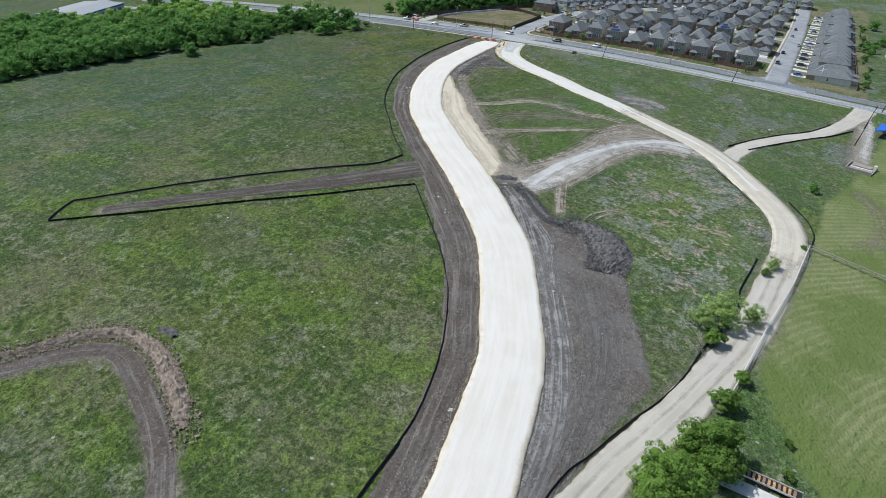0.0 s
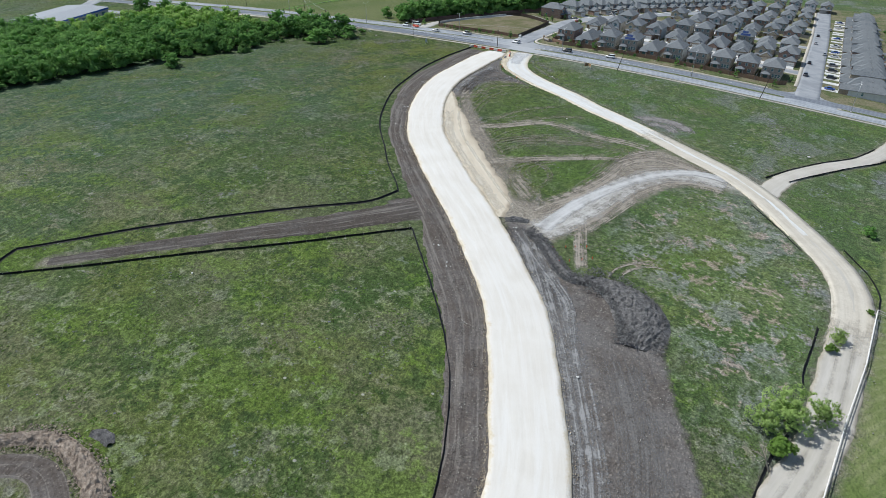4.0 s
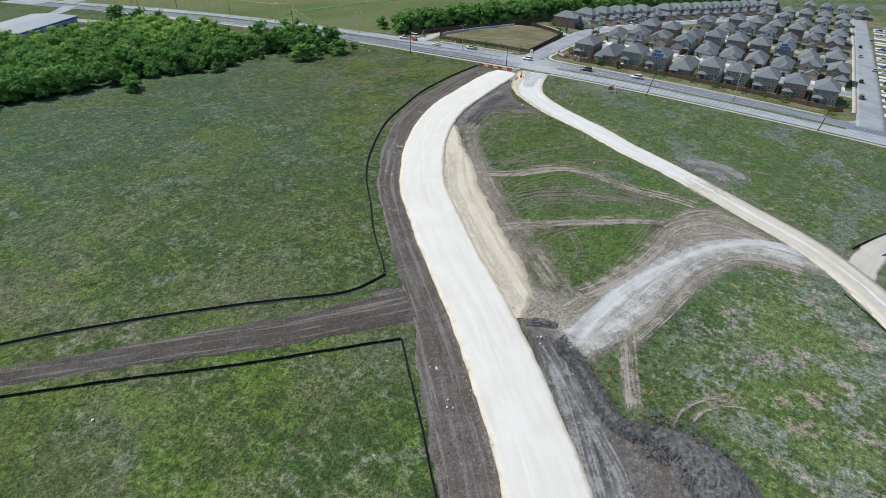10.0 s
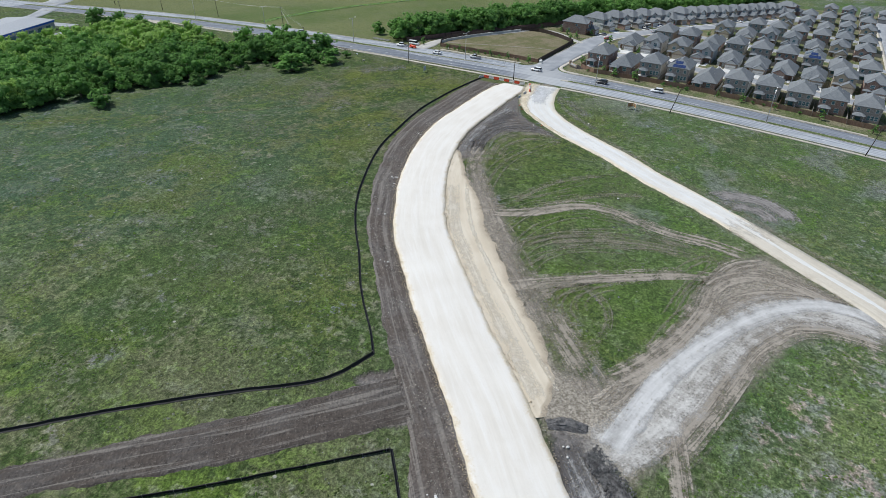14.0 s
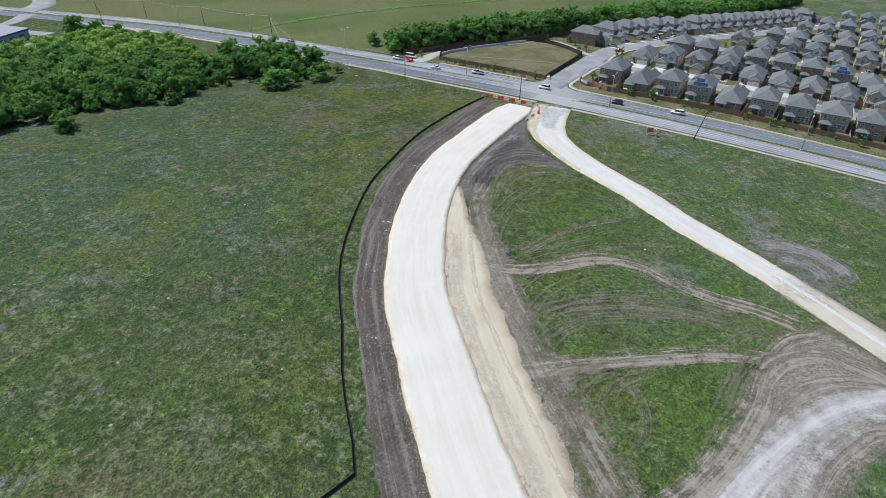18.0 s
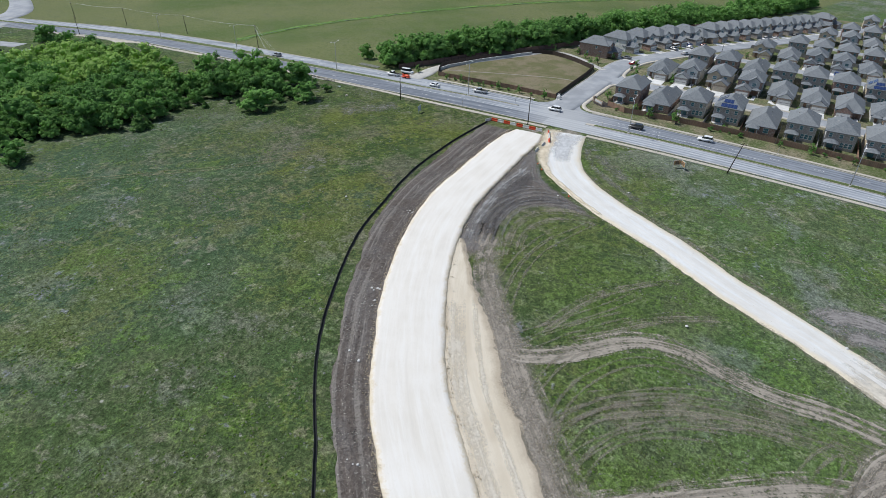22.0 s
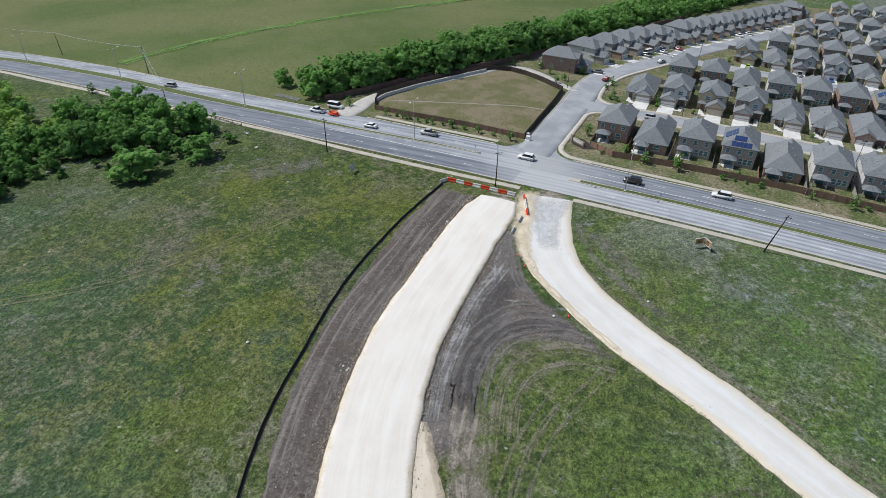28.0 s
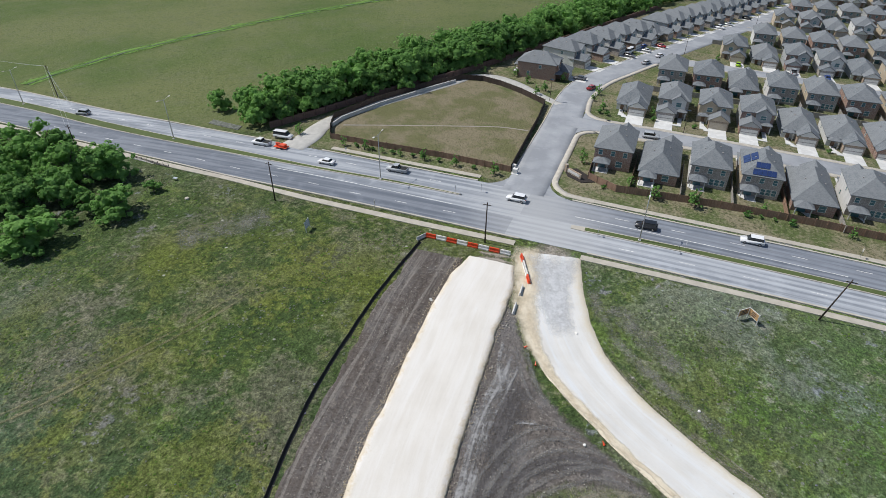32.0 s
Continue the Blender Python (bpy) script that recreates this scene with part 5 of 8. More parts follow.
band("stop_line", [(-2.0, 29.6, 30.1), (1.5, 29.6, 30.1)], LINE, lift=0.075, label="white stop line at the side street", category="road marking", step=1)

# ---- side streets ----
MAIN_STREET = [(2.0, 24), (2.2, 34), (2.2, 50), (2.0, 72), (1.4, 90), (2.2, 104), (5.2, 117), (11, 131), (19.6, 151.5), (30, 176), (47, 216), (64, 256), (84, 303), (104, 350)]
ST = dict(material=STREET, ragged=0.0, across=6, skirt=0.1)
strip("street", MAIN_STREET, [5.2], [5.2], lift=0.08, label="light grey asphalt street curving between the houses", category="street", step=3, seed=1, **ST)
strip("street", [(4, 73), (30, 73), (70, 73), (110, 73), (142, 73)], [4.3], [4.3], lift=0.086, label="light grey asphalt street between house rows", category="street", step=3, seed=1, **ST)
strip("street", [(19, 157), (60, 158), (100, 158), (142, 158)], [4.3], [4.3], lift=0.084, label="light grey asphalt street between house rows", category="street", step=3, seed=1, **ST)
strip("street", [(54, 243), (80, 243), (110, 243), (142, 243)], [4.3], [4.3], lift=0.084, label="light grey asphalt street between house rows", category="street", step=3, seed=1, **ST)
strip("street", [(144.5, 22), (144.5, 60), (144, 120), (143.5, 200), (142, 280), (140, 350)], [5.0], [5.0], lift=0.09, label="wide light grey street along the row of houses", category="street", step=3, seed=1, **ST)
strip("drive", [(-65, 26), (-64, 34), (-64.6, 42), (-62.5, 52), (-56.5, 64), (-49, 78), (-42, 91), (-37.5, 100.5), (-30, 104), (-20, 100), (-10, 92), (-2, 86)], [4.4, 3.2, 2.6, 2.2, 2.2, 2.2, 2.0, 1.6, 1.4], [4.0, 3.0, 2.4, 2.2, 2.2, 2.2, 2.0, 1.6, 1.4], SERVICE, lift=0.09, ragged=0.0, across=4,
      label="concrete service drive round the walled basin", category="drive", step=2, skirt=0.1)

def bend(cx, cy, r, a0, a1, n=6):
    """Points on an arc, by degrees."""
    return [(cx + r * math.cos(radians(a0 + (a1 - a0) * k / n)), cy + r * math.sin(radians(a0 + (a1 - a0) * k / n))) for k in range(n + 1)]


WALKS = [[(19, 26.2)] + bend(15.3, 33.6, 7.2, 250, 180) + [(8.1, 45), (8.1, 58)] + bend(14.1, 61.9, 6.0, 180, 90) + [(30, 67.9), (70, 67.9), (110, 67.9), (138, 67.9)],
         [(138, 78.1), (110, 78.1), (70, 78.1), (30, 78.1), (16, 78.1)] + bend(14.6, 85.1, 7.0, 270, 195) + [(7.0, 93), (7.6, 102), (10.4, 115), (16, 128.8), (24.6, 149)]]
for line in WALKS:
    strip("street_footway", line, [0.75], [0.75], KERB, lift=0.17, ragged=0.0, across=1, label="pale concrete footway and kerb round the street corner", category="footway", step=1.2, skirt=0.05)
strip("street_kerb", MAIN_STREET[1:], [5.55], [-5.2], KERB, lift=0.17, ragged=0.0, across=1, label="pale concrete kerb beside the estate street", category="kerb", step=2, skirt=0.05)
for yy, xa, xb in ((73, 14, 138), (158, 27, 138), (243, 62, 138)):
    strip("street_kerb", [(xa, yy), (70 + xa * 0.1, yy), (100, yy), (xb, yy)], [4.75], [-4.2], KERB, lift=0.17, ragged=0.0, across=1, label="pale concrete kerb beside the estate street", category="kerb", step=3, skirt=0.05)
    strip("street_kerb", [(xa, yy), (70 + xa * 0.1, yy), (100, yy), (xb, yy)], [-4.2], [4.75], KERB, lift=0.17, ragged=0.0, across=1, label="pale concrete kerb beside the estate street", category="kerb", step=3, skirt=0.05)
strip("street_kerb", [(144.5, 40), (144.5, 60), (144, 120), (143.5, 200), (142, 280), (140, 340)], [6.6], [-4.9], KERB, lift=0.17, ragged=0.0, across=1, label="pale concrete footway beside the wide street", category="footway", step=3, skirt=0.05)


def fillet(name, corner, ax, ay, r, material, lift, label):
    """The rounded flare where a street meets the highway: the corner square less a quarter disc."""
    cx, cy = corner
    pts = [(cx, cy)] + [(cx + ax * (r - r * math.sin(t)), cy + ay * (r - r * math.cos(t))) for t in [k * math.pi / 16 for k in range(9)]]
    bm = bmesh.new()
    top = [bm.verts.new((x, y, float(ground_z(x, y)) + lift)) for x, y in pts]
    low = [bm.verts.new((x, y, float(ground_z(x, y)) - 0.2)) for x, y in pts]
    for i in range(1, len(pts) - 1):
        bm.faces.new((top[0], top[i], top[i + 1]))
    for i in range(1, len(pts) - 1):
        bm.faces.new((low[i], low[i + 1], top[i + 1], top[i]))
    bmesh.ops.recalc_face_normals(bm, faces=bm.faces)
    return tagged(part(name, bm, material), label, "street", kind="structure")


for c, ax, ay, r in (((-3.1, 25.0), -1, 1, 6.5), ((7.3, 24.6), 1, 1, 7.0), ((139.4, 24.1), -1, 1, 7.0), ((149.6, 24.1), 1, 1, 7.0), ((7.2, 68.8), 1, -1, 6.0), ((7.2, 77.2), 1, 1, 7.0), ((139.4, 77.2), -1, 1, 5.0), ((139.4, 68.8), -1, -1, 5.0)):
    fillet("street_corner", c, ax, ay, r, STREET, 0.075, "rounded asphalt corner of the side street")

# the haul road's mouth: crushed grey rock at the highway and a sandy shoulder
strip("rock_entrance", [(12.4, 5.6), (13.8, 1), (15.4, -5), (17.6, -13), (20.6, -21), (24, -27)], [8.0, 6.6, 5.0, 4.2, 3.2, 2.2], [7.5, 5.6, 4.4, 3.6, 2.6, 2.0], ROCKFILM, lift=0.24, ragged=0.6, across=8, seed=81, skirt=0.02, fade=13.0, label="patch of grey crushed rock where lorries leave the site", category="wheel tracks")
strip("sandy_shoulder", [(7.6, 4.0), (10, -6), (11.2, -12), (12.6, -18.5), (15.6, -25), (19.2, -30.6), (24.4, -35.6), (34.2, -42.6), (44.4, -49.2)], [3.6, 4.4, 4.6, 3.6, 2.2, 1.5, 1.2, 0.9, 0.8], [2.6, 3.0, 3.0, 1.2, 0.6, 0.5, 0.4, 0.4, 0.4], SANDFILM, lift=0.225, ragged=0.4, across=6, seed=83, skirt=0.02, fade=6.0, step=0.8, label="tan sandy rubble between the new road and the haul road", category="bare earth")

strip("car_park_entrance", [(-372, 12), (-363, 2), (-353, -10), (-349, -18), (-335, -22), (-300, -14)], [6.0, 4.6, 4.2, 4.2], [6.0, 4.6, 4.2, 4.2], STREET, lift=0.1, ragged=0.0, across=4, step=2, skirt=0.1, label="pale entrance road leading off the highway", category="drive")
strip("side_road", [(-384, 14), (-398, 34), (-420, 48), (-450, 62), (-500, 80)], [9.0, 7.0, 6.0], [9.0, 7.0, 6.0], STREET, lift=0.1, ragged=0.0, across=4, step=3, skirt=0.1, label="pale side road branching off the highway", category="street")

# ---- houses ----
def hip(bm, x0, x1, y0, y1, z, over=0.45, slope=0.62, thick=0.18):
    """A hipped roof over a rectangle."""
    x0, x1, y0, y1 = x0 - over, x1 + over, y0 - over, y1 + over
    w, d = x1 - x0, y1 - y0
    h = min(w, d) / 2 * slope
    r = min(w, d) / 2
    if d >= w:
        ridge = [((x0 + x1) / 2, y0 + r, z + h), ((x0 + x1) / 2, y1 - r, z + h)]
        order = [(0, 1, 4), (1, 2, 5, 4), (2, 3, 5), (3, 0, 4, 5)]
    else:
        ridge = [(x0 + r, (y0 + y1) / 2, z + h), (x1 - r, (y0 + y1) / 2, z + h)]
        order = [(0, 1, 5, 4), (1, 2, 5), (2, 3, 4, 5), (3, 0, 4)]
    top = [bm.verts.new(c) for c in [(x0, y0, z), (x1, y0, z), (x1, y1, z), (x0, y1, z)] + ridge]
    low = [bm.verts.new((c.co.x, c.co.y, z - thick)) for c in top[:4]]
    for f in order:
        bm.faces.new([top[i] for i in f])
    for i in range(4):
        j = (i + 1) % 4
        bm.faces.new((low[i], low[j], top[j], top[i]))
    bm.faces.new(low[::-1])


def gable(bm, x0, x1, y0, y1, z, over=0.35, slope=0.62, thick=0.16):
    """A gabled roof whose ridge runs along y, with the gable at the y1 end."""
    xa, xb, yb = x0 - over, x1 + over, y1 + over
    h = (xb - xa) / 2 * slope
    xm = (xa + xb) / 2
    v = [bm.verts.new(c) for c in [(xa, y0, z), (xm, y0, z + h), (xb, y0, z), (xa, yb, z), (xm, yb, z + h), (xb, yb, z),
                                   (xa, y0, z - thick), (xm, y0, z + h - thick), (xb, y0, z - thick), (xa, yb, z - thick), (xm, yb, z + h - thick), (xb, yb, z - thick)]]
    for f in ((0, 1, 4, 3), (1, 2, 5, 4), (9, 10, 7, 6), (10, 11, 8, 7), (3, 4, 10, 9), (4, 5, 11, 10), (6, 0, 3, 9), (2, 8, 11, 5), (0, 6, 7, 1), (1, 7, 8, 2)):
        bm.faces.new([v[i] for i in f])
    return h


def gable_wall(x0, x1, y, z, slope=0.62):
    bm = bmesh.new()
    h = (x1 - x0) / 2 * slope
    v = [bm.verts.new((x, yy, zz)) for yy in (y - 0.15, y) for x, zz in ((x0, z), (x1, z), ((x0 + x1) / 2, z + h))]
    for f in ((2, 1, 0), (3, 4, 5), (0, 1, 4, 3), (1, 2, 5, 4), (2, 0, 3, 5)):
        bm.faces.new([v[i] for i in f])
    return bm


def window(parent, x, y, z, w, h, axis, sign):
    """A window in a wall that faces along axis: white frame, pane and cross bar."""
    bm = bmesh.new()
    d, t = 0.06, 0.09

    def slab(a0, a1, z0, z1, depth):
        if axis == "y":
            box(bm, (x + a0, min(y, y + sign * depth), z + z0), (x + a1, max(y, y + sign * depth), z + z1))
        else:
            box(bm, (min(x, x + sign * depth), y + a0, z + z0), (max(x, x + sign * depth), y + a1, z + z1))

    slab(-w / 2 - t, -w / 2, -t, h + t, d), slab(w / 2, w / 2 + t, -t, h + t, d), slab(-w / 2, w / 2, -t, 0, d), slab(-w / 2, w / 2, h, h + t, d), slab(-w / 2, w / 2, h * 0.48, h * 0.53, d)
    fr = part("window", bm, TRIM, parent)
    bm = bmesh.new()
    slab(-w / 2, w / 2, 0, h, 0.025)
    part("pane", bm, GLASS, fr)


def house(spec, m):
    """A tract house: local y runs from the back wall (0) to the street front."""
    near = not spec.get("far")
    w, d, st, brick, siding = spec["w"], spec["d"], spec["storeys"], spec["brick"], spec["siding"]
    e = 2.75 * st + 0.15
    h = thing("house", m, spec["label"], "house", "houses of the estate")
    part("wall", boxed((-w / 2, 0.12, -0.9), (w / 2, d, e)), siding, h)
    part("back_wall", boxed((-w / 2 - 0.02, 0, -0.9), (w / 2 + 0.02, 0.12, e)), brick, h, "brick-faced back wall")
    part("front_wall", boxed((-w / 2 - 0.02, d, -0.9), (w / 2 + 0.02, d + 0.1, e)), brick if spec["front"] else siding, h)
    bm = bmesh.new()
    hip(bm, -w / 2, w / 2, 0, d, e, slope=spec.get("slope", 0.62))
    roof = part("roof", bm, SHINGLE, h, "grey asphalt shingle roof")
    # garage wing
    gx0, gx1 = (w / 2 - 5.6, w / 2 - 0.1) if spec["side"] > 0 else (-w / 2 + 0.1, -w / 2 + 5.6)
    gd = spec["wing"]
    part("garage", boxed((gx0, d + 0.1, -0.9), (gx1, d + gd, 2.75)), brick, h)
    bm = bmesh.new()
    if spec["gable"]:
        gable(bm, gx0, gx1, d - 2.2, d + gd, 2.8)
        part("garage_gable", gable_wall(gx0 + 0.05, gx1 - 0.05, d + gd, 2.75), siding, h)
    else:
        hip(bm, gx0, gx1, d - 3.0, d + gd, 2.8)
    part("garage_roof", bm, SHINGLE, h)
    gm = (gx0 + gx1) / 2
    door = part("garage_door", boxed((gm - 2.45, d + gd, -0.05), (gm + 2.45, d + gd + 0.05, 2.15)), spec["door"], h)
    if near:
        for j in range(2):
            part("door_panel", boxed((gm - 2.3, d + gd + 0.05, 0.15 + j * 1.02), (gm + 2.3, d + gd + 0.08, 0.95 + j * 1.02)), TRIM if spec["door"] is GARAGE else spec["door"], door)
    # entrance beside the garage
    ex = -spec["side"] * (w / 2 - 1.7)
    part("front_door", boxed((ex - 0.5, d + 0.1, 0), (ex + 0.5, d + 0.16, 2.1)), WOODFENCE, h, "brown front door")
    bm = bmesh.new()
    hip(bm, ex - 1.5, ex + 1.5, d - 0.2, d + 1.9, 2.6, over=0.25, slope=0.5)
    part("porch_roof", bm, SHINGLE, h)
    if near:
        part("porch_post", boxed((ex - 1.35, d + 1.6, -0.9), (ex - 1.1, d + 1.85, 2.5)), TRIM, h)
    if st == 2:
        # upper front dormer with its own gable
        dx = -spec["side"] * w * 0.17
        part("dormer", boxed((dx - 2.1, d - 0.3, 2.9), (dx + 2.1, d + 0.7, e)), siding, h)
        bm = bmesh.new()
        gable(bm, dx - 2.1, dx + 2.1, d - 3.4, d + 0.7, e, slope=0.7)
        part("dormer_roof", bm, SHINGLE, h)
        part("dormer_gable", gable_wall(dx - 2.05, dx + 2.05, d + 0.7, e - 0.05, 0.7), siding, h)
        window(h, dx, d + 0.7, 3.7, 1.5, 1.3, "y", 1)
        window(h, spec["side"] * w * 0.28, d + 0.1, 3.7, 1.1, 1.3, "y", 1)
        for fx in (-0.34, 0.0, 0.33):
            window(h, fx * w, 0, 3.75, 0.95, 1.25, "y", -1)
        if near:
            window(h, -w / 2, d * 0.4, 3.8, 0.8, 1.1, "x", -1)
        window(h, w / 2, d * 0.6, 3.8, 0.8, 1.1, "x", 1)
    for fx in ((0.1, 0.24, 0.38) if spec["triple"] else (0.2,)):
        window(h, fx * w, 0, 0.85, 0.95 if spec["triple"] else 1.5, 1.5, "y", -1)
    if near:
        window(h, -w / 2, d * 0.65, 1.0, 0.8, 1.3, "x", -1), window(h, w / 2, d * 0.3, 1.0, 0.8, 1.3, "x", 1)
    # covered patio at the back
    px = -w * 0.26
    bm = bmesh.new()
    hip(bm, px - 1.9, px + 1.9, -2.6, 0.6, 2.55, over=0.3, slope=0.5)
    part("patio_roof", bm, SHINGLE, h)
    part("patio_slab", boxed((px - 2.0, -3.0, -0.9), (px + 2.0, 0, 0.06)), DRIVE, h)
    for a in (-1.75, 1.55) if near else (-1.75,):
        part("patio_post", boxed((px + a, -2.5, 0.06), (px + a + 0.2, -2.3, 2.45)), TRIM, h)
    part("patio_door", boxed((px - 0.9, -0.05, 0.1), (px + 0.9, 0, 2.15)), GLASS, h, "dark glass patio door")
    # roof pipes and vents on the slopes
    sl = spec.get("slope", 0.62)
    for vx, vy in ((-w * 0.22, d * 0.45), (w * 0.18, d * 0.6), (w * 0.24, d * 0.38)) if near else ():
        z = e + (w / 2 + 0.45 - abs(vx)) * sl
        bm = bmesh.new()
        box(bm, (vx - 0.16, vy - 0.16, z - 0.15), (vx + 0.16, vy + 0.16, z + 0.22), 0.03)
        part("roof_vent", bm, GARAGE, roof)
    if spec.get("solar"):
        tilt = math.atan(sl)
        array = []
        for r in range(2):
            for c in range(3 + r * 2):
                array.append((-1.9 + c * 1.05 - r * 0.5, 1.35 + r * 1.75))
        for ax, ay in array:
            bm = bmesh.new()
            box(bm, (-0.5, -0.82, 0), (0.5, 0.82, 0.05))
            bmesh.ops.transform(bm, matrix=Matrix.Translation((ax + 0.4, 3.6 - ay, e + (3.6 - ay + 0.45) * sl + 0.1)) @ Matrix.Rotation(tilt, 4, "X"), verts=bm.verts)
            part("solar_panel", bm, SOLAR, roof, "dark blue solar panel")
        for r in range(2):
            for c in range(4):
                bm = bmesh.new()
                box(bm, (-0.82, -0.5, 0), (0.82, 0.5, 0.05))
                ax = -w / 2 + 0.75 + r * 1.55
                bmesh.ops.transform(bm, matrix=Matrix.Translation((ax, 5.4 + c * 1.06, e + (ax + w / 2 + 0.45) * sl + 0.1)) @ Matrix.Rotation(-tilt, 4, "Y"), verts=bm.verts)
                part("solar_panel", bm, SOLAR, roof, "dark blue solar panel")
    return h


def spec(w, d, st, b, s, wing, side, gab, front, triple, label, door=GARAGE, slope=0.62, solar=False):
    return dict(w=w, d=d, storeys=st, brick=BRICKS[b], siding=SIDINGS[s], wing=wing, side=side, gable=gab, front=front, triple=triple, label=label, door=door, slope=slope, solar=solar)


HOUSES = {
    "A": spec(9.0, 13.5, 2, 1, 1, 4.6, 1, True, True, True, "two-storey house with grey brick back and white siding under grey shingles"),
    "B": spec(9.3, 14.0, 2, 0, 0, 4.2, -1, False, True, False, "two-storey red-brown brick house with hipped grey shingle roof"),
    "C": spec(9.2, 17.5, 1, 0, 0, 3.2, 1, True, True, False, "single-storey brown brick house with tall hipped grey roof", slope=0.72),
    "D": spec(9.0, 13.0, 2, 2, 0, 5.0, -1, True, False, True, "two-storey tan house with gabled front and grey shingle roof", door=GARAGE_TAN),
    "E": spec(9.2, 13.8, 2, 1, 0, 4.4, 1, False, True, True, "two-storey house with mottled grey brick and tan siding under grey shingles"),
    "F": spec(9.4, 16.0, 1, 2, 1, 4.0, -1, True, False, False, "single-storey tan and white house with gabled garage and grey roof", slope=0.66),
    "S": spec(8.9, 14.2, 2, 1, 0, 4.2, -1, False, True, True, "two-storey grey brick house with blue solar panels on its grey roof", solar=True),
    "G": spec(9.2, 13.0, 2, 0, 2, 5.2, 1, True, True, False, "two-storey house with grey siding, brick garage and grey gabled roof")}
HOUSES["B"]["siding"], HOUSES["C"]["siding"] = BRICKS[0], BRICKS[0]
built = {}


def place_house(kind, x, y, turn):
    z = float(ground_z(x - math.sin(radians(turn)) * 9, y + math.cos(radians(turn)) * 9)) + 0.15
    m = pose(x, y, z, 0, 0, turn)
    far = y > 190
    if (kind, far) in built:
        return copy_thing(built[kind, far], m)
    built[kind, far] = house(dict(HOUSES[kind], far=far), m)
    return built[kind, far]


def slab_on_ground(name, corners, material, lift, label, category, kind="structure", group=""):
    """A thin paved panel that follows the ground."""
    bm = bmesh.new()
    top = [bm.verts.new((x, y, float(ground_z(x, y)) + lift)) for x, y in corners]
    low = [bm.verts.new((x, y, float(ground_z(x, y)) - 0.15)) for x, y in corners]
    bm.faces.new(top)
    for i in range(len(top)):
        j = (i + 1) % len(top)
        bm.faces.new((low[i], low[j], top[j], top[i]))
    bmesh.ops.recalc_face_normals(bm, faces=bm.faces)
    return tagged(part(name, bm, material), label, category, group, kind)


def driveway(kind, x, y, turn, reach):
    """Concrete from the garage to the street."""
    s = HOUSES[kind]
    a = radians(turn)
    gm = (s["w"] / 2 - 2.85) * (1 if s["side"] > 0 else -1)
    f = s["d"] + s["wing"]
    pts = []
    for lx, ly in ((gm - 2.5, f + 0.02), (gm + 2.5, f + 0.02), (gm + 2.7, f + reach), (gm - 2.7, f + reach)):
        pts.append((x + lx * math.cos(a) - ly * math.sin(a), y + lx * math.sin(a) + ly * math.cos(a)))
    if y < 130 and turn in (0, 180):
        path = []
        ex, near_x = -s["side"] * (s["w"] / 2 - 1.7), gm - s["side"] * 2.5
        for lx, ly in ((ex - 0.6, f - s["wing"] + 0.4), (ex + 0.6, f - s["wing"] + 0.4), (ex + 0.6, f + 1.6), (near_x, f + 1.6), (near_x, f + 2.7), (ex - 0.6, f + 2.7))[:: int(s["side"])]:
            path.append((x + lx * math.cos(a) - ly * math.sin(a), y + lx * math.sin(a) + ly * math.cos(a)))
        slab_on_ground("front_path", path, DRIVE, 0.1, "narrow pale concrete path to a front door", "path", group="front paths")
    slab_on_ground("driveway", pts, DRIVE, 0.11, "pale concrete driveway in front of a garage", "driveway", group="driveways")
    return x + gm * math.cos(a) - (f + 3.6) * math.sin(a), y + gm * math.sin(a) + (f + 3.6) * math.cos(a)


PARKING = []                                             # spots on driveways, with their direction
for k, kind in enumerate("BCASCAAEGE"):
    x = 20.1 + 11.85 * k
    y = (42.0 if kind in "CF" else 45.2) + 0.05 * k
    place_house(kind, x, y, 0)
    s = HOUSES[kind]
    PARKING.append((*driveway(kind, x, y, 0, 68.6 - y - s["d"] - s["wing"]), 0))
for k, kind in enumerate("FADGFFCFDB"):
    x, s = 20.5 + 12.2 * k, HOUSES[kind]
    y = 86.5 + s["d"] + s["wing"]
    place_house(kind, x, y, 180)
    PARKING.append((*driveway(kind, x, y, 180, 9.4), 180))
for k, kind in enumerate("EBCAEBSFA"):
    x = 30.5 + 12.2 * k
    place_house(kind, x, 124, 0)
    s = HOUSES[kind]
    PARKING.append((*driveway(kind, x, 124, 0, 153.6 - 124 - s["d"] - s["wing"]), 0))
for k, kind in enumerate("DFGAFDB"):
    x, s = 53 + 12.2 * k, HOUSES[kind]
    y = 170 + s["d"] + s["wing"]
    place_house(kind, x, y, 180)
    PARKING.append((*driveway(kind, x, y, 180, 8.0), 180))
for k, kind in enumerate("AEBGEA"):
    x = 67 + 12.2 * k
    place_house(kind, x, 209, 0)
for k, kind in enumerate("DGFAD"):
    x, s = 80 + 12.2 * k, HOUSES[kind]
    place_house(kind, x, 255 + s["d"] + s["wing"], 180)
for k, kind in enumerate("BEAG"):
    place_house(kind, 92 + 12.2 * k, 296, 0)
for k, kind in enumerate("DGAE"):
    place_house(kind, 104 + 12.2 * k, 342 + HOUSES[kind]["d"] + HOUSES[kind]["wing"], 180)
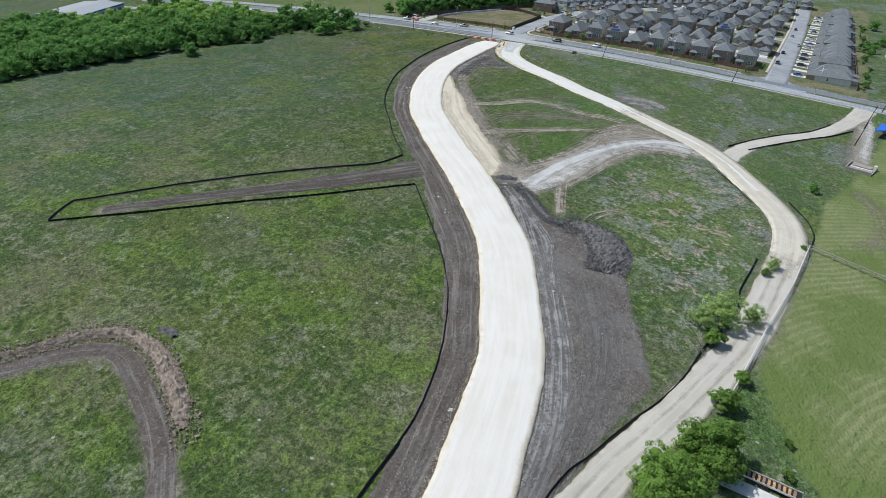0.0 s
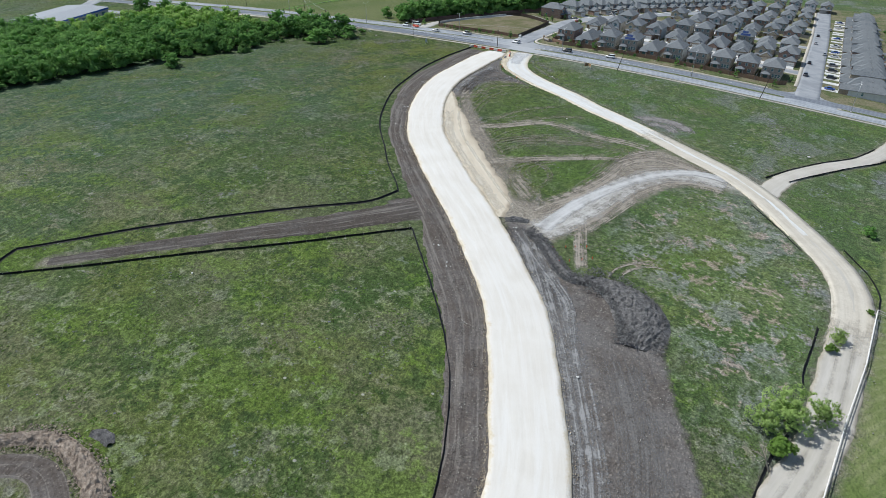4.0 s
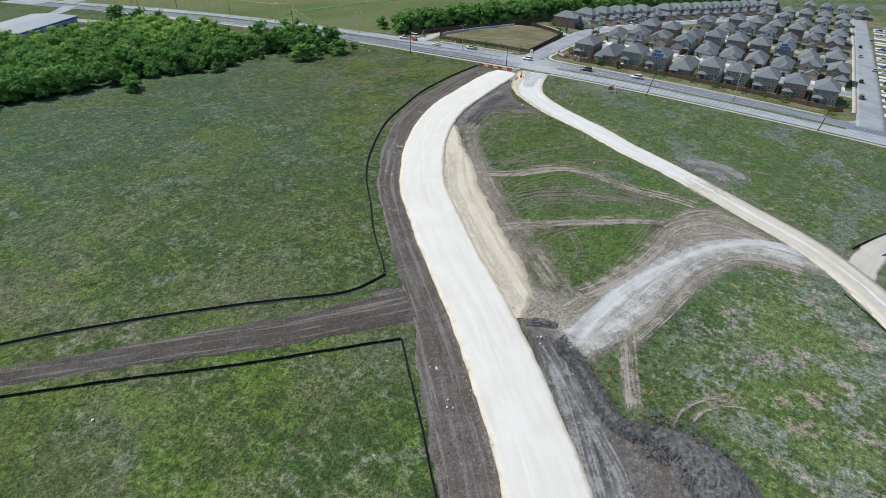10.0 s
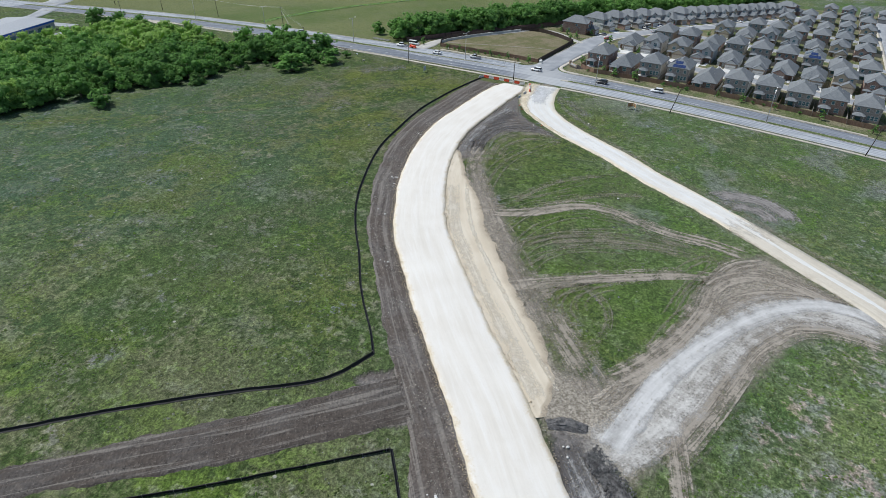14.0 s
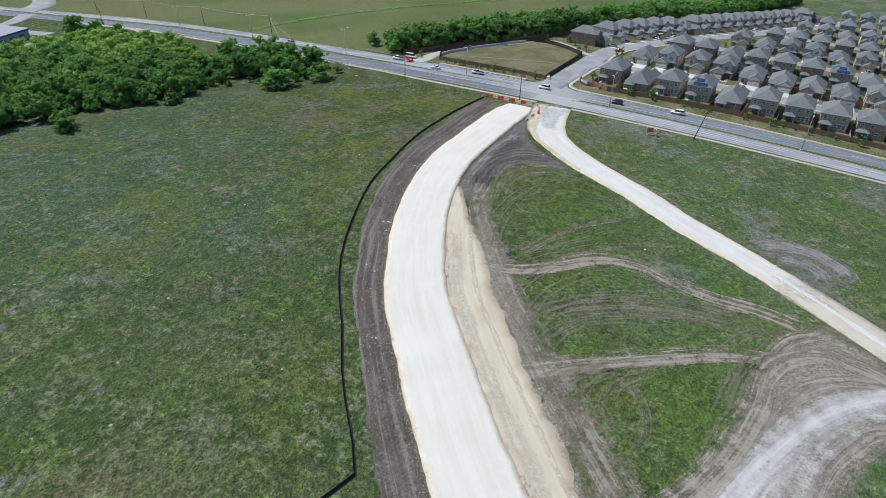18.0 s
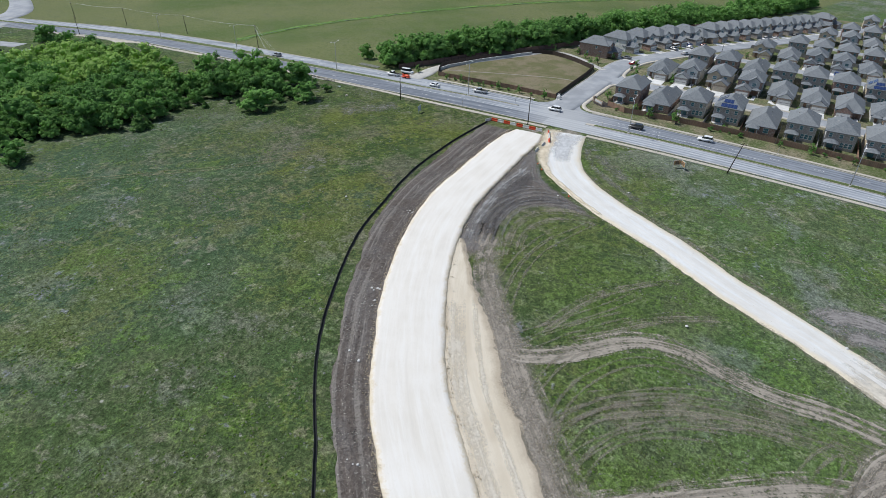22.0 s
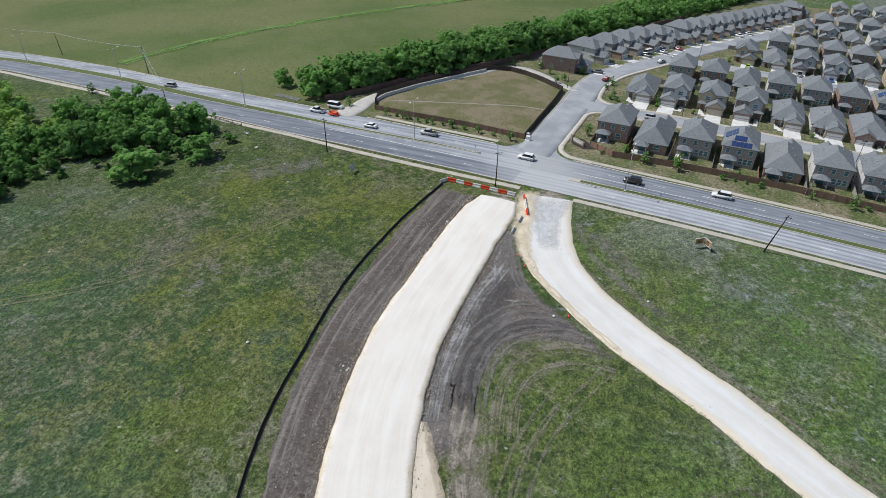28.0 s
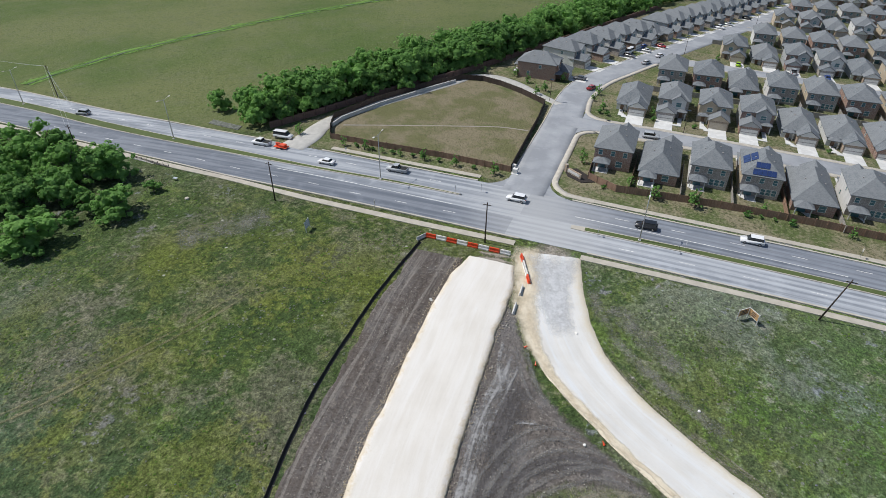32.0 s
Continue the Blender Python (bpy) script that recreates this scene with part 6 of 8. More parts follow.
# the row along the curving street
for k, kind in enumerate("BAGAGAFGAGAEGAAGAFB"):
    if k < 6:
        fx, fy = ((-4.0, 112.5), (0.2, 132), (5.6, 145), (10.4, 156.4), (15.8, 168.8), (21.3, 180.1))[k]
    else:
        fx, fy = 21.3 + 0.392 * 12.45 * (k - 5), 180.1 + 0.92 * 12.45 * (k - 5)
    turn = (-93, -106, -112, -113, -113)[min(k, 4)]
    a, s = radians(turn), HOUSES[kind]
    deep = s["d"] + s["wing"]
    x, y = fx + math.sin(a) * deep, fy - math.cos(a) * deep
    place_house(kind, x, y, turn)
    PARKING.append((*driveway(kind, x, y, turn, 6.2), turn))
# the terrace-like row east of the wide street
for k, kind in enumerate("FCEGBAEFBGCADEGFABEFGAD"):
    y, s = 50 + 11.6 * k, HOUSES[kind]
    x = 156.5 + s["d"] + s["wing"]
    place_house(kind, x, y, 90)
    PARKING.append((*driveway(kind, x, y, 90, 7.0), 90))


# ---- fences ----
def fence(name, line, height, material, label, panel=2.4, thick=0.05, post=0.12, proud=0.12, category="fence", cap=None, postmat=None):
    """A panel fence along a line: every panel and post is a part."""
    f = thing(name, pose(*line[0], float(ground_z(*line[0]))), label, category)
    inv = f.matrix_world.inverted()
    p = []
    for (ax, ay), (bx, by) in zip(line[:-1], line[1:]):
        n = max(1, round(math.hypot(bx - ax, by - ay) / panel))
        p += [(ax + (bx - ax) * i / n, ay + (by - ay) * i / n) for i in range(n)]
    p.append(line[-1])
    for i, (x, y) in enumerate(p):
        z = float(ground_z(x, y))
        bm = boxed((-post / 2, -post / 2, -0.3), (post / 2, post / 2, height + proud))
        o = part("post", bm, postmat or material, f)
        o.matrix_basis = inv @ pose(x, y, z)
        if i + 1 < len(p):
            bx, by = p[i + 1]
            L = math.hypot(bx - x, by - y)
            zb = float(ground_z(bx, by))
            bm = boxed((post / 2, -thick / 2, 0.02), (L - post / 2, thick / 2, height))
            if cap:
                box(bm, (post / 2, -thick, height), (L - post / 2, thick, height + 0.05))
            o = part("panel", bm, material, f)
            o.matrix_basis = inv @ pose(x, y, z - 0.06) @ Matrix.Rotation(math.atan2(by - y, bx - x), 4, "Z") @ Matrix.Rotation(-math.atan2(zb - z, L), 4, "Y")
    return f


fence("estate_fence", [(15.5, 37.5), (23, 33.4), (47, 35.6), (70, 36.4), (100, 36.2), (131, 36.4), (134.5, 40)], 1.85, WOODFENCE, "red-brown board fence with capped posts along the highway verge", panel=2.5, post=0.22)
for k in range(9):
    x = 26.0 + 11.85 * k
    fence("lot_fence", [(x, 35.9), (x, 46), (x, 55)], 1.8, GREYFENCE if k % 3 else WOODFENCE, "weathered board fence between two back gardens", panel=3.0)
for k in range(8):
    x = 36.6 + 12.2 * k
    fence("lot_fence", [(x, 105), (x, 114), (x, 125)], 1.8, GREYFENCE, "weathered board fence between two back gardens", panel=5.0)
fence("garden_fence", [(16, 114), (34, 114), (60, 114.5), (90, 114.5), (136, 114.5)], 1.8, GREYFENCE, "weathered board fence behind the gardens", panel=5.0)
fence("garden_fence", [(45, 199), (80, 199), (110, 199), (136, 199)], 1.8, GREYFENCE, "weathered board fence behind the gardens", panel=6.0)
fence("corner_fence", [(15.8, 62), (15.2, 45), (15.5, 37.5)], 1.8, WOODFENCE, "red-brown board fence beside a corner house", panel=2.4)
fence("basin_fence", [(-57.5, 35.2), (-42, 34.6), (-23, 34.6), (-3.8, 33.4)], 1.7, WOODFENCE, "brown board fence with posts along the basin", panel=2.5, post=0.2)
fence("basin_side_fence", [(-3.8, 33.6), (-4.4, 50), (-5, 68), (-6.2, 83.5)], 1.9, DARKFENCE, "dark board fence on the street side of the basin", panel=2.4)
fence("basin_back_fence", [(-6.2, 83.7), (-16, 91), (-25, 96), (-32, 98.2), (-39, 96.6), (-46, 88.2), (-58, 66), (-64, 48.5), (-61, 41), (-57.8, 35.4)], 1.9, DARKFENCE, "dark board fence bending round the back of the basin", panel=2.4)
fence("estate_wall", [(-78.5, 36), (-70.8, 48.8), (-60.2, 69.6), (-43.4, 98.6), (-37.5, 111), (-30, 129), (-16.5, 165), (-5, 199), (18, 269)], 2.0, STONEWALL, "long reddish brown wall with square pillars beside the trees", panel=4.0, thick=0.2, post=0.45, category="wall", cap=True)

# ---- trees ----
def ball(fine):
    bm = bmesh.new()
    bmesh.ops.create_icosphere(bm, subdivisions=fine, radius=1.0)
    v = np.array([x.co[:] for x in bm.verts])
    f = np.array([[x.index for x in face.verts] for face in bm.faces])
    bm.free()
    return v, f


def crown_mesh(name, seed, radius, height, leaves, size, lobes=9, flat=0.75, cone=False, trunk=1.6, fine=1):
    """Leaves of a crown, gathered in sprays on uneven lobes with gaps between, and the dense inner foliage of each lobe."""
    rng = np.random.RandomState(seed)
    c = []
    for k in range(lobes):
        a, r = rng.uniform(0, 2 * math.pi), radius * rng.uniform(0.12, 0.7) ** 0.75
        top = 0.86 - 0.42 * (r / radius) ** 2
        zz = trunk + (height - trunk) * (rng.uniform(0.14, 0.34) if k % 3 == 0 else rng.uniform(0.2, top))
        c.append((r * math.cos(a), r * math.sin(a), zz, radius * rng.uniform(0.32, 0.5)))
    c.append((0, 0, trunk + (height - trunk) * 0.74, radius * 0.44))
    if cone:
        c = [(0, 0, 0.3 + (height - 0.3) * k / 9, radius * (1 - k / 9.6)) for k in range(10)]
    c = np.array(c)
    sprays = max(leaves // 26, 12)
    own = rng.choice(len(c), sprays, p=c[:, 3] ** 2 / (c[:, 3] ** 2).sum())
    out = rng.normal(size=(sprays, 3))
    out[:, 2] = np.abs(out[:, 2]) * 0.9 - 0.25
    out /= np.linalg.norm(out, axis=1)[:, None]
    squash = np.array([1, 1, flat])
    hub = c[own, :3] + out * c[own, 3:4] * rng.uniform(0.72, 1.06, (sprays, 1)) * squash
    wide = c[own, 3] * rng.uniform(0.2, 0.42, sprays)
    pick = rng.randint(0, sprays, leaves)
    n = rng.normal(size=(leaves, 3)) * 0.8 + out[pick] * 0.7
    n /= np.linalg.norm(n, axis=1)[:, None]
    p = hub[pick] + n * wide[pick, None] * rng.uniform(0.55, 1.15, (leaves, 1)) * np.array([1, 1, 0.8])
    p[:, 2] = np.maximum(p[:, 2], 0.2)
    face = n * 0.7 + out[pick] * 0.55 + np.array([0, 0, 0.5]) + rng.normal(size=(leaves, 3)) * 0.36
    face /= np.linalg.norm(face, axis=1)[:, None]
    side = np.cross(face, rng.normal(size=(leaves, 3)))
    side /= np.linalg.norm(side, axis=1)[:, None]
    up = np.cross(face, side)
    s = size * rng.uniform(0.6, 1.35, (leaves, 1))
    verts = np.stack([p - side * s * 0.55 - up * s * 0.3, p + side * s * 0.55 - up * s * 0.3, p + up * s * 0.75 + face * s * 0.12], 1).reshape(-1, 3)
    faces = np.arange(leaves * 3).reshape(-1, 3)
    iv, jf = ball(fine)
    core_v, core_f = [], []
    for k, (a, b, d, r) in enumerate(c):
        q = iv * (r * (0.64 + rng.uniform(-0.16, 0.16, (len(iv), 1)))) * squash + (a, b, d)
        q[:, 2] = np.maximum(q[:, 2], 0.2)
        core_v.append(q), core_f.append(jf + k * len(iv))
    return verts, faces, np.concatenate(core_v), np.concatenate(core_f)


def mesh_of(name, verts, faces, material):
    me = bpy.data.meshes.new(name)
    me.from_pydata(verts.tolist(), [], faces.tolist())
    me.materials.append(material)
    me.update()
    return me


def trunk_mesh(seed, radius, height, base):
    rng = random.Random(seed)
    bm = bmesh.new()
    lean = Vector((rng.uniform(-0.4, 0.4), rng.uniform(-0.4, 0.4), height * 0.5))
    rod(bm, (0, 0, -0.4), lean, base, base * 0.55, 7)
    for k in range(6):
        a = k * 1.05 + rng.uniform(-0.4, 0.4)
        s = lean * rng.uniform(0.55, 1.0)
        e = Vector((math.cos(a) * radius * 0.6, math.sin(a) * radius * 0.6, height * rng.uniform(0.55, 0.85)))
        rod(bm, s, e, base * 0.42, base * 0.12, 5)
    me = bpy.data.meshes.new("trunk")
    bm.to_mesh(me)
    bm.free()
    me.materials.append(BARK)
    return me


TREEKINDS = {}
for key, args in {
    "elm1": (3, 4.2, 8.8, 3300, 0.46, 12, 0.9, LEAVES[0]), "elm2": (4, 3.7, 7.7, 2800, 0.45, 10, 0.95, LEAVES[0]), "oak1": (5, 4.6, 8.4, 3600, 0.46, 14, 0.85, LEAVES[2]), "oak2": (6, 3.4, 6.6, 2300, 0.44, 9, 0.9, LEAVES[2]),
    "willow1": (7, 4.4, 8.2, 2300, 0.52, 13, 0.9, LEAVES[1]), "willow2": (8, 3.2, 6.8, 1700, 0.5, 9, 1.0, LEAVES[1]), "shrub": (9, 1.8, 2.6, 1000, 0.34, 7, 0.8, LEAVES[2]), "cedar": (10, 1.7, 4.4, 1300, 0.36, 9, 1.0, LEAVES[3]),
    "sapling": (11, 1.3, 3.8, 900, 0.21, 8, 1.0, LEAVES[0]), "neartree": (12, 5.4, 9.5, 16000, 0.3, 22, 0.8, LEAVES[4]), "nearwillow": (13, 4.2, 8.0, 4600, 0.27, 13, 0.8, LEAVES[5]), "nearshrub": (14, 2.2, 3.2, 3400, 0.24, 9, 0.8, LEAVES[4])}.items():
    seed, r, hgt, count, size, lobes, flat, mat = args
    airy = key in ("sapling", "nearwillow")
    v, f, cv, cf = crown_mesh("crown", seed, r, hgt, count, size, lobes, flat, key == "cedar", 0.2 if key in ("shrub", "cedar", "nearshrub") else hgt * 0.04)
    far = (v, f, cv, cf)
    whole = (v, f) if airy else (np.concatenate([v, cv]), np.concatenate([f, cf + len(v)]))
    TREEKINDS[key] = (mesh_of("crown", *whole, mat), trunk_mesh(seed, r, hgt * 0.8, 0.09 + hgt * 0.022), far, mat)
TREELABELS = {"elm": "leafy green elm with a rounded uneven crown", "oak": "dark green live oak with a broad crown", "willow": "light yellow-green tree with an airy crown", "shrub": "low rounded dark green shrub",
              "cedar": "small conical green cedar", "sapling": "young slender street tree with thin crown", "neartree": "large dense green tree beside the gravel road", "nearwillow": "half-bare light green tree leaning over the gravel road", "nearshrub": "bushy green shrub on rough grass"}


def tree(key, x, y, scale=1.0, turn=0.0, group="", label="", wide=1.0):
    crown, trunk = TREEKINDS[key][:2]
    name = "shrub" if "shrub" in key else "tree"
    t = thing(name, pose(x, y, float(ground_z(x, y)) - 0.05, 0, 0, turn) @ Matrix.Diagonal((scale * wide, scale * wide, scale, 1)), label or TREELABELS.get(key, TREELABELS.get(key.rstrip("12"), "green tree")), name, group)
    for n, me in (("trunk", trunk), ("crown", crown)):
        new(n, me).parent = t
    return t


rng = random.Random(11)
GROVES = ((-205, -24, 26), (-238, -40, 22), (-172, -26, 13), (-160, -72, 8), (-255, -72, 16), (-180, -48, 9), (-146, -28, 6), (-215, -80, 9), (-160, -118, 5))


def pale_grove(a, b):
    """Where the lighter trees stand in the wood."""
    return any(math.hypot(a - x, b - y) < r * (1 + 0.5 * noise.noise(Vector((a * 0.1, b * 0.1, x)))) for x, y, r in GROVES)


WOOD = [(-112, -5), (-104, -11), (-97.5, -18.5), (-105, -25), (-113, -29), (-119, -34), (-119, -47), (-117, -62), (-129, -79), (-142, -96), (-146, -112), (-154, -132), (-160, -150), (-167, -170), (-172, -190), (-295, -190), (-290, -104), (-268, -88), (-262, -55), (-253, -30), (-240, -10), (-226, -8), (-205, -4), (-193, -7), (-179, -10), (-156, -21), (-147, -18), (-143, -8), (-136, -1), (-126, 4), (-115, -1)]
wx, wy = np.meshgrid(np.arange(-345, -74, 5.8), np.arange(-190, 16, 5.8), indexing="ij")
wx, wy = wx.ravel() + np.random.RandomState(3).uniform(-2.2, 2.2, wx.size), wy.ravel() + np.random.RandomState(4).uniform(-2.2, 2.2, wy.size)
deep = region_distance(wx, wy, WOOD)
spots = [(a, b, c) for a, b, c in zip(wx, wy, deep) if c < -0.3]
spots.sort(key=lambda s: math.hypot(s[0] + 95, (s[1] + 25) * 0.8))
near_spots, far_spots = spots[:136], spots[136:]
for a, b, c in near_spots:
    light = pale_grove(a, b) and c < -3
    key = rng.choice(("willow1", "willow2", "willow1", "elm2") if light else ("elm1", "elm2", "oak1", "oak2", "elm1"))
    tree(key, a, b, rng.choice((0.7, 0.85, 1.0, 1.15, 1.4)) * rng.uniform(0.9, 1.1) * (0.88 if c > -4 else 1.0), rng.uniform(0, 360), "trees of the creek wood")


def far_wood(name, places, keys, label, seed, keep=0.2, leaf=0):
    """Many distant trees, joined: nobody could count them."""
    r = np.random.RandomState(seed)
    vs, fs, n = [], [], 0
    for a, b in places:
        v, f, cv, cf = TREEKINDS[keys[r.randint(len(keys))]][2]
        f2 = np.concatenate([f[r.uniform(size=len(f)) < keep], cf + len(v)])
        v = np.concatenate([v, cv])
        used, inv = np.unique(f2, return_inverse=True)
        t = r.uniform(0, 6.28)
        s = r.choice((0.75, 0.9, 1.05, 1.3, 1.5)) * r.uniform(0.9, 1.1)
        q = v[used] * s
        x = q[:, 0] * math.cos(t) - q[:, 1] * math.sin(t) + a
        y = q[:, 0] * math.sin(t) + q[:, 1] * math.cos(t) + b
        vs.append(np.stack([x, y, q[:, 2] + float(ground_z(a, b))], 1))
        fs.append(inv.reshape(-1, 3) + n)
        n += len(used)
    me = mesh_of(name, np.concatenate(vs), np.concatenate(fs), LEAVES[leaf])
    return tagged(new(name, me), label, "woodland", kind="stuff")


light_wood = [(a, b) for a, b, c in far_spots if pale_grove(a, b)]
far_wood("creek_wood", [(a, b) for a, b, c in far_spots if (a, b) not in set(light_wood)], ("elm1", "elm2", "oak1"), "dense green wood along the creek", 5, keep=0.24)
far_wood("willow_wood", light_wood, ("willow1", "willow2"), "lighter yellow-green trees within the creek wood", 7, keep=0.3, leaf=1)
tree("elm1", -247, -14, 1.6, 40, label="tall spreading elm beside the car park")
tree("willow1", -226, -15, 1.3, 70), tree("willow1", -212, -12, 1.2, 10), tree("oak1", -290, -4, 1.3, 10), tree("oak2", -297, -2, 1.3, 80)
# single trees in front of the wood
for key, x, y, s, wide in (("elm2", -91.4, -34.8, 1.1, 1.45), ("shrub", -87.5, -37, 1.2, 1.2), ("elm2", -126.5, -102.5, 0.9, 1.2), ("oak2", -122.5, -105, 0.85, 1.1), ("cedar", -114.6, -67.2, 1.5, 1.25), ("shrub", -121, -71.5, 1.5, 1.2), ("cedar", -128, -78, 1.1, 1.2), ("shrub", -131, -80, 1.1, 1.1),
                           ("elm2", -118.7, -40, 0.7, 0.8), ("cedar", -112, -42, 0.7, 1.0), ("cedar", -103, -34, 0.6, 1.0), ("oak1", -101.2, -4.2, 1.2, 1.2), ("elm1", -131, 3, 1.25, 1.0), ("elm1", -110.5, -8, 1.05, 1.1), ("elm2", -83.2, -17.6, 0.95, 1.4), ("shrub", -92.4, -18.4, 1.7, 1.2), ("shrub", -91.6, -24.2, 1.2, 1.1), ("shrub", -88.6, -19.5, 1.0, 1.2), ("elm2", -98.5, -17, 0.9, 1.1), ("elm2", -96.5, -27, 0.7, 1.2),
                           ("shrub", -108.4, -33.9, 1.0, 0.8), ("shrub", -84, -6.2, 1.2, 1.1), ("sapling", -171, 13, 1.3, 1.2), ("sapling", -157, 6, 1.0, 1.2), ("shrub", -140, -92, 0.9, 1.2), ("shrub", -158, -150, 1.0, 1.0)):
    tree(key, x, y, s, rng.uniform(0, 360), wide=wide)
# the hedge of trees beyond the wall
line = spline(HEDGE, 6.2)
tan = np.gradient(line, axis=0)
tan /= np.linalg.norm(tan, axis=1)[:, None]
beyond = []
for i, (p, t) in enumerate(zip(line, tan)):
    for row in range(4):
        off = 4.6 + row * 4.6 + rng.uniform(-1.3, 1.3)
        if p[1] < 60 and row == 3:
            continue
        x, y = p[0] - t[1] * off, p[1] + t[0] * off
        if p[1] < 150 and row < 3:
            tree(rng.choice(("elm1", "elm2", "oak1", "elm2", "elm1")), x, y, rng.uniform(1.15, 1.6), rng.uniform(0, 360), "trees beyond the estate wall")
        else:
            beyond.append((x, y))
far_wood("hedge_wood", beyond, ("elm1", "elm2", "oak1"), "dense green belt of trees beyond the estate wall", 6, keep=0.3)
tree("elm2", -102.5, 43.8, 0.95, 20, label="lone leafy tree at the field's edge")
# saplings and shrubs along fences and in front gardens
for i, (x, y, s) in enumerate(((-52, 32.2, 0.8), (-45, 31.7, 0.9), (-39.5, 31.6, 0.5), (-34, 31.5, 0.6), (-27, 31.6, 0.9), (-18, 31.5, 0.9), (-7.2, 30.8, 1.0), (12.5, 46, 0.95), (11.5, 52, 0.5), (32, 33, 1.1), (26, 37.5, 0.8), (41.5, 33.2, 1.35), (57, 38, 0.7), (75, 34.5, 0.7),
                               (84, 34, 1.0), (112, 34, 1.1), (129.5, 31, 1.0), (136, 48, 0.9), (8.5, 101, 1.0), (8.0, 94.5, 0.7), (-9, 97, 1.0), (-11, 92.5, 0.9), (-17, 103, 0.9), (-23, 108, 0.9), (-34, 106, 0.8), (47, 166, 0.9), (-67.5, 34.5, 1.0), (-5, 109.5, 0.9), (12, 88, 0.9), (27, 89.5, 0.8), (96, 33.5, 0.7))):
    tree("sapling", x, y, s * 1.15, i * 47, "young trees of the estate")
for i, (x, y, s) in enumerate(((-48, 32.5, 0.5), (-42.5, 32, 0.45), (-36.5, 32, 0.5), (-30.5, 32, 0.5), (-23, 32, 0.5), (-13, 31.6, 0.45), (16, 40, 0.4), (20, 34, 0.4), (53, 34.2, 0.6), (62.5, 34.2, 0.62), (56, 34.6, 0.35), (59, 34.6, 0.35), (88, 34.8, 0.5), (92, 34.8, 0.45), (105, 34.6, 0.5), (11.5, 84, 0.6), (14, 83.2, 0.6), (28, 85, 0.6), (40, 84.6, 0.5), (77, 84.5, 0.5))):
    tree("shrub", x, y, s, i * 31, "shrubs along the fences")
# trees beside the gravel road
for key, x, y, s, lab in (("neartree", 154.9, -242.7, 0.95, ""), ("neartree", 158.8, -232.9, 0.9, ""), ("nearwillow", 154.8, -194.5, 1.0, ""), ("nearwillow", 151.5, -198, 0.7, ""), ("nearwillow", 160.6, -191, 0.62, ""), ("nearshrub", 159.6, -219.5, 1.25, ""), ("nearshrub", 154.5, -203, 1.1, ""), ("nearshrub", 161.2, -211, 0.8, ""),
                          ("nearshrub", 170.5, -229, 0.5, ""), ("nearshrub", 172, -234, 0.45, ""), ("nearshrub", 170, -222, 0.45, ""), ("nearwillow", 161.5, -166, 0.45, ""), ("nearshrub", 160.5, -170, 0.6, ""), ("elm2", 167.6, -111, 0.42, "small tree, dark green below and bare above"), ("nearshrub", 167.5, -151, 0.4, "")):
    tree(key, x, y, s, rng.uniform(0, 360), label=lab)

dead = thing("dead_tree", pose(153.8, -207.2, float(ground_z(153.8, -207.2)) - 0.1, 0, 0, 30), "bare dead tree leaning beside the gravel road", "tree")
bm = bmesh.new()
rod(bm, (0, 0, -0.2), (-1.0, 0.9, 2.6), 0.16, 0.1, 6)
part("trunk", bm, DRYWOOD, dead)
for k in range(9):
    bm = bmesh.new()
    a = 2.4 + 0.35 * (k - 4)
    tip = Vector((-1.0 + math.cos(a) * (1.6 + 0.2 * (k % 3)), 0.9 + math.sin(a) * 1.9, 2.6 + 0.5 * (k % 4)))
    rod(bm, (-0.9 + 0.02 * k, 0.8, 2.3), tip, 0.06, 0.025, 5)
    rod(bm, Vector((-0.9, 0.8, 2.3)).lerp(tip, 0.6), tip + Vector((0.5, 0.3 - 0.1 * k, 0.4)), 0.03, 0.012, 4)
    part("branch", bm, DRYWOOD, dead)

# ---- tufts of taller grass and weeds ----
def tufts(name, count, xr, yr, material, seed, size, label, keep):
    """Small tents of leaves scattered over the pasture, too many to count."""
    r = np.random.RandomState(seed)
    x, y = r.uniform(*xr, count), r.uniform(*yr, count)
    n = np.array([noise.noise(Vector((a * 0.06, b * 0.06, seed))) + 0.6 * noise.noise(Vector((a * 0.3, b * 0.3, seed))) for a, b in zip(x, y)])
    ok = (n + r.uniform(-0.3, 0.3, count) > keep) & clear_of_earth(x, y)
    x, y = x[ok], y[ok]
    k = len(x)
    s = size * r.uniform(0.5, 1.5, k) ** 1.3
    a = r.uniform(0, 6.28, k)
    z = ground_z(x, y) - 0.1
    verts = np.empty((k, 5, 3))
    for i in range(4):
        t = a + i * math.pi / 2 + r.uniform(-0.4, 0.4, k)
        d = s * r.uniform(0.35, 0.8, k)
        verts[:, i] = np.stack([x + d * np.cos(t), y + d * np.sin(t), z + r.uniform(0, 0.06, k)], 1)
    verts[:, 4] = np.stack([x + r.uniform(-0.2, 0.2, k) * s, y + r.uniform(-0.2, 0.2, k) * s, z + 0.1 + s * r.uniform(0.08, 0.24, k)], 1)
    base = np.arange(k)[:, None] * 5
    faces = np.concatenate([base + [0, 1, 4], base + [1, 2, 4], base + [2, 3, 4], base + [3, 0, 4]], 1).reshape(-1, 3)
    return tagged(new(name, mesh_of(name, verts.reshape(-1, 3), faces, material)), label, "grass", kind="stuff")


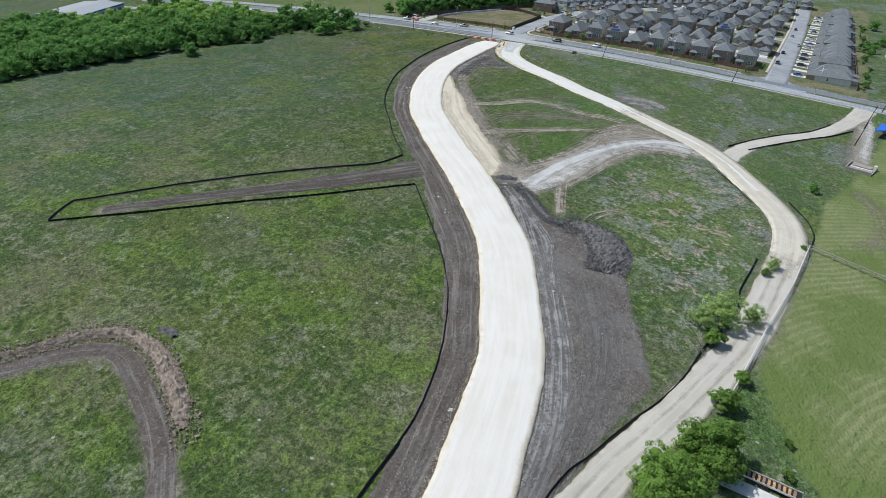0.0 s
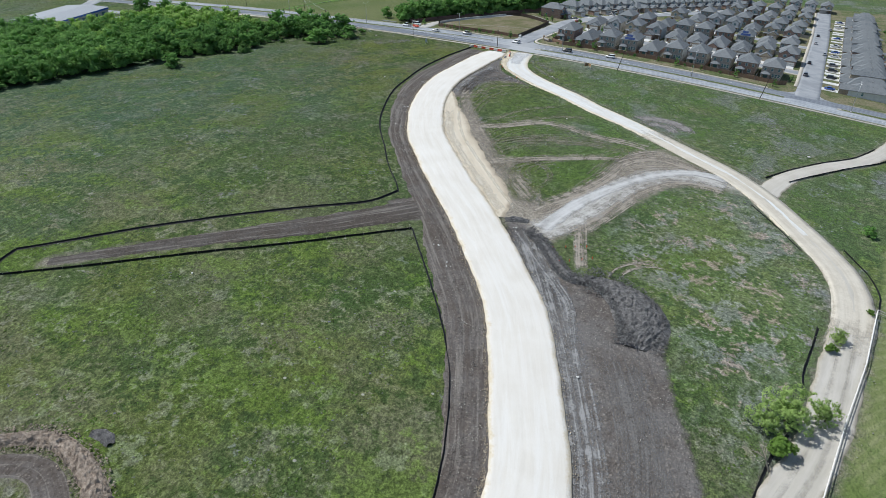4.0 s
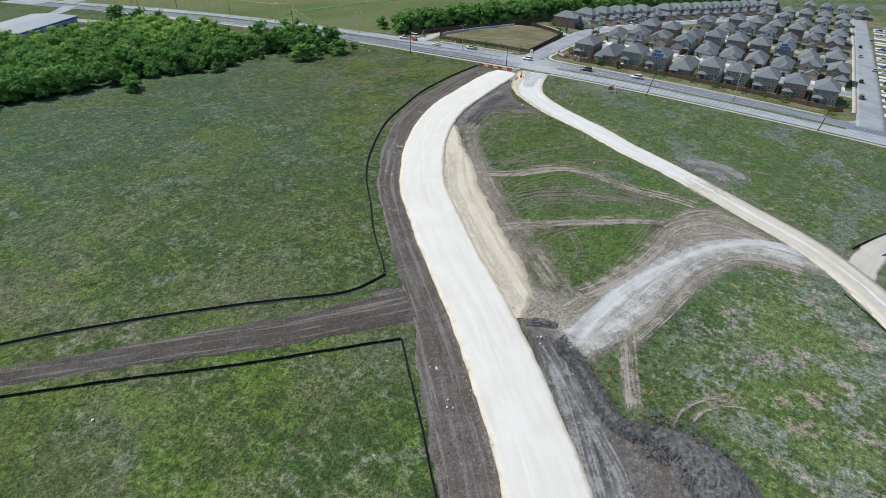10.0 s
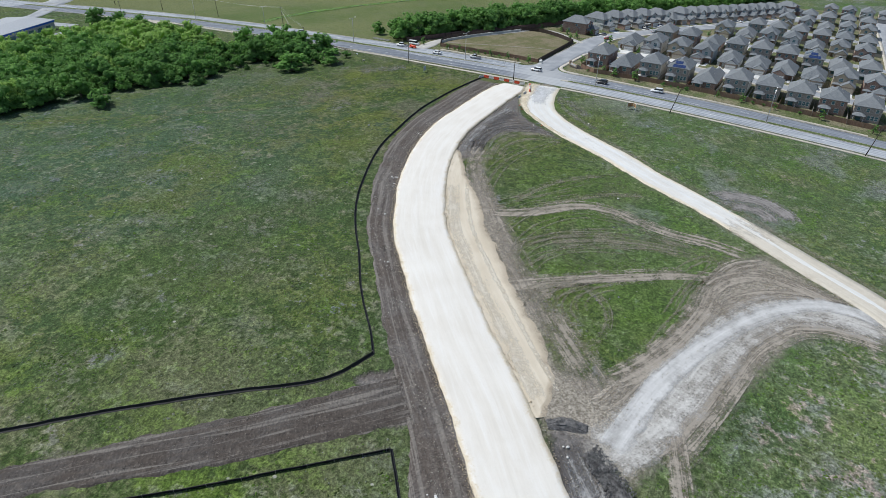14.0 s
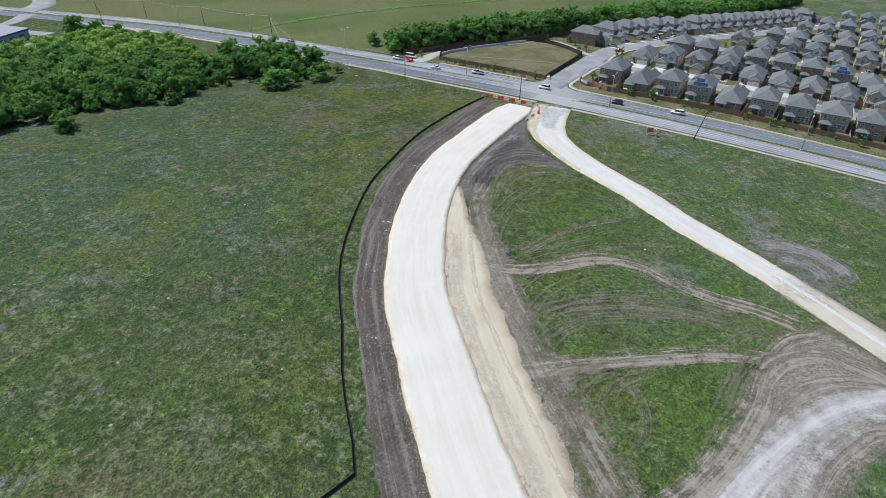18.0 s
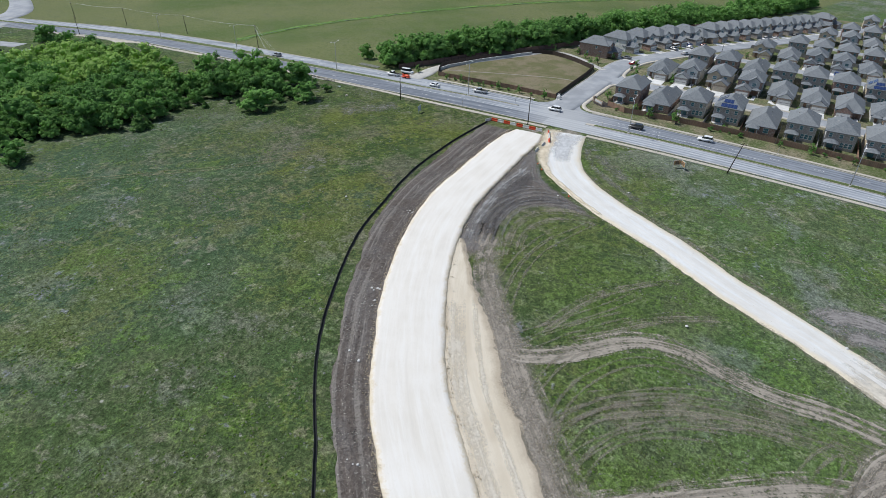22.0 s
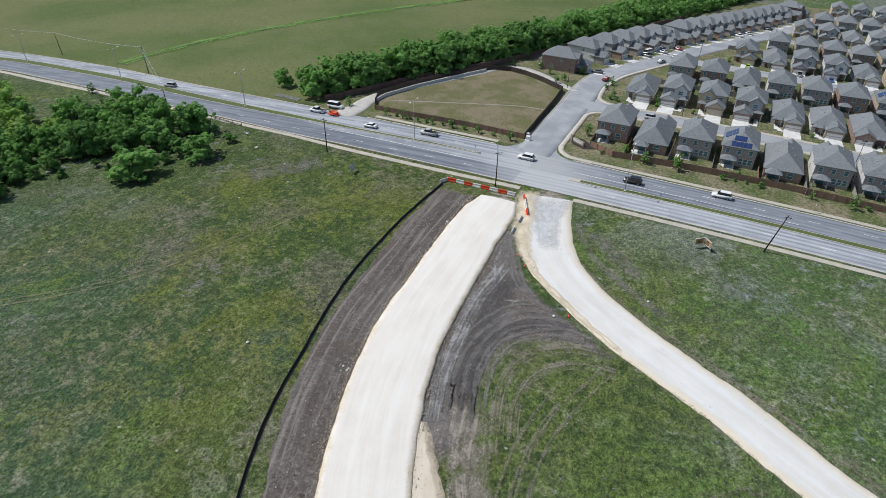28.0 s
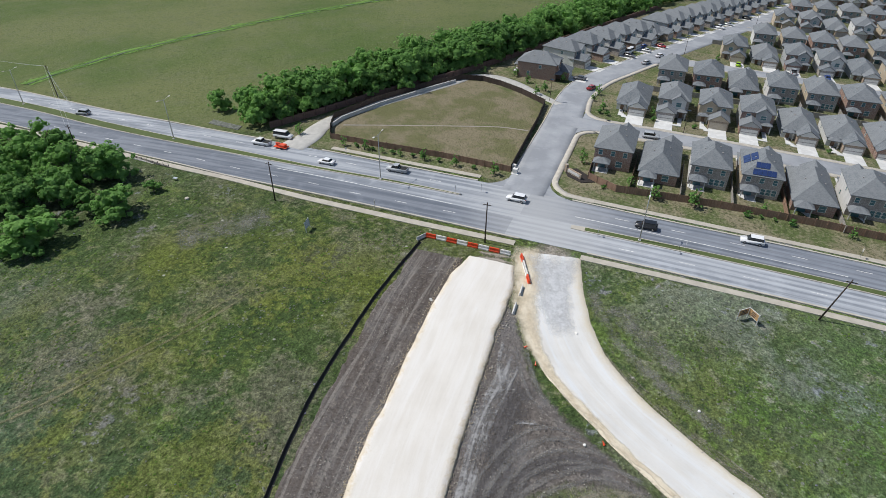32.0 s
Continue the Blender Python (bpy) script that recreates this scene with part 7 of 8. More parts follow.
def clear_of_earth(x, y):
    ok = polyline_distance(x, y, spline(ROADBED, 4.0)) > 16.5
    ok &= polyline_distance(x, y, spline(HAUL_LINE, 4.0)) > 6.5
    ok &= polyline_distance(x, y, spline(ARM, 4.0)) > 6.0
    ok &= polyline_distance(x, y, spline(BRANCH, 4.0)) > 4.5
    ok &= polyline_distance(x, y, spline(LOOP, 4.0)) > 3.5
    ok &= (region_distance(x, y, SCUFFED) > 1.0) & (region_distance(x, y, [(8, -15), (41, -49), (30, -66), (26, -86), (10, -60)]) > 1.0) & (region_distance(x, y, [(85, -160), (100, -168), (129, -172), (136, -190), (150, -222), (140, -330), (100, -260)]) > 1.0)
    ok &= (y < 0.5) & ~((x > 165) & (y > -245)) & (region_distance(x, y, WOOD) > 1)
    return ok


GREEN = leaf_mat("meadow_weeds", (0.075, 0.14, 0.024), (0.13, 0.215, 0.045))
STRAW = leaf_mat("dry_stems", (0.185, 0.2, 0.15), (0.28, 0.3, 0.23))
LILAC = leaf_mat("lilac_flowers", (0.2, 0.2, 0.28), (0.3, 0.29, 0.38))
OLIVE = leaf_mat("olive_grass", (0.075, 0.105, 0.034), (0.135, 0.165, 0.065))
tufts("green_tufts", 70000, (-150, 165), (-300, 0), GREEN, 1, 0.36, "tufts of bright green weeds in the pasture", 0.12)
tufts("olive_tufts", 60000, (-150, 165), (-300, 0), OLIVE, 2, 0.32, "tufts of olive grass in the pasture", -0.05)
tufts("dry_tufts", 60000, (-150, 165), (-300, 0), STRAW, 3, 0.3, "dry pale grass stems in the pasture", 0.1)
tufts("flower_tufts", 12000, (-150, 165), (-300, 0), LILAC, 4, 0.3, "patches of lilac wildflowers in the grass", 0.5)

# ---- poles, lamps and wires ----
def utility_pole(x, y, height, lean=(0, 0), arms=True, label="dark tarred wooden utility pole beside the footway"):
    p = thing("utility_pole", pose(x, y, float(ground_z(x, y))), label, "pole", "utility poles")
    top = Vector((lean[0], lean[1], height))
    bm = bmesh.new()
    rod(bm, (0, 0, -0.5), top, 0.17, 0.11, 10)
    part("shaft", bm, POLEWOOD, p, smooth=True)
    if arms:
        bm = bmesh.new()
        box(bm, (top.x - 0.9, top.y - 0.06, height - 0.65), (top.x + 0.9, top.y + 0.06, height - 0.53))
        part("cross_arm", bm, POLEWOOD, p)
        for a in (-0.8, 0.8, 0.0):
            bm = bmesh.new()
            rod(bm, (top.x + a, top.y, height - 0.53), (top.x + a, top.y, height - 0.28), 0.06, 0.04, 6)
            part("insulator", bm, WHITEPL, p)
    return p


for x, y, h, lean in ((-52.4, -0.4, 10.2, (0, 0)), (0, 0, 9.9, (0.05, 0)), (64.0, 0, 9.6, (2.2, 0.3)), (127.0, 2.2, 9.8, (1.6, 0.2)), (-170, 39.2, 11, (-1.4, 0.6)), (-240.6, 50.1, 10.5, (-0.9, 0)), (-299.6, 50.5, 10.5, (-0.8, 0)), (-347, 45, 10.5, (-0.8, 0)), (-298.5, 19, 10.5, (-0.8, 0)),
                      (189, 6.4, 9.8, (1.5, 0)), (181.8, -27, 9.5, (1.5, 0)), (178.5, -53.4, 9.5, (1.5, 0)), (-118, 2.5, 10.0, (-0.5, 0))):
    utility_pole(x, y, h, lean)


def wire(a, b, sag, parent_label="thin overhead wire between utility poles", r=0.03):
    n = 10
    pts = [Vector(a).lerp(Vector(b), k / n) - Vector((0, 0, sag * 4 * (k / n) * (1 - k / n))) for k in range(n + 1)]
    bm = bmesh.new()
    for p, q in zip(pts[:-1], pts[1:]):
        rod(bm, p, q, r, r, 4)
    return tagged(part("wire", bm, STEEL), parent_label, "wire", "overhead wires")


def top_of(x, y, h, lx=0.0, ly=0.0):
    return (x + lx, y + ly, float(ground_z(x, y)) + h)


for k in (-0.8, 0.8):
    wire(top_of(-170, 39.2, 10.7, -1.4 + k, 0.6), top_of(-240.6, 50.1, 10.2, -0.9 + k), 1.0)
    wire(top_of(-240.6, 50.1, 10.2, -0.9 + k), top_of(-299.6, 50.5, 10.2, -0.8 + k), 0.9)
    wire(top_of(-299.6, 50.5, 10.2, -0.8 + k), top_of(-347, 45, 10.2, -0.8 + k), 0.8)
    wire(top_of(-170, 39.2, 10.7, -1.4 + k, 0.6), top_of(-118, 2.5, 9.6, -0.5 + k), 0.8)
for dx, dy in ((9, -3), (11, -5), (13, -6)):
    wire(top_of(-170, 39.2, 10.4 - dx * 0.1, -1.4, 0.6), (-170 + dx, 39.2 + dy, float(ground_z(-170 + dx, 39.2 + dy))), 0.0, "guy wire bracing a utility pole")


def street_lamp(x, y, height=12.0, turn=0.0):
    p = thing("street_lamp", pose(x, y, float(ground_z(x, y)) + 0.2, 0, 0, turn), "galvanised steel double-arm street lamp on the median", "street lamp", "street lamps on the median")
    bm = bmesh.new()
    rod(bm, (0, 0, 0), (0, 0, height), 0.13, 0.07, 10)
    part("column", bm, STEEL, p, smooth=True)
    part("base", boxed((-0.3, -0.3, -0.3), (0.3, 0.3, 0.18), 0.05), BLOCK, p)
    for s in (-1, 1):
        bm = bmesh.new()
        rod(bm, (0, 0, height - 0.4), (0, s * 1.9, height + 0.1), 0.05, 0.04, 6)
        part("arm", bm, STEEL, p)
        part("lantern", boxed((-0.17, s * 2.25 - 0.4, height + 0.02), (0.17, s * 2.25 + 0.4, height + 0.2), 0.05), WHITEPL, p)
    return p


for x, y in ((-33.2, 17.6), (-101.5, 20.6), (30.7, 13.2), (95.5, 13.6), (162, 14), (-176.3, 30.6), (-245.7, 36)):
    street_lamp(x, y)
for x, y in ((-5.6, 88), (37, 78.5), (88, 67.8), (34, 172), (66, 248), (112, 78.5)):
    p = thing("estate_lamp", pose(x, y, float(ground_z(x, y))), "slim dark street lamp with a solar head", "street lamp", "estate lamps")
    bm = bmesh.new()
    rod(bm, (0, 0, -0.2), (0.1, 0, 7.2), 0.1, 0.06, 8)
    part("column", bm, POLEWOOD, p)
    part("lamp_head", boxed((-0.7, -0.3, 7.1), (0.7, 0.3, 7.25), 0.03), CARGLASS, p)

# ---- silt fences: black fabric on stakes ----
def silt_fence(line, label="black fabric silt fence on wooden stakes", seed=0, height=0.48):
    p = spline(line, 0.7)
    f = thing("silt_fence", pose(p[0, 0], p[0, 1], float(ground_z(*p[0]))), label, "fence", "silt fences")
    inv = f.matrix_world.inverted()
    tan = np.gradient(p, axis=0)
    tan /= np.linalg.norm(tan, axis=1)[:, None]
    run = np.arange(len(p)) * 0.7
    side = 0.1 * wobble(run, seed, 1.5)
    rows = []
    for off, z in ((0.34, -0.02), (0.06, 0.07), (-0.03, height * 0.55), (-0.1, 1.0), (-0.16, 1.0), (-0.09, height * 0.55), (0.0, 0.05), (-0.05, -0.1)):
        o = side + off
        x, y = p[:, 0] - tan[:, 1] * o, p[:, 1] + tan[:, 0] * o
        zz = ground_z(x, y) + (height * (1 + 0.09 * wobble(run, seed + 4, 0.9)) if z == 1.0 else z)
        rows.append(np.stack([x, y, zz], 1))
    n = len(p)
    v = np.concatenate(rows) - np.array(f.matrix_world.translation)
    faces = []
    for k in range(len(rows) - 1):
        for j in range(n - 1):
            a = k * n + j
            faces.append((a, a + 1, a + n + 1, a + n))
    raw("fabric", v.tolist(), faces, SILT, f)
    stake = boxed((-0.025, -0.025, -0.2), (0.025, 0.025, height + 0.16))
    me = bpy.data.meshes.new("stake")
    stake.to_mesh(me)
    stake.free()
    me.materials.append(GREYFENCE)
    for j in range(0, n, 6):
        o = new("stake", me)
        o.parent = f
        o.matrix_basis = inv @ pose(p[j, 0] + tan[j, 1] * 0.2, p[j, 1] - tan[j, 0] * 0.2, float(ground_z(*p[j])))
    return f


silt_fence([(-12.9, -4.8), (-13.8, -21), (-13.5, -34), (-12.3, -50.9), (-8.4, -69.2), (-3.3, -87.8), (4.7, -104.8), (12, -117.8), (19.2, -127.5), (28.7, -138.1), (39.2, -150.2), (47.2, -157.8), (51.6, -162.5)], seed=1)
silt_fence([(51.6, -162.5), (49.7, -169.4), (46, -174.7), (37.6, -182), (28.9, -190), (16, -203), (4.7, -215.3), (-4, -226), (-11.6, -234.9)], seed=2)
silt_fence([(-11.6, -234.9), (-9.5, -240), (-6.4, -244.8)], seed=3)
silt_fence([(-6.4, -244.8), (11.5, -229.5), (27.9, -214.4), (46.3, -197.9), (62.4, -181.8), (66.4, -177.6)], seed=4)
silt_fence([(66.4, -177.6), (77, -188.6), (89, -201.4), (98.3, -212.6), (103, -219.6), (108.7, -230.9), (112.6, -241.2), (115, -250.5), (116, -263), (117, -285), (117, -320)], seed=5)
silt_fence([(155.5, -197.5), (153.6, -203.6), (152.2, -214), (150.0, -222.6), (146.4, -232), (143.2, -241.5), (140.2, -251), (136.9, -280), (135.8, -320)], seed=6, height=0.34)
silt_fence([(139.5, -89), (144.5, -79), (153.5, -63.5), (163.3, -49.5), (170, -33)], seed=7)
silt_fence([(146, -88), (151.5, -78.5), (160.5, -64), (170, -50), (178, -35)], seed=8)
silt_fence([(138.5, -112), (146, -121.5), (152.5, -131)], seed=9, height=0.2)
silt_fence([(162, -124), (167.5, -134), (169.5, -142), (169.2, -148.5)], seed=10, height=0.4)
silt_fence([(158, -163), (157.3, -172), (156.5, -180), (157, -187)], seed=11, height=0.45)


# ---- rail fences by the gravel road ----
def rail_fence(line, height, rails, material, label, gap=3.0, thick=0.07, name="rail_fence"):
    f = thing(name, pose(*line[0], float(ground_z(*line[0]))), label, "fence")
    inv = f.matrix_world.inverted()
    p = []
    for (ax, ay), (bx, by) in zip(line[:-1], line[1:]):
        n = max(1, round(math.hypot(bx - ax, by - ay) / gap))
        p += [(ax + (bx - ax) * i / n, ay + (by - ay) * i / n) for i in range(n)]
    p.append(line[-1])
    for i, (x, y) in enumerate(p):
        z = float(ground_z(x, y))
        bm = bmesh.new()
        rod(bm, (0, 0, -0.3), (0, 0, height), thick, thick, 6)
        part("post", bm, material, f).matrix_basis = inv @ pose(x, y, z)
        if i + 1 < len(p):
            bx, by = p[i + 1]
            for r in range(rails):
                zr = height * (1 - 0.42 * r) - 0.06
                bm = bmesh.new()
                rod(bm, (0, 0, zr), (bx - x, by - y, float(ground_z(bx, by)) - z + zr), thick * 0.75, thick * 0.75, 5)
                part("rail", bm, material, f).matrix_basis = inv @ pose(x, y, z)
    return f


rail_fence([(168.7, -150), (166.6, -171), (163.6, -190), (160.8, -211), (159.6, -219)], 1.3, 2, WHITEPL, "long white pipe rail fence beside the gravel road", thick=0.11)
rail_fence([(168.7, -150), (177, -152.5), (186, -155.3), (200, -159.6)], 1.3, 2, GREYFENCE, "weathered wooden rail fence across the mown field", thick=0.14)
rail_fence([(-216, 18.6), (-205, 18), (-192, 17.2), (-178, 16.4)], 1.1, 3, STEEL, "galvanised steel pedestrian rail at the creek bridge", gap=2.2, thick=0.05)


# ---- barriers at the end of the new road ----
def barrier(x, y, turn, colour, tilt=0.0):
    """A water-filled plastic barrier: ribbed, wide at the foot."""
    b = thing("barrier", pose(x, y, float(ground_z(x, y)), 0, tilt, turn), ("orange" if colour is ORANGE else "white") + " ribbed plastic water barrier closing the new road", "barrier", "plastic barriers")
    bm = bmesh.new()
    prof = [(-0.28, 0), (-0.28, 0.28), (-0.13, 0.5), (-0.11, 0.98), (0.11, 0.98), (0.13, 0.5), (0.28, 0.28), (0.28, 0)]
    ends = [[bm.verts.new((e, py, pz)) for py, pz in prof] for e in (-1.1, 1.1)]
    for k in range(len(prof)):
        j = (k + 1) % len(prof)
        bm.faces.new((ends[0][k], ends[0][j], ends[1][j], ends[1][k]))
    bm.faces.new(ends[0][::-1]), bm.faces.new(ends[1])
    bmesh.ops.recalc_face_normals(bm, faces=bm.faces)
    part("shell", bm, colour, b)
    for k in range(5):
        bm = bmesh.new()
        box(bm, (-0.95 + k * 0.45, -0.2, 0.34), (-0.85 + k * 0.45, 0.2, 0.9))
        part("rib", bm, colour, b)
    return b


for k in range(8):
    barrier(-11.4 + 2.38 * k, -2.4 - 0.02 * k + 0.05 * (k % 2), -0.5, ORANGE if k % 2 == 0 else WHITEPL)
for k, (x, y) in enumerate(((9.0, -3.2), (10.0, -5.4), (11.0, -7.6), (11.9, -9.6))):
    barrier(x, y, -65, ORANGE if k in (0, 3) else WHITEPL)


def jersey(x, y, turn, length=3.0, label="grey concrete traffic barrier lying by the haul road"):
    bm = bmesh.new()
    prof = [(-0.3, 0), (-0.3, 0.08), (-0.12, 0.33), (-0.08, 0.81), (0.08, 0.81), (0.12, 0.33), (0.3, 0.08), (0.3, 0)]
    ends = [[bm.verts.new((e, py, pz)) for py, pz in prof] for e in (-length / 2, length / 2)]
    for k in range(len(prof)):
        j = (k + 1) % len(prof)
        bm.faces.new((ends[0][k], ends[0][j], ends[1][j], ends[1][k]))
    bm.faces.new(ends[0][::-1]), bm.faces.new(ends[1])
    bmesh.ops.recalc_face_normals(bm, faces=bm.faces)
    bmesh.ops.bevel(bm, geom=list(bm.edges), offset=0.02, segments=1, affect="EDGES")
    o = tagged(part("concrete_barrier", bm, BLOCK), label, "barrier", "concrete barriers")
    o.matrix_world = pose(x, y, float(ground_z(x, y)) + 0.1, 0, 0, turn)


jersey(11.5, -13.4, 94, 2.8), jersey(11.7, -18.9, 95, 2.8), jersey(-13.2, -3.4, 62, 2.6, "white concrete block at the end of the silt fence")


def rock(x, y, r, seed, material=None, label="pale limestone rock lying on bare earth"):
    bm = bmesh.new()
    bmesh.ops.create_icosphere(bm, subdivisions=2, radius=r)
    for v in bm.verts:
        v.co *= 1 + 0.3 * noise.noise(v.co * (1.6 / r) + Vector((seed * 7.1, 0, 0)))
        v.co.z *= 0.6
    o = tagged(part("rock", bm, material or BLOCK), label, "rock", "loose rocks")
    o.matrix_world = pose(x, y, float(ground_z(x, y)) + r * 0.25 + 0.1, 0, 0, seed * 40)


rr = random.Random(5)
for cx, cy, n, spread in ((13.2, -102.6, 5, 0.9), (15.8, -106.4, 5, 0.9), (1.0, -72.2, 5, 0.7), (119.6, -246, 4, 0.6), (96.6, -203, 2, 0.5), (76, -180.5, 3, 0.7), (-3.2, -22, 3, 0.7), (22, -119, 2, 2), (121, -204.5, 2, 0.3), (125, -217, 2, 0.4), (83, -187, 3, 1.0), (36, -139, 3, 1.4), (89, -164, 3, 1.0)):
    for k in range(n):
        rock(cx + rr.uniform(-spread, spread), cy + rr.uniform(-spread, spread), rr.uniform(0.12, 0.28), k + cx)
for x, y, r in ((-18.1, -73.9, 0.3), (23.5, -21, 0.28), (96.5, -69.5, 0.35), (70, -80, 0.3), (28.8, -43.5, 0.25), (107, -79, 0.25), (44, -31, 0.25), (150, -60, 0.5), (35, -220, 0.25)):
    rock(x, y, r, x, WHITEPL if r < 0.3 else BLOCK, "small pale rock lying in the grass")
for x, y in ((15.8, -27.6), (18.6, -31), (31.5, -42.5)):
    c = thing("traffic_cone", pose(x, y, float(ground_z(x, y)) + 0.1, 60, 0, x * 30), "knocked over orange traffic cone on the road's edge", "cone", "traffic cones")
    bm = bmesh.new()
    rod(bm, (0, 0, 0.04), (0, 0, 0.7), 0.16, 0.03, 10)
    part("cone_body", bm, ORANGE, c)
    part("foot", boxed((-0.2, -0.2, 0), (0.2, 0.2, 0.04)), ORANGE, c)

# ---- signs ----
def bars(parent, rows, w, z0, dz, y, material, seed):
    r = random.Random(seed)
    for k in range(rows):
        b = w * r.uniform(0.5, 0.9)
        part("lettering", boxed((-b / 2, y, z0 + k * dz), (b / 2, y + 0.012, z0 + k * dz + dz * 0.5)), material, parent)


s = thing("notice_board", pose(-38.0, -8.9, float(ground_z(-38, -8.9)), -6, 0, 100), "grey-blue notice board on two white posts in the grass", "sign")
for x in (-1.15, 1.05):
    part("post", boxed((x, -0.06, -0.3), (x + 0.1, 0.06, 2.5)), TRIM, s)
part("board", boxed((-1.2, -0.1, 0.75), (1.2, -0.06, 2.5)), SIGNGREY, s)
bars(s, 4, 1.9, 1.0, 0.34, -0.115, TRIM, 3)
s = thing("estate_sign", pose(51.5, -5.6, float(ground_z(51.5, -5.6))), "folded orange advertising sign on white posts in the grass", "sign")
APEX, FEET = (0.1, 1.0), ((-1.7, -0.6), (1.6, -0.8))
for k, foot in enumerate(FEET):
    mid = ((APEX[0] + foot[0]) / 2, (APEX[1] + foot[1]) / 2)
    turn = math.degrees(math.atan2(APEX[1] - foot[1], APEX[0] - foot[0]))
    panel = part("panel", boxed((-1.05, -0.03, 0.85), (1.05, 0.03, 2.2)), SIGNORANGE, s)
    panel.matrix_basis = pose(*mid, 0, 0, 0, turn)
    rim = bmesh.new()
    box(rim, (-1.1, -0.045, 2.2), (1.1, 0.045, 2.3)), box(rim, (-1.1, -0.045, 0.76), (1.1, 0.045, 0.85))
    part("edging", rim, TRIM, panel)
    bars(panel, 3, 1.5, 1.05, 0.34, -0.047, INK, k)
    bars(panel, 3, 1.5, 1.05, 0.34, 0.032, INK, k + 2)
for x, y in (APEX, *FEET):
    part("post", boxed((x - 0.07, y - 0.07, -0.3), (x + 0.07, y + 0.07, 2.4)), TRIM, s)
slab_on_ground("planting_bed", [(8.8, 40.5), (10.5, 36.6), (14.5, 34.6), (17.5, 36.2), (15.5, 39), (12, 42)], MULCH, 0.06, "dark mulch bed round the estate's entrance sign", "planting bed")
s = thing("entrance_sign", pose(12.0, 37.6, float(ground_z(12, 37.6)), 0, 0, -35), "low tan brick entrance wall with pillar and pale panel", "sign")
part("plinth", boxed((-2.6, -0.2, -0.2), (2.4, 0.25, 1.35), 0.04), BRICKS[2], s)
part("pillar", boxed((-3.3, -0.4, -0.2), (-2.5, 0.45, 2.1), 0.05), BRICKS[2], s)
part("panel", boxed((-2.2, -0.25, 0.4), (2.0, -0.2, 1.15)), BLOCK, s)
for x, y in ((-7.5, 20.5), (22, 11.5), (-28, 3.9), (40, 13.2), (-48, 26.9), (75, 26), (-13, 17.2)):
    s = thing("road_sign", pose(x, y, float(ground_z(x, y)) + 0.1), "small road sign on a thin steel post", "sign", "road signs")
    bm = bmesh.new()
    rod(bm, (0, 0, -0.2), (0, 0, 2.3), 0.04, 0.04, 6)
    part("post", bm, STEEL, s)
    part("plate", boxed((-0.02, -0.3, 1.6), (0.02, 0.3, 2.3)), WHITEPL, s)
# utility boxes by the basin's corner
for x, y, sx in ((-2.4, 33.2, 0.9), (-3.3, 35.4, 0.7)):
    c = thing("utility_cabinet", pose(x, y, float(ground_z(x, y))), "pale green utility cabinet on a concrete pad", "cabinet", "utility cabinets")
    part("pad", boxed((-sx, -sx, -0.2), (sx, sx, 0.1)), DRIVE, c)
    part("cabinet_box", boxed((-sx * 0.7, -sx * 0.6, 0.1), (sx * 0.7, sx * 0.6, 1.3), 0.04), WHITEPL, c)

# ---- the basin behind the fences ----
fence("retaining_wall", [(-61.5, 43), (-61.2, 48.5), (-55.5, 63), (-44.5, 85), (-40.5, 92.5)], 1.2, BLOCK, "pale block retaining wall inside the basin", panel=3.0, thick=0.35, post=0.36, proud=0.0, category="wall")
strip("basin_channel", [(-59, 45), (-47, 49), (-35.4, 53), (-22, 57.8), (-14, 60.4), (-6, 61)], [0.22], [0.22], PADGREY, lift=0.04, ragged=0.05, across=1, label="narrow concrete channel across the basin floor", category="channel", skirt=0.05)


# ---- vehicles ----
CARS = {}


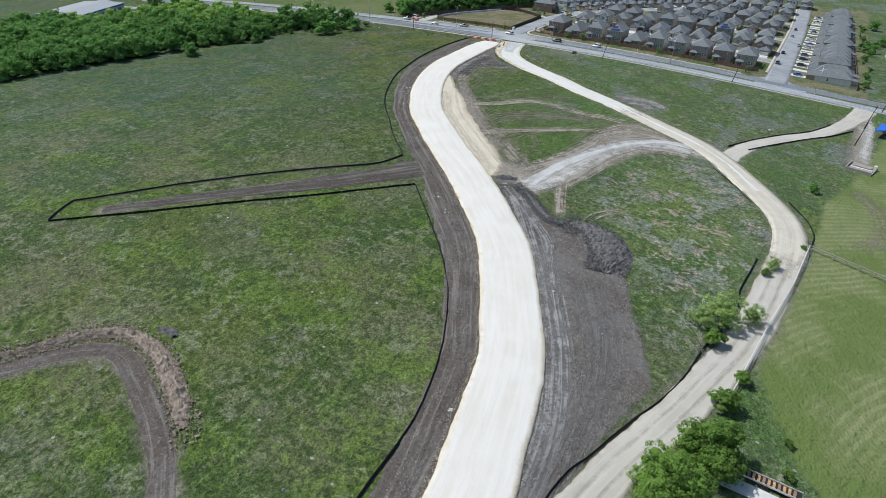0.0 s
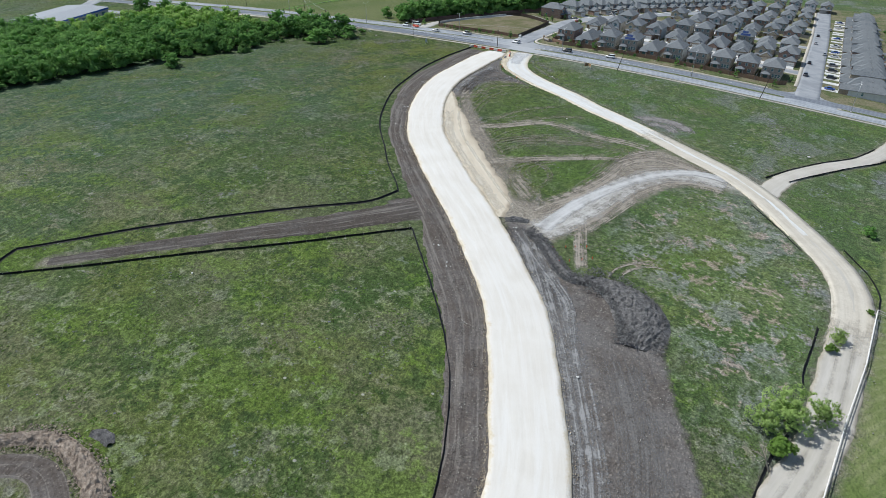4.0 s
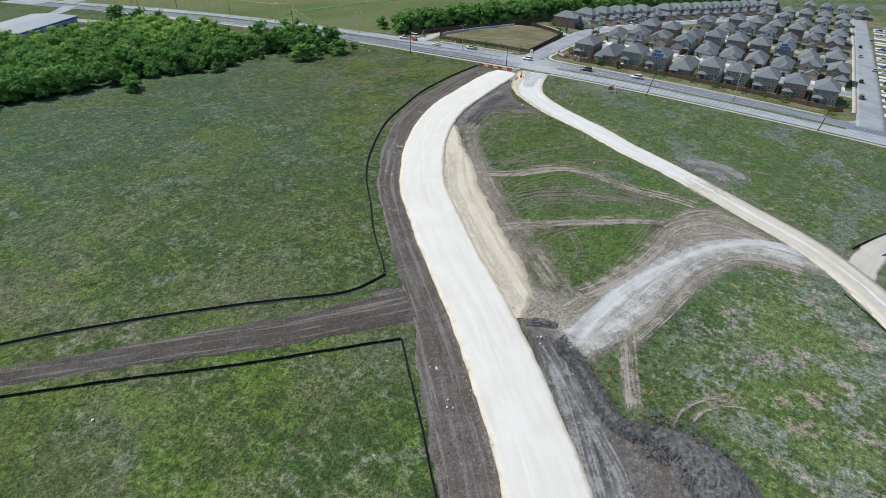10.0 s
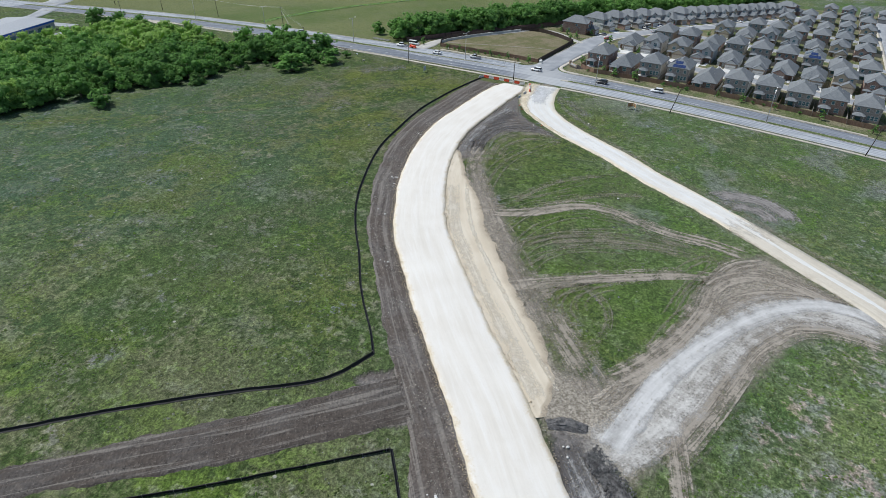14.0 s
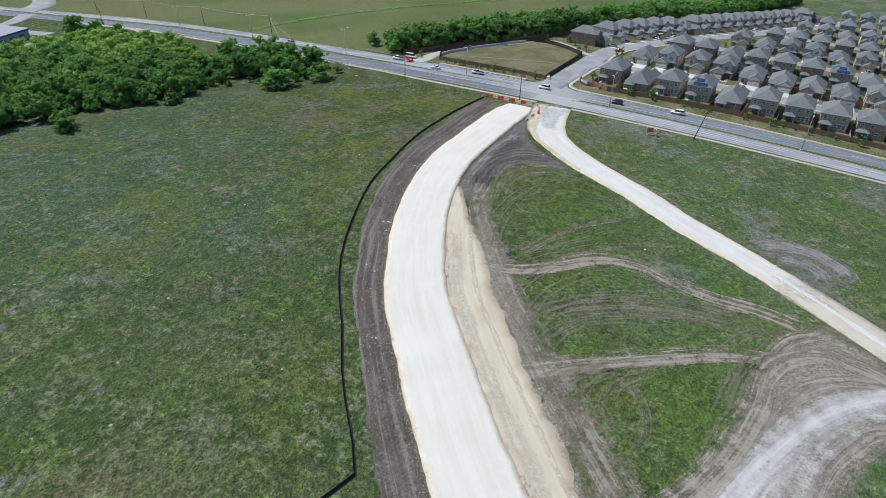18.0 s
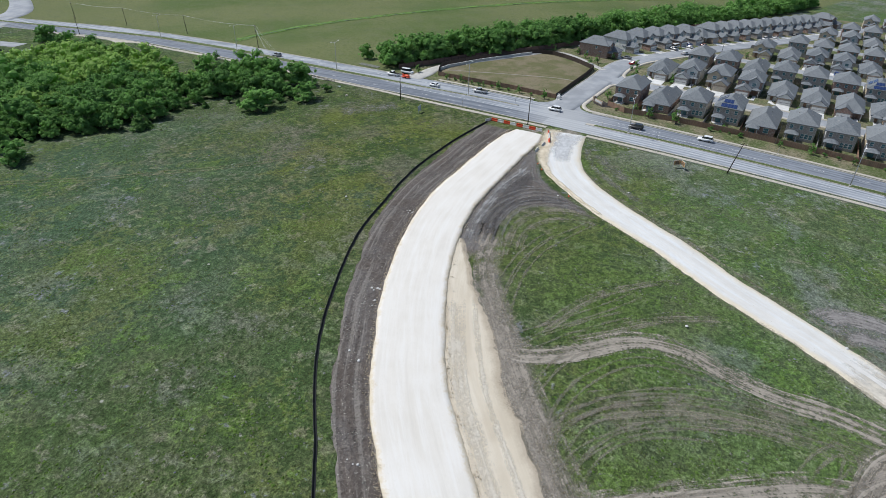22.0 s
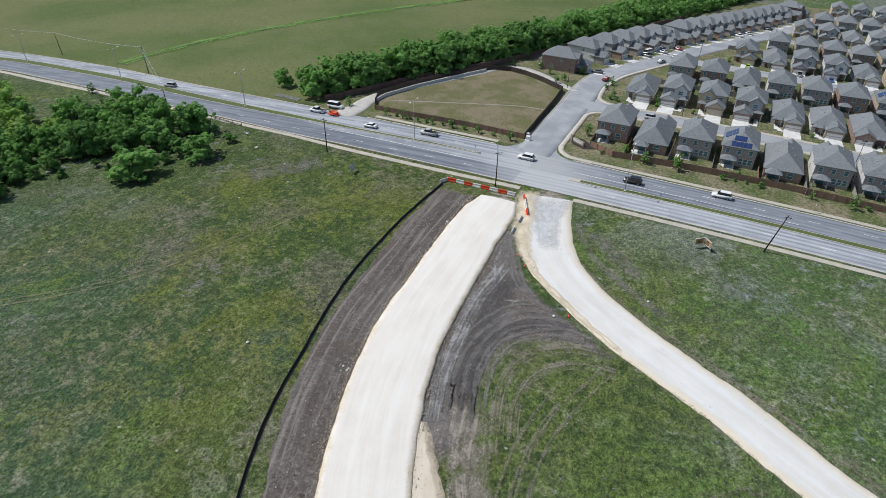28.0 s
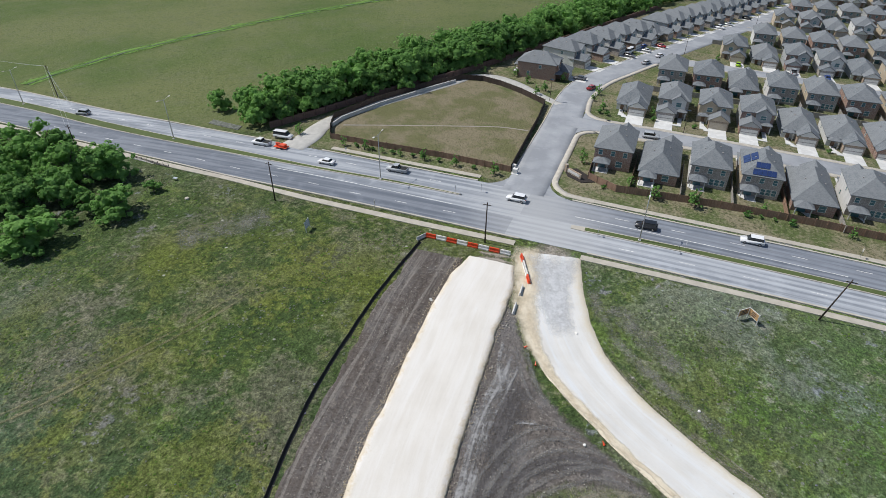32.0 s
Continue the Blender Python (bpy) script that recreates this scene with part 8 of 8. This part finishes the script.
def car_model(kind, paint, m):
    """Sedan, suv, pickup or van: x is forward."""
    L, W, H, hood, deck, cab0, cab1 = {"sedan": (4.7, 1.82, 1.45, 0.92, 0.98, -1.6, 1.05), "suv": (4.8, 1.92, 1.78, 1.05, 1.08, -2.2, 1.0), "pickup": (5.7, 2.0, 1.88, 1.15, 1.12, -0.55, 1.35), "van": (5.6, 2.0, 2.15, 1.15, 1.2, -2.65, 1.75)}[kind]
    word = {"sedan": "saloon car", "suv": "sport utility car", "pickup": "pickup truck", "van": "delivery van"}[kind]
    c = thing("car" if kind != "van" else "van", m, f"{paint} {word} on the road surface", "car", "cars")
    bm = bmesh.new()
    prof = [(-L / 2, 0.35), (-L / 2, deck - 0.05), (-L / 2 + 0.12, deck), (cab0, deck), (cab1 + 0.25, hood + 0.02), (L / 2 - 0.35, hood - 0.12), (L / 2, hood - 0.32), (L / 2, 0.35)]
    a = [bm.verts.new((x, -W / 2, z)) for x, z in prof]
    b = [bm.verts.new((x, W / 2, z)) for x, z in prof]
    for k in range(len(prof)):
        j = (k + 1) % len(prof)
        bm.faces.new((a[k], a[j], b[j], b[k]))
    bm.faces.new(a[::-1]), bm.faces.new(b)
    bmesh.ops.recalc_face_normals(bm, faces=bm.faces)
    bmesh.ops.bevel(bm, geom=list(bm.edges), offset=0.06, segments=2, affect="EDGES")
    part("body", bm, CARPAINT[paint], c, smooth=True)
    bm = bmesh.new()
    rake0, rake1 = {"sedan": (0.55, 0.75), "suv": (0.25, 0.7), "pickup": (0.12, 0.65), "van": (0.08, 0.75)}[kind]
    low = [(cab0, -W / 2 + 0.06), (cab1 + 0.2, -W / 2 + 0.06), (cab1 + 0.2, W / 2 - 0.06), (cab0, W / 2 - 0.06)]
    top = [(cab0 + rake0, -W / 2 + 0.22), (cab1 + 0.2 - rake1, -W / 2 + 0.22), (cab1 + 0.2 - rake1, W / 2 - 0.22), (cab0 + rake0, W / 2 - 0.22)]
    v = [bm.verts.new((x, y, hood - 0.08)) for x, y in low] + [bm.verts.new((x, y, H - 0.05)) for x, y in top]
    for k in range(4):
        j = (k + 1) % 4
        bm.faces.new((v[k], v[j], v[4 + j], v[4 + k]))
    bm.faces.new(v[4:])
    part("cabin_glass", bm, CARGLASS, c)
    bm = bmesh.new()
    box(bm, (top[0][0] - 0.05, top[0][1] - 0.03, H - 0.06), (top[1][0] + 0.05, top[2][1] + 0.03, H + 0.02), 0.04)
    part("roof", bm, CARPAINT[paint], c)
    for s in (-1, 1):
        for x in (-L * 0.31, L * 0.31):
            bm = bmesh.new()
            rod(bm, (x, s * (W / 2 - 0.2), 0.34), (x, s * (W / 2 + 0.02), 0.34), 0.34, 0.34, 14)
            wheel = part("wheel", bm, TYRE, c)
            bm = bmesh.new()
            rod(bm, (x, s * (W / 2 + 0.02), 0.34), (x, s * (W / 2 + 0.035), 0.34), 0.2, 0.19, 12)
            part("rim", bm, RIM, wheel)
        part("headlight", boxed((L / 2 - 0.1, s * (W / 2 - 0.35) - 0.2, hood - 0.4), (L / 2 + 0.012, s * (W / 2 - 0.35) + 0.2, hood - 0.26)), HEADLIGHT, c)
        part("tail_light", boxed((-L / 2 - 0.012, s * (W / 2 - 0.25) - 0.15, deck - 0.3), (-L / 2 + 0.05, s * (W / 2 - 0.25) + 0.15, deck - 0.1)), TAILLIGHT, c)
    if kind == "pickup":
        part("load_bed", boxed((-L / 2 + 0.15, -W / 2 + 0.14, deck - 0.06), (cab0 - 0.12, W / 2 - 0.14, deck + 0.012)), TYRE, c)
    return c


def car(kind, paint, x, y, turn, lift=0.1, label="", group="parked cars"):
    m = pose(x, y, float(ground_z(x, y)) + lift, 0, 0, turn)
    if (kind, paint) in CARS:
        o = copy_thing(CARS[kind, paint], m)
    else:
        o = car_model(kind, paint, m)
        CARS[kind, paint] = o
    if label:
        o["label"] = label
    o["group"] = group
    return o


ROADCARS = "cars on the highway"
car("suv", "white", 1.6, 19.6, 178, 0.08, "white minivan crossing the highway junction", ROADCARS)
car("pickup", "silver", -31.0, 23.0, 180, 0.08, "silver pickup truck on the highway", ROADCARS)
car("sedan", "white", -50.5, 20.6, 180, 0.08, "white saloon car on the highway", ROADCARS)
car("suv", "black", 31.5, 19.0, 180, 0.08, "black sport utility car on the highway", ROADCARS)
car("suv", "white", 53.5, 22.2, 180, 0.08, "white sport utility car on the highway", ROADCARS)
car("van", "white", -70.8, 31.0, 4, 0.08, "white van parked on the verge by the service drive", ROADCARS)
car("suv", "silver", -146, 28.5, 190, 0.08, "silver sport utility car on the highway", ROADCARS)
car("pickup", "white", -74.2, 25.2, 180, 0.08, "white pickup truck towing a red trailer", ROADCARS)
t = thing("trailer", pose(-67.4, 24.9, float(ground_z(-67.4, 24.9)) + 0.08, 0, 0, 180), "red-orange machine on a low trailer behind a pickup", "trailer")
part("deck", boxed((-2.0, -0.95, 0.42), (2.0, 0.95, 0.56), 0.03), ORANGE, t)
part("tow_bar", boxed((2.0, -0.08, 0.44), (3.3, 0.08, 0.54)), STEEL, t)
part("machine_body", boxed((-1.5, -0.7, 0.56), (0.5, 0.7, 1.25), 0.12), ORANGE, t)
part("machine_boom", boxed((0.4, -0.2, 0.7), (1.7, 0.2, 1.5), 0.08), ORANGE, t)
for s in (-1, 1):
    bm = bmesh.new()
    rod(bm, (-0.5, s * 0.85, 0.3), (-0.5, s * 1.05, 0.3), 0.3, 0.3, 12)
    part("wheel", bm, TYRE, t)
car("sedan", "red", 5.4, 105.6, 70, 0.1, "dark red saloon car parked by the kerb")
car("van", "white", 12.2, 159.4, -113, 0.14, "white delivery van on a concrete driveway")
car("sedan", "blue", 16.8, 171.5, -113, 0.14), car("suv", "silver", 28.3, 70.5, 0, 0.11, "silver sport utility car parked at the kerb"), car("sedan", "lime", 55, 165.5, 88, 0.14, "lime green saloon car on a driveway")
car("suv", "silver", 44.5, 70.3, 0, 0.11), car("sedan", "white", 24.6, 160.5, 66, 0.1), car("sedan", "silver", 20.3, 147, 66, 0.1)
r = random.Random(8)
for k, (x, y, turn) in enumerate(PARKING):
    if r.random() < 0.36:
        kind, paint = r.choice((("sedan", "silver"), ("suv", "black"), ("sedan", "grey"), ("suv", "white"), ("sedan", "red"), ("pickup", "silver"), ("pickup", "white"), ("sedan", "white"), ("suv", "grey"), ("sedan", "blue")))
        car(kind, paint, x, y, turn + 90 + r.choice((0, 180)), 0.13, f"{paint} car parked on a concrete driveway")
for k in range(6):
    x, y = (147.6 if k % 3 == 2 else 141.2), 70 + k * 36 + r.uniform(-3, 3)
    car(*r.choice((("sedan", "black"), ("suv", "grey"), ("pickup", "white"), ("sedan", "silver"))), x, y, 90, 0.11, "car parked at the kerb of the wide street")

# ---- yards by the mown field ----
c = thing("concrete_pad", pose(180.5, -78.5, float(ground_z(180.5, -78.5)), 0, 0, -14), "weathered grey concrete slab with low walls and planks", "slab")
part("slab", boxed((-4, -4.2, -0.3), (4, 4.2, 0.3)), PADGREY, c)
part("low_wall", boxed((-4, -4.2, 0.3), (4, -3.9, 1.0)), PADGREY, c), part("low_wall", boxed((-4, -3.9, 0.3), (-3.7, 4.2, 0.9)), PADGREY, c)
part("beam", boxed((-3, -1.2, 0.3), (3.4, -0.6, 0.65)), TRIM, c), part("plank_stack", boxed((-2.5, 0.6, 0.3), (2.8, 3.2, 0.6)), GREYFENCE, c)
part("box", boxed((3.0, 2.6, 0.3), (3.9, 3.6, 1.3), 0.04), WHITEPL, c)
c = thing("shed", pose(190.0, -32, float(ground_z(190.0, -32)), 0, 0, -12), "open shed with a bright blue metal roof", "shed")
bm = bmesh.new()
gable(bm, -4, 4, -5, 5, 3.0, slope=0.25)
part("roof", bm, BLUEROOF, c)
for x in (-3.6, 3.4):
    for y in (-4.6, 4.4):
        part("post", boxed((x, y, -0.3), (x + 0.2, y + 0.2, 3.0)), STEEL, c)
part("wall", boxed((-3.6, 4.4, -0.3), (3.6, 4.6, 3.0)), METALROOF, c)
c = thing("flatbed_trailer", pose(167.5, -232.2, float(ground_z(167.5, -232.2)), 0, 0, -2), "rusty flatbed trailer with orange-brown slats and white rails", "trailer")
part("frame", boxed((-5.2, -0.8, 0.55), (5.2, 0.8, 0.7)), TYRE, c)
for k in range(13):
    part("slat", boxed((-4.6 + k * 0.72, -0.68, 0.7), (-4.2 + k * 0.72, 0.68, 0.76)), SIGNORANGE if k % 3 else WOODFENCE, c)
for y in (-0.86, 0.8):
    part("side_rail", boxed((-5.3, y, 0.6), (5.3, y + 0.06, 0.95)), TRIM, c)
for x in (-0.5, 0.4):
    for s in (-1, 1):
        bm = bmesh.new()
        rod(bm, (x, s * 0.9, 0.35), (x, s * 1.1, 0.35), 0.35, 0.35, 12)
        part("wheel", bm, TYRE, c)
slab_on_ground("paved_strip", [(161, -236), (176, -236), (176, -233.6), (161, -233.4)], DRIVE, 0.05, "narrow concrete strip beside the trailer", "paving")
# the commercial building and its car park beyond the wood
c = thing("commercial_building", pose(-303, -56, float(ground_z(-303, -56)), 0, 0, 116), "long low commercial building with pale grey metal roof", "building")
part("wall", boxed((-28, -15, -2), (28, 15, 5.4)), SIDINGS[2], c)
bm = bmesh.new()
gable(bm, -15.5, 15.5, -28.4, 28.4, 5.4, slope=0.06)
part("roof", bm, METALROOF, c).matrix_basis = pose(0, 0, 0, 0, 0, 90)
part("fascia", boxed((-28.3, -15.4, 4.2), (28.3, -15.0, 5.2)), BLUEROOF, c)
for k in range(7):
    part("window", boxed((-25 + k * 7.5, -15.1, 0.8), (-21 + k * 7.5, -15.0, 3.0)), GLASS, c)
slab_on_ground("car_park", [(-278, -66), (-290, -22), (-278, -4), (-250, -12), (-262, -60)], STREET, 0.06, "pale asphalt car park behind the trees", "car park")
for k in range(14):
    car(*r.choice((("sedan", "black"), ("suv", "grey"), ("suv", "white"), ("sedan", "silver"), ("sedan", "blue"))), -270 + (k % 2) * 9 + r.uniform(-0.3, 0.3) - 0.35 * k, -58 + 3.1 * k, 20 + (180 if k % 2 else 0), 0.09, "car parked behind the wood")
# metal buildings far off to the east
for x, y, w, d, h, roof in ((205, 150, 18, 26, 5, METALROOF), (212, 205, 16, 14, 5, METALROOF), (215, 255, 12, 10, 4, BLUEROOF), (228, 110, 14, 20, 5, METALROOF)):
    c = thing("metal_shed", pose(x, y, float(ground_z(x, y)) - 0.4), "metal-roofed workshop shed in a cluttered yard", "shed", "sheds east of the estate")
    part("wall", boxed((-w / 2, -d / 2, -1), (w / 2, d / 2, h)), SIDINGS[1], c)
    bm = bmesh.new()
    gable(bm, -w / 2, w / 2, -d / 2, d / 2, h, slope=0.2)
    part("roof", bm, roof, c)
r2 = random.Random(3)
for k in range(34):
    tree(r2.choice(("oak2", "elm2", "oak1")), r2.uniform(188, 260), r2.uniform(45, 330), r2.uniform(0.6, 1.0), k * 33, "trees of the eastern yards")
for k in range(22):
    tree(r2.choice(("oak2", "oak2", "shrub")), 184 + r2.uniform(-2, 4) - 0.02 * k, 42 + k * 11, r2.uniform(0.4, 0.75), k * 57, "trees of the eastern yards")
fence("yard_fence", [(179.5, 42), (179, 120), (178, 200), (176, 300)], 1.8, WOODFENCE, "brown board fence behind the terrace row", panel=6)


# ---- loose clods and stones on the bare earth ----
def loose(name, spots, low, high, material, seed, label, sink=0.3, lift=0.1):
    """Small broken lumps lying about, too many to count."""
    r = np.random.RandomState(seed)
    xy = np.array(spots)
    k = len(xy)
    s = r.uniform(low, high, k) * r.uniform(0.6, 1.0, k)
    base = np.array([(1, 0, 0), (0, 1, 0), (-1, 0, 0), (0, -1, 0), (0, 0, 1), (0, 0, -1)], float)
    v = base[None] * r.uniform(0.6, 1.25, (k, 6, 1)) + r.uniform(-0.3, 0.3, (k, 6, 3))
    t = r.uniform(0, 6.28, k)
    c, d = np.cos(t)[:, None], np.sin(t)[:, None]
    x, y = v[..., 0] * c - v[..., 1] * d, v[..., 0] * d + v[..., 1] * c
    z0 = ground_z(xy[:, 0], xy[:, 1]) + lift + s * (0.4 - sink)
    verts = np.stack([x * s[:, None] + xy[:, 0:1], y * s[:, None] + xy[:, 1:2], v[..., 2] * s[:, None] * 0.75 + z0[:, None]], -1)
    tri = np.array([(0, 1, 4), (1, 2, 4), (2, 3, 4), (3, 0, 4), (1, 0, 5), (2, 1, 5), (3, 2, 5), (0, 3, 5)])
    faces = (tri[None] + np.arange(k)[:, None, None] * 6).reshape(-1, 3)
    return tagged(new(name, mesh_of(name, verts.reshape(-1, 3), faces, material)), label, "loose earth", kind="stuff")


def along(line, lo, hi, count, seed, clump=0.0, edge=False):
    """Places beside a line, between two offsets to its left; clump gathers them in drifts."""
    r = np.random.RandomState(seed)
    p = spline(line, 0.8)
    t = np.gradient(p, axis=0)
    t /= np.linalg.norm(t, axis=1)[:, None]
    i = r.randint(0, len(p), count)
    off = r.uniform(lo, hi, count) if not edge else (lo + hi) / 2 + r.normal(0, (hi - lo) / 4, count)
    q = np.stack([p[i, 0] - t[i, 1] * off + r.uniform(-0.5, 0.5, count), p[i, 1] + t[i, 0] * off + r.uniform(-0.5, 0.5, count)], 1)
    if clump:
        n = np.array([noise.noise(Vector((a * 0.22, b * 0.22, seed))) for a, b in q])
        q = q[n + r.uniform(-0.35, 0.35, count) > clump]
    return q


def inside(outline, count, seed, clump=0.0):
    r = np.random.RandomState(seed)
    o = np.array(outline)
    q = np.stack([r.uniform(o[:, 0].min(), o[:, 0].max(), count), r.uniform(o[:, 1].min(), o[:, 1].max(), count)], 1)
    q = q[region_distance(q[:, 0], q[:, 1], outline) < 0]
    n = np.array([noise.noise(Vector((a * 0.22, b * 0.22, seed))) for a, b in q])
    return q[n + r.uniform(-0.35, 0.35, len(q)) > clump]


APRON = [(92, -160), (99, -168), (108, -177), (118, -173), (129, -177), (134, -190), (139, -203), (146, -217), (145, -234), (141, -252), (135, -290), (131, -255), (122, -217), (105, -193), (92, -176)]
NEARBED = [(10.2, -24), (12.4, -26), (15, -32), (21, -39), (33, -46.6), (28, -54), (23, -62), (22, -72), (24, -82), (18, -84), (12, -62), (10, -40)]
FAN = [(96, -160), (98, -145), (103, -130), (110, -116), (120, -107), (136, -106), (136, -100), (121, -101), (108, -110), (99, -124), (92, -142), (88, -156)]
CLAYLUMP = rubble_mat("clay_lumps", (0.12, 0.106, 0.094), (0.22, 0.204, 0.188), (0.3, 0.28, 0.25))
PALESTONE = rubble_mat("pale_stones", (0.34, 0.32, 0.28), (0.52, 0.5, 0.45), (0.62, 0.6, 0.56))
TANSTONE = rubble_mat("tan_rubble", (0.36, 0.29, 0.2), (0.55, 0.48, 0.36), (0.64, 0.6, 0.52))
loose("clay_clods", np.concatenate([along(ROADBED, -13.0, -6.9, 26000, 1, 0.05), along(ARM, -4, 4, 5000, 2, 0.05), inside(APRON, 14000, 3, 0.0), inside(NEARBED, 9000, 4, 0.05)]), 0.04, 0.13, CLAYLUMP, 5, "loose dark clay clods on the bare earth")
loose("pale_stones", np.concatenate([along(ROADBED, -12.5, -6.9, 9000, 6, 0.22), along(ROADBED, 6.9, 9.0, 3500, 7, 0.2), inside(APRON, 5000, 8, 0.25), inside(FAN, 4500, 9, 0.0), inside(NEARBED, 3000, 10, 0.25), along(HAUL_LINE, -6.6, 6.6, 5000, 12, 0.25)]), 0.05, 0.17, PALESTONE, 11, "pale limestone chips scattered over earth and dust")
loose("edge_rubble", np.concatenate([along(ROADBED, -7.1, -6.2, 9000, 14, 0.0, True), along(ROADBED, 6.2, 7.1, 5000, 15, 0.1, True)]), 0.06, 0.17, TANSTONE, 18, "tan limestone rubble crumbling along the road edges", lift=0.2)
loose("berm_clods", np.concatenate([along(BERM, -1.7, 1.7, 2600, 20), along(PILE, -5.2, 5.2, 4500, 21, -0.1)]), 0.08, 0.28, CLODS, 22, "loose black clods over the berm and stockpile", lift=0.75)

# ---- the creek's culvert under the highway ----
rail = thing("bridge_rail", pose(-103.5, 6.9, float(ground_z(-103.5, 6.9))), "low concrete parapet with dark steel rail over the creek", "railing")
inv = rail.matrix_world.inverted()
p0, p1 = Vector((-104.5, 7.1, float(ground_z(-104.5, 7.1)))), Vector((-89.5, 5.5, float(ground_z(-89.5, 5.5))))
ang = math.atan2(p1.y - p0.y, p1.x - p0.x)
span = (p1 - p0).length
o = part("parapet", boxed((0, -0.15, -0.6), (span, 0.15, 0.35), 0.03), BLOCK, rail)
o.matrix_basis = inv @ Matrix.Translation(p0) @ Matrix.Rotation(ang, 4, "Z")
for k in range(8):
    o = part("rail_post", boxed((-0.05, -0.05, 0.35), (0.05, 0.05, 1.05)), INK, rail)
    o.matrix_basis = inv @ Matrix.Translation(p0.lerp(p1, (k + 0.15) / 7.3)) @ Matrix.Rotation(ang, 4, "Z")
for h in (0.6, 0.8, 1.0):
    o = part("rail_bar", boxed((0.2, -0.04, h), (span - 0.2, 0.04, h + 0.08)), INK, rail)
    o.matrix_basis = inv @ Matrix.Translation(p0) @ Matrix.Rotation(ang, 4, "Z")
slab_on_ground("headwall_apron", [(-108, -0.2), (-105.5, -1.2), (-104.5, 4.0), (-107, 4.6)], PADGREY, 0.1, "broken concrete apron below the culvert", "concrete apron")
slab_on_ground("riprap_slope", [(-99.5, 33.4), (-87.4, 31.6), (-87.8, 34.4), (-99.9, 36.2)], rubble_mat("grey_riprap", (0.11, 0.12, 0.1), (0.24, 0.25, 0.22), (0.34, 0.34, 0.31)), 0.14, "grey stone riprap on the far bank", "riprap")
bm = bmesh.new()
bmesh.ops.create_cone(bm, cap_ends=True, segments=16, radius1=0.55, radius2=0.5, depth=0.4, matrix=pose(-73.4, -6.6, float(ground_z(-73.4, -6.6)) + 0.1))
tagged(part("manhole", bm, WALK), "round concrete manhole standing in rough grass", "manhole")
marker = thing("survey_marker", pose(-83.0, 0.4, float(ground_z(-83, 0.4))), "fallen blue and white marker board on a post", "marker")
o = part("board", boxed((-0.6, -0.4, 0.5), (0.5, 0.4, 0.58), 0.02), SIGNGREY, marker)
o = part("marker_post", boxed((0.3, -0.05, -0.2), (0.4, 0.05, 0.55)), WHITEPL, marker)
loose("rubble_stones", along([(36, -282.2), (42, -274.5), (46.5, -267.5), (52, -263.4), (58, -262.3), (65, -263.4), (72, -266.2), (80, -270.3), (86.5, -274.6)], -2.6, 2.6, 2600, 30), 0.08, 0.3, RUBBLE, 31, "broken limestone and clay lumps along the berm", lift=0.3)


def survey_stake(x, y, turn):
    """A wooden stake with an orange ribbon tied to its head."""
    t = thing("survey_stake", pose(x, y, float(ground_z(x, y)) - 0.1, 0, 6, turn), "wooden survey stake with a bright orange ribbon", "stake", "survey stakes")
    part("stake", boxed((-0.03, -0.015, 0), (0.03, 0.015, 1.0)), GREYFENCE, t)
    bm = bmesh.new()
    box(bm, (-0.1, -0.08, 0.66), (0.1, 0.08, 1.04), 0.02)
    box(bm, (0.05, -0.02, 0.45), (0.16, 0.02, 0.8))
    part("ribbon", bm, ORANGE, t, "orange ribbon")


for k, (x, y) in enumerate(((100.6, -167.3), (103.1, -165.2), (105.1, -163.9), (107.5, -162.2), (104.3, -171.9), (106.2, -170.3), (108.4, -168.1), (110.2, -166.2))):
    survey_stake(x, y, k * 50)
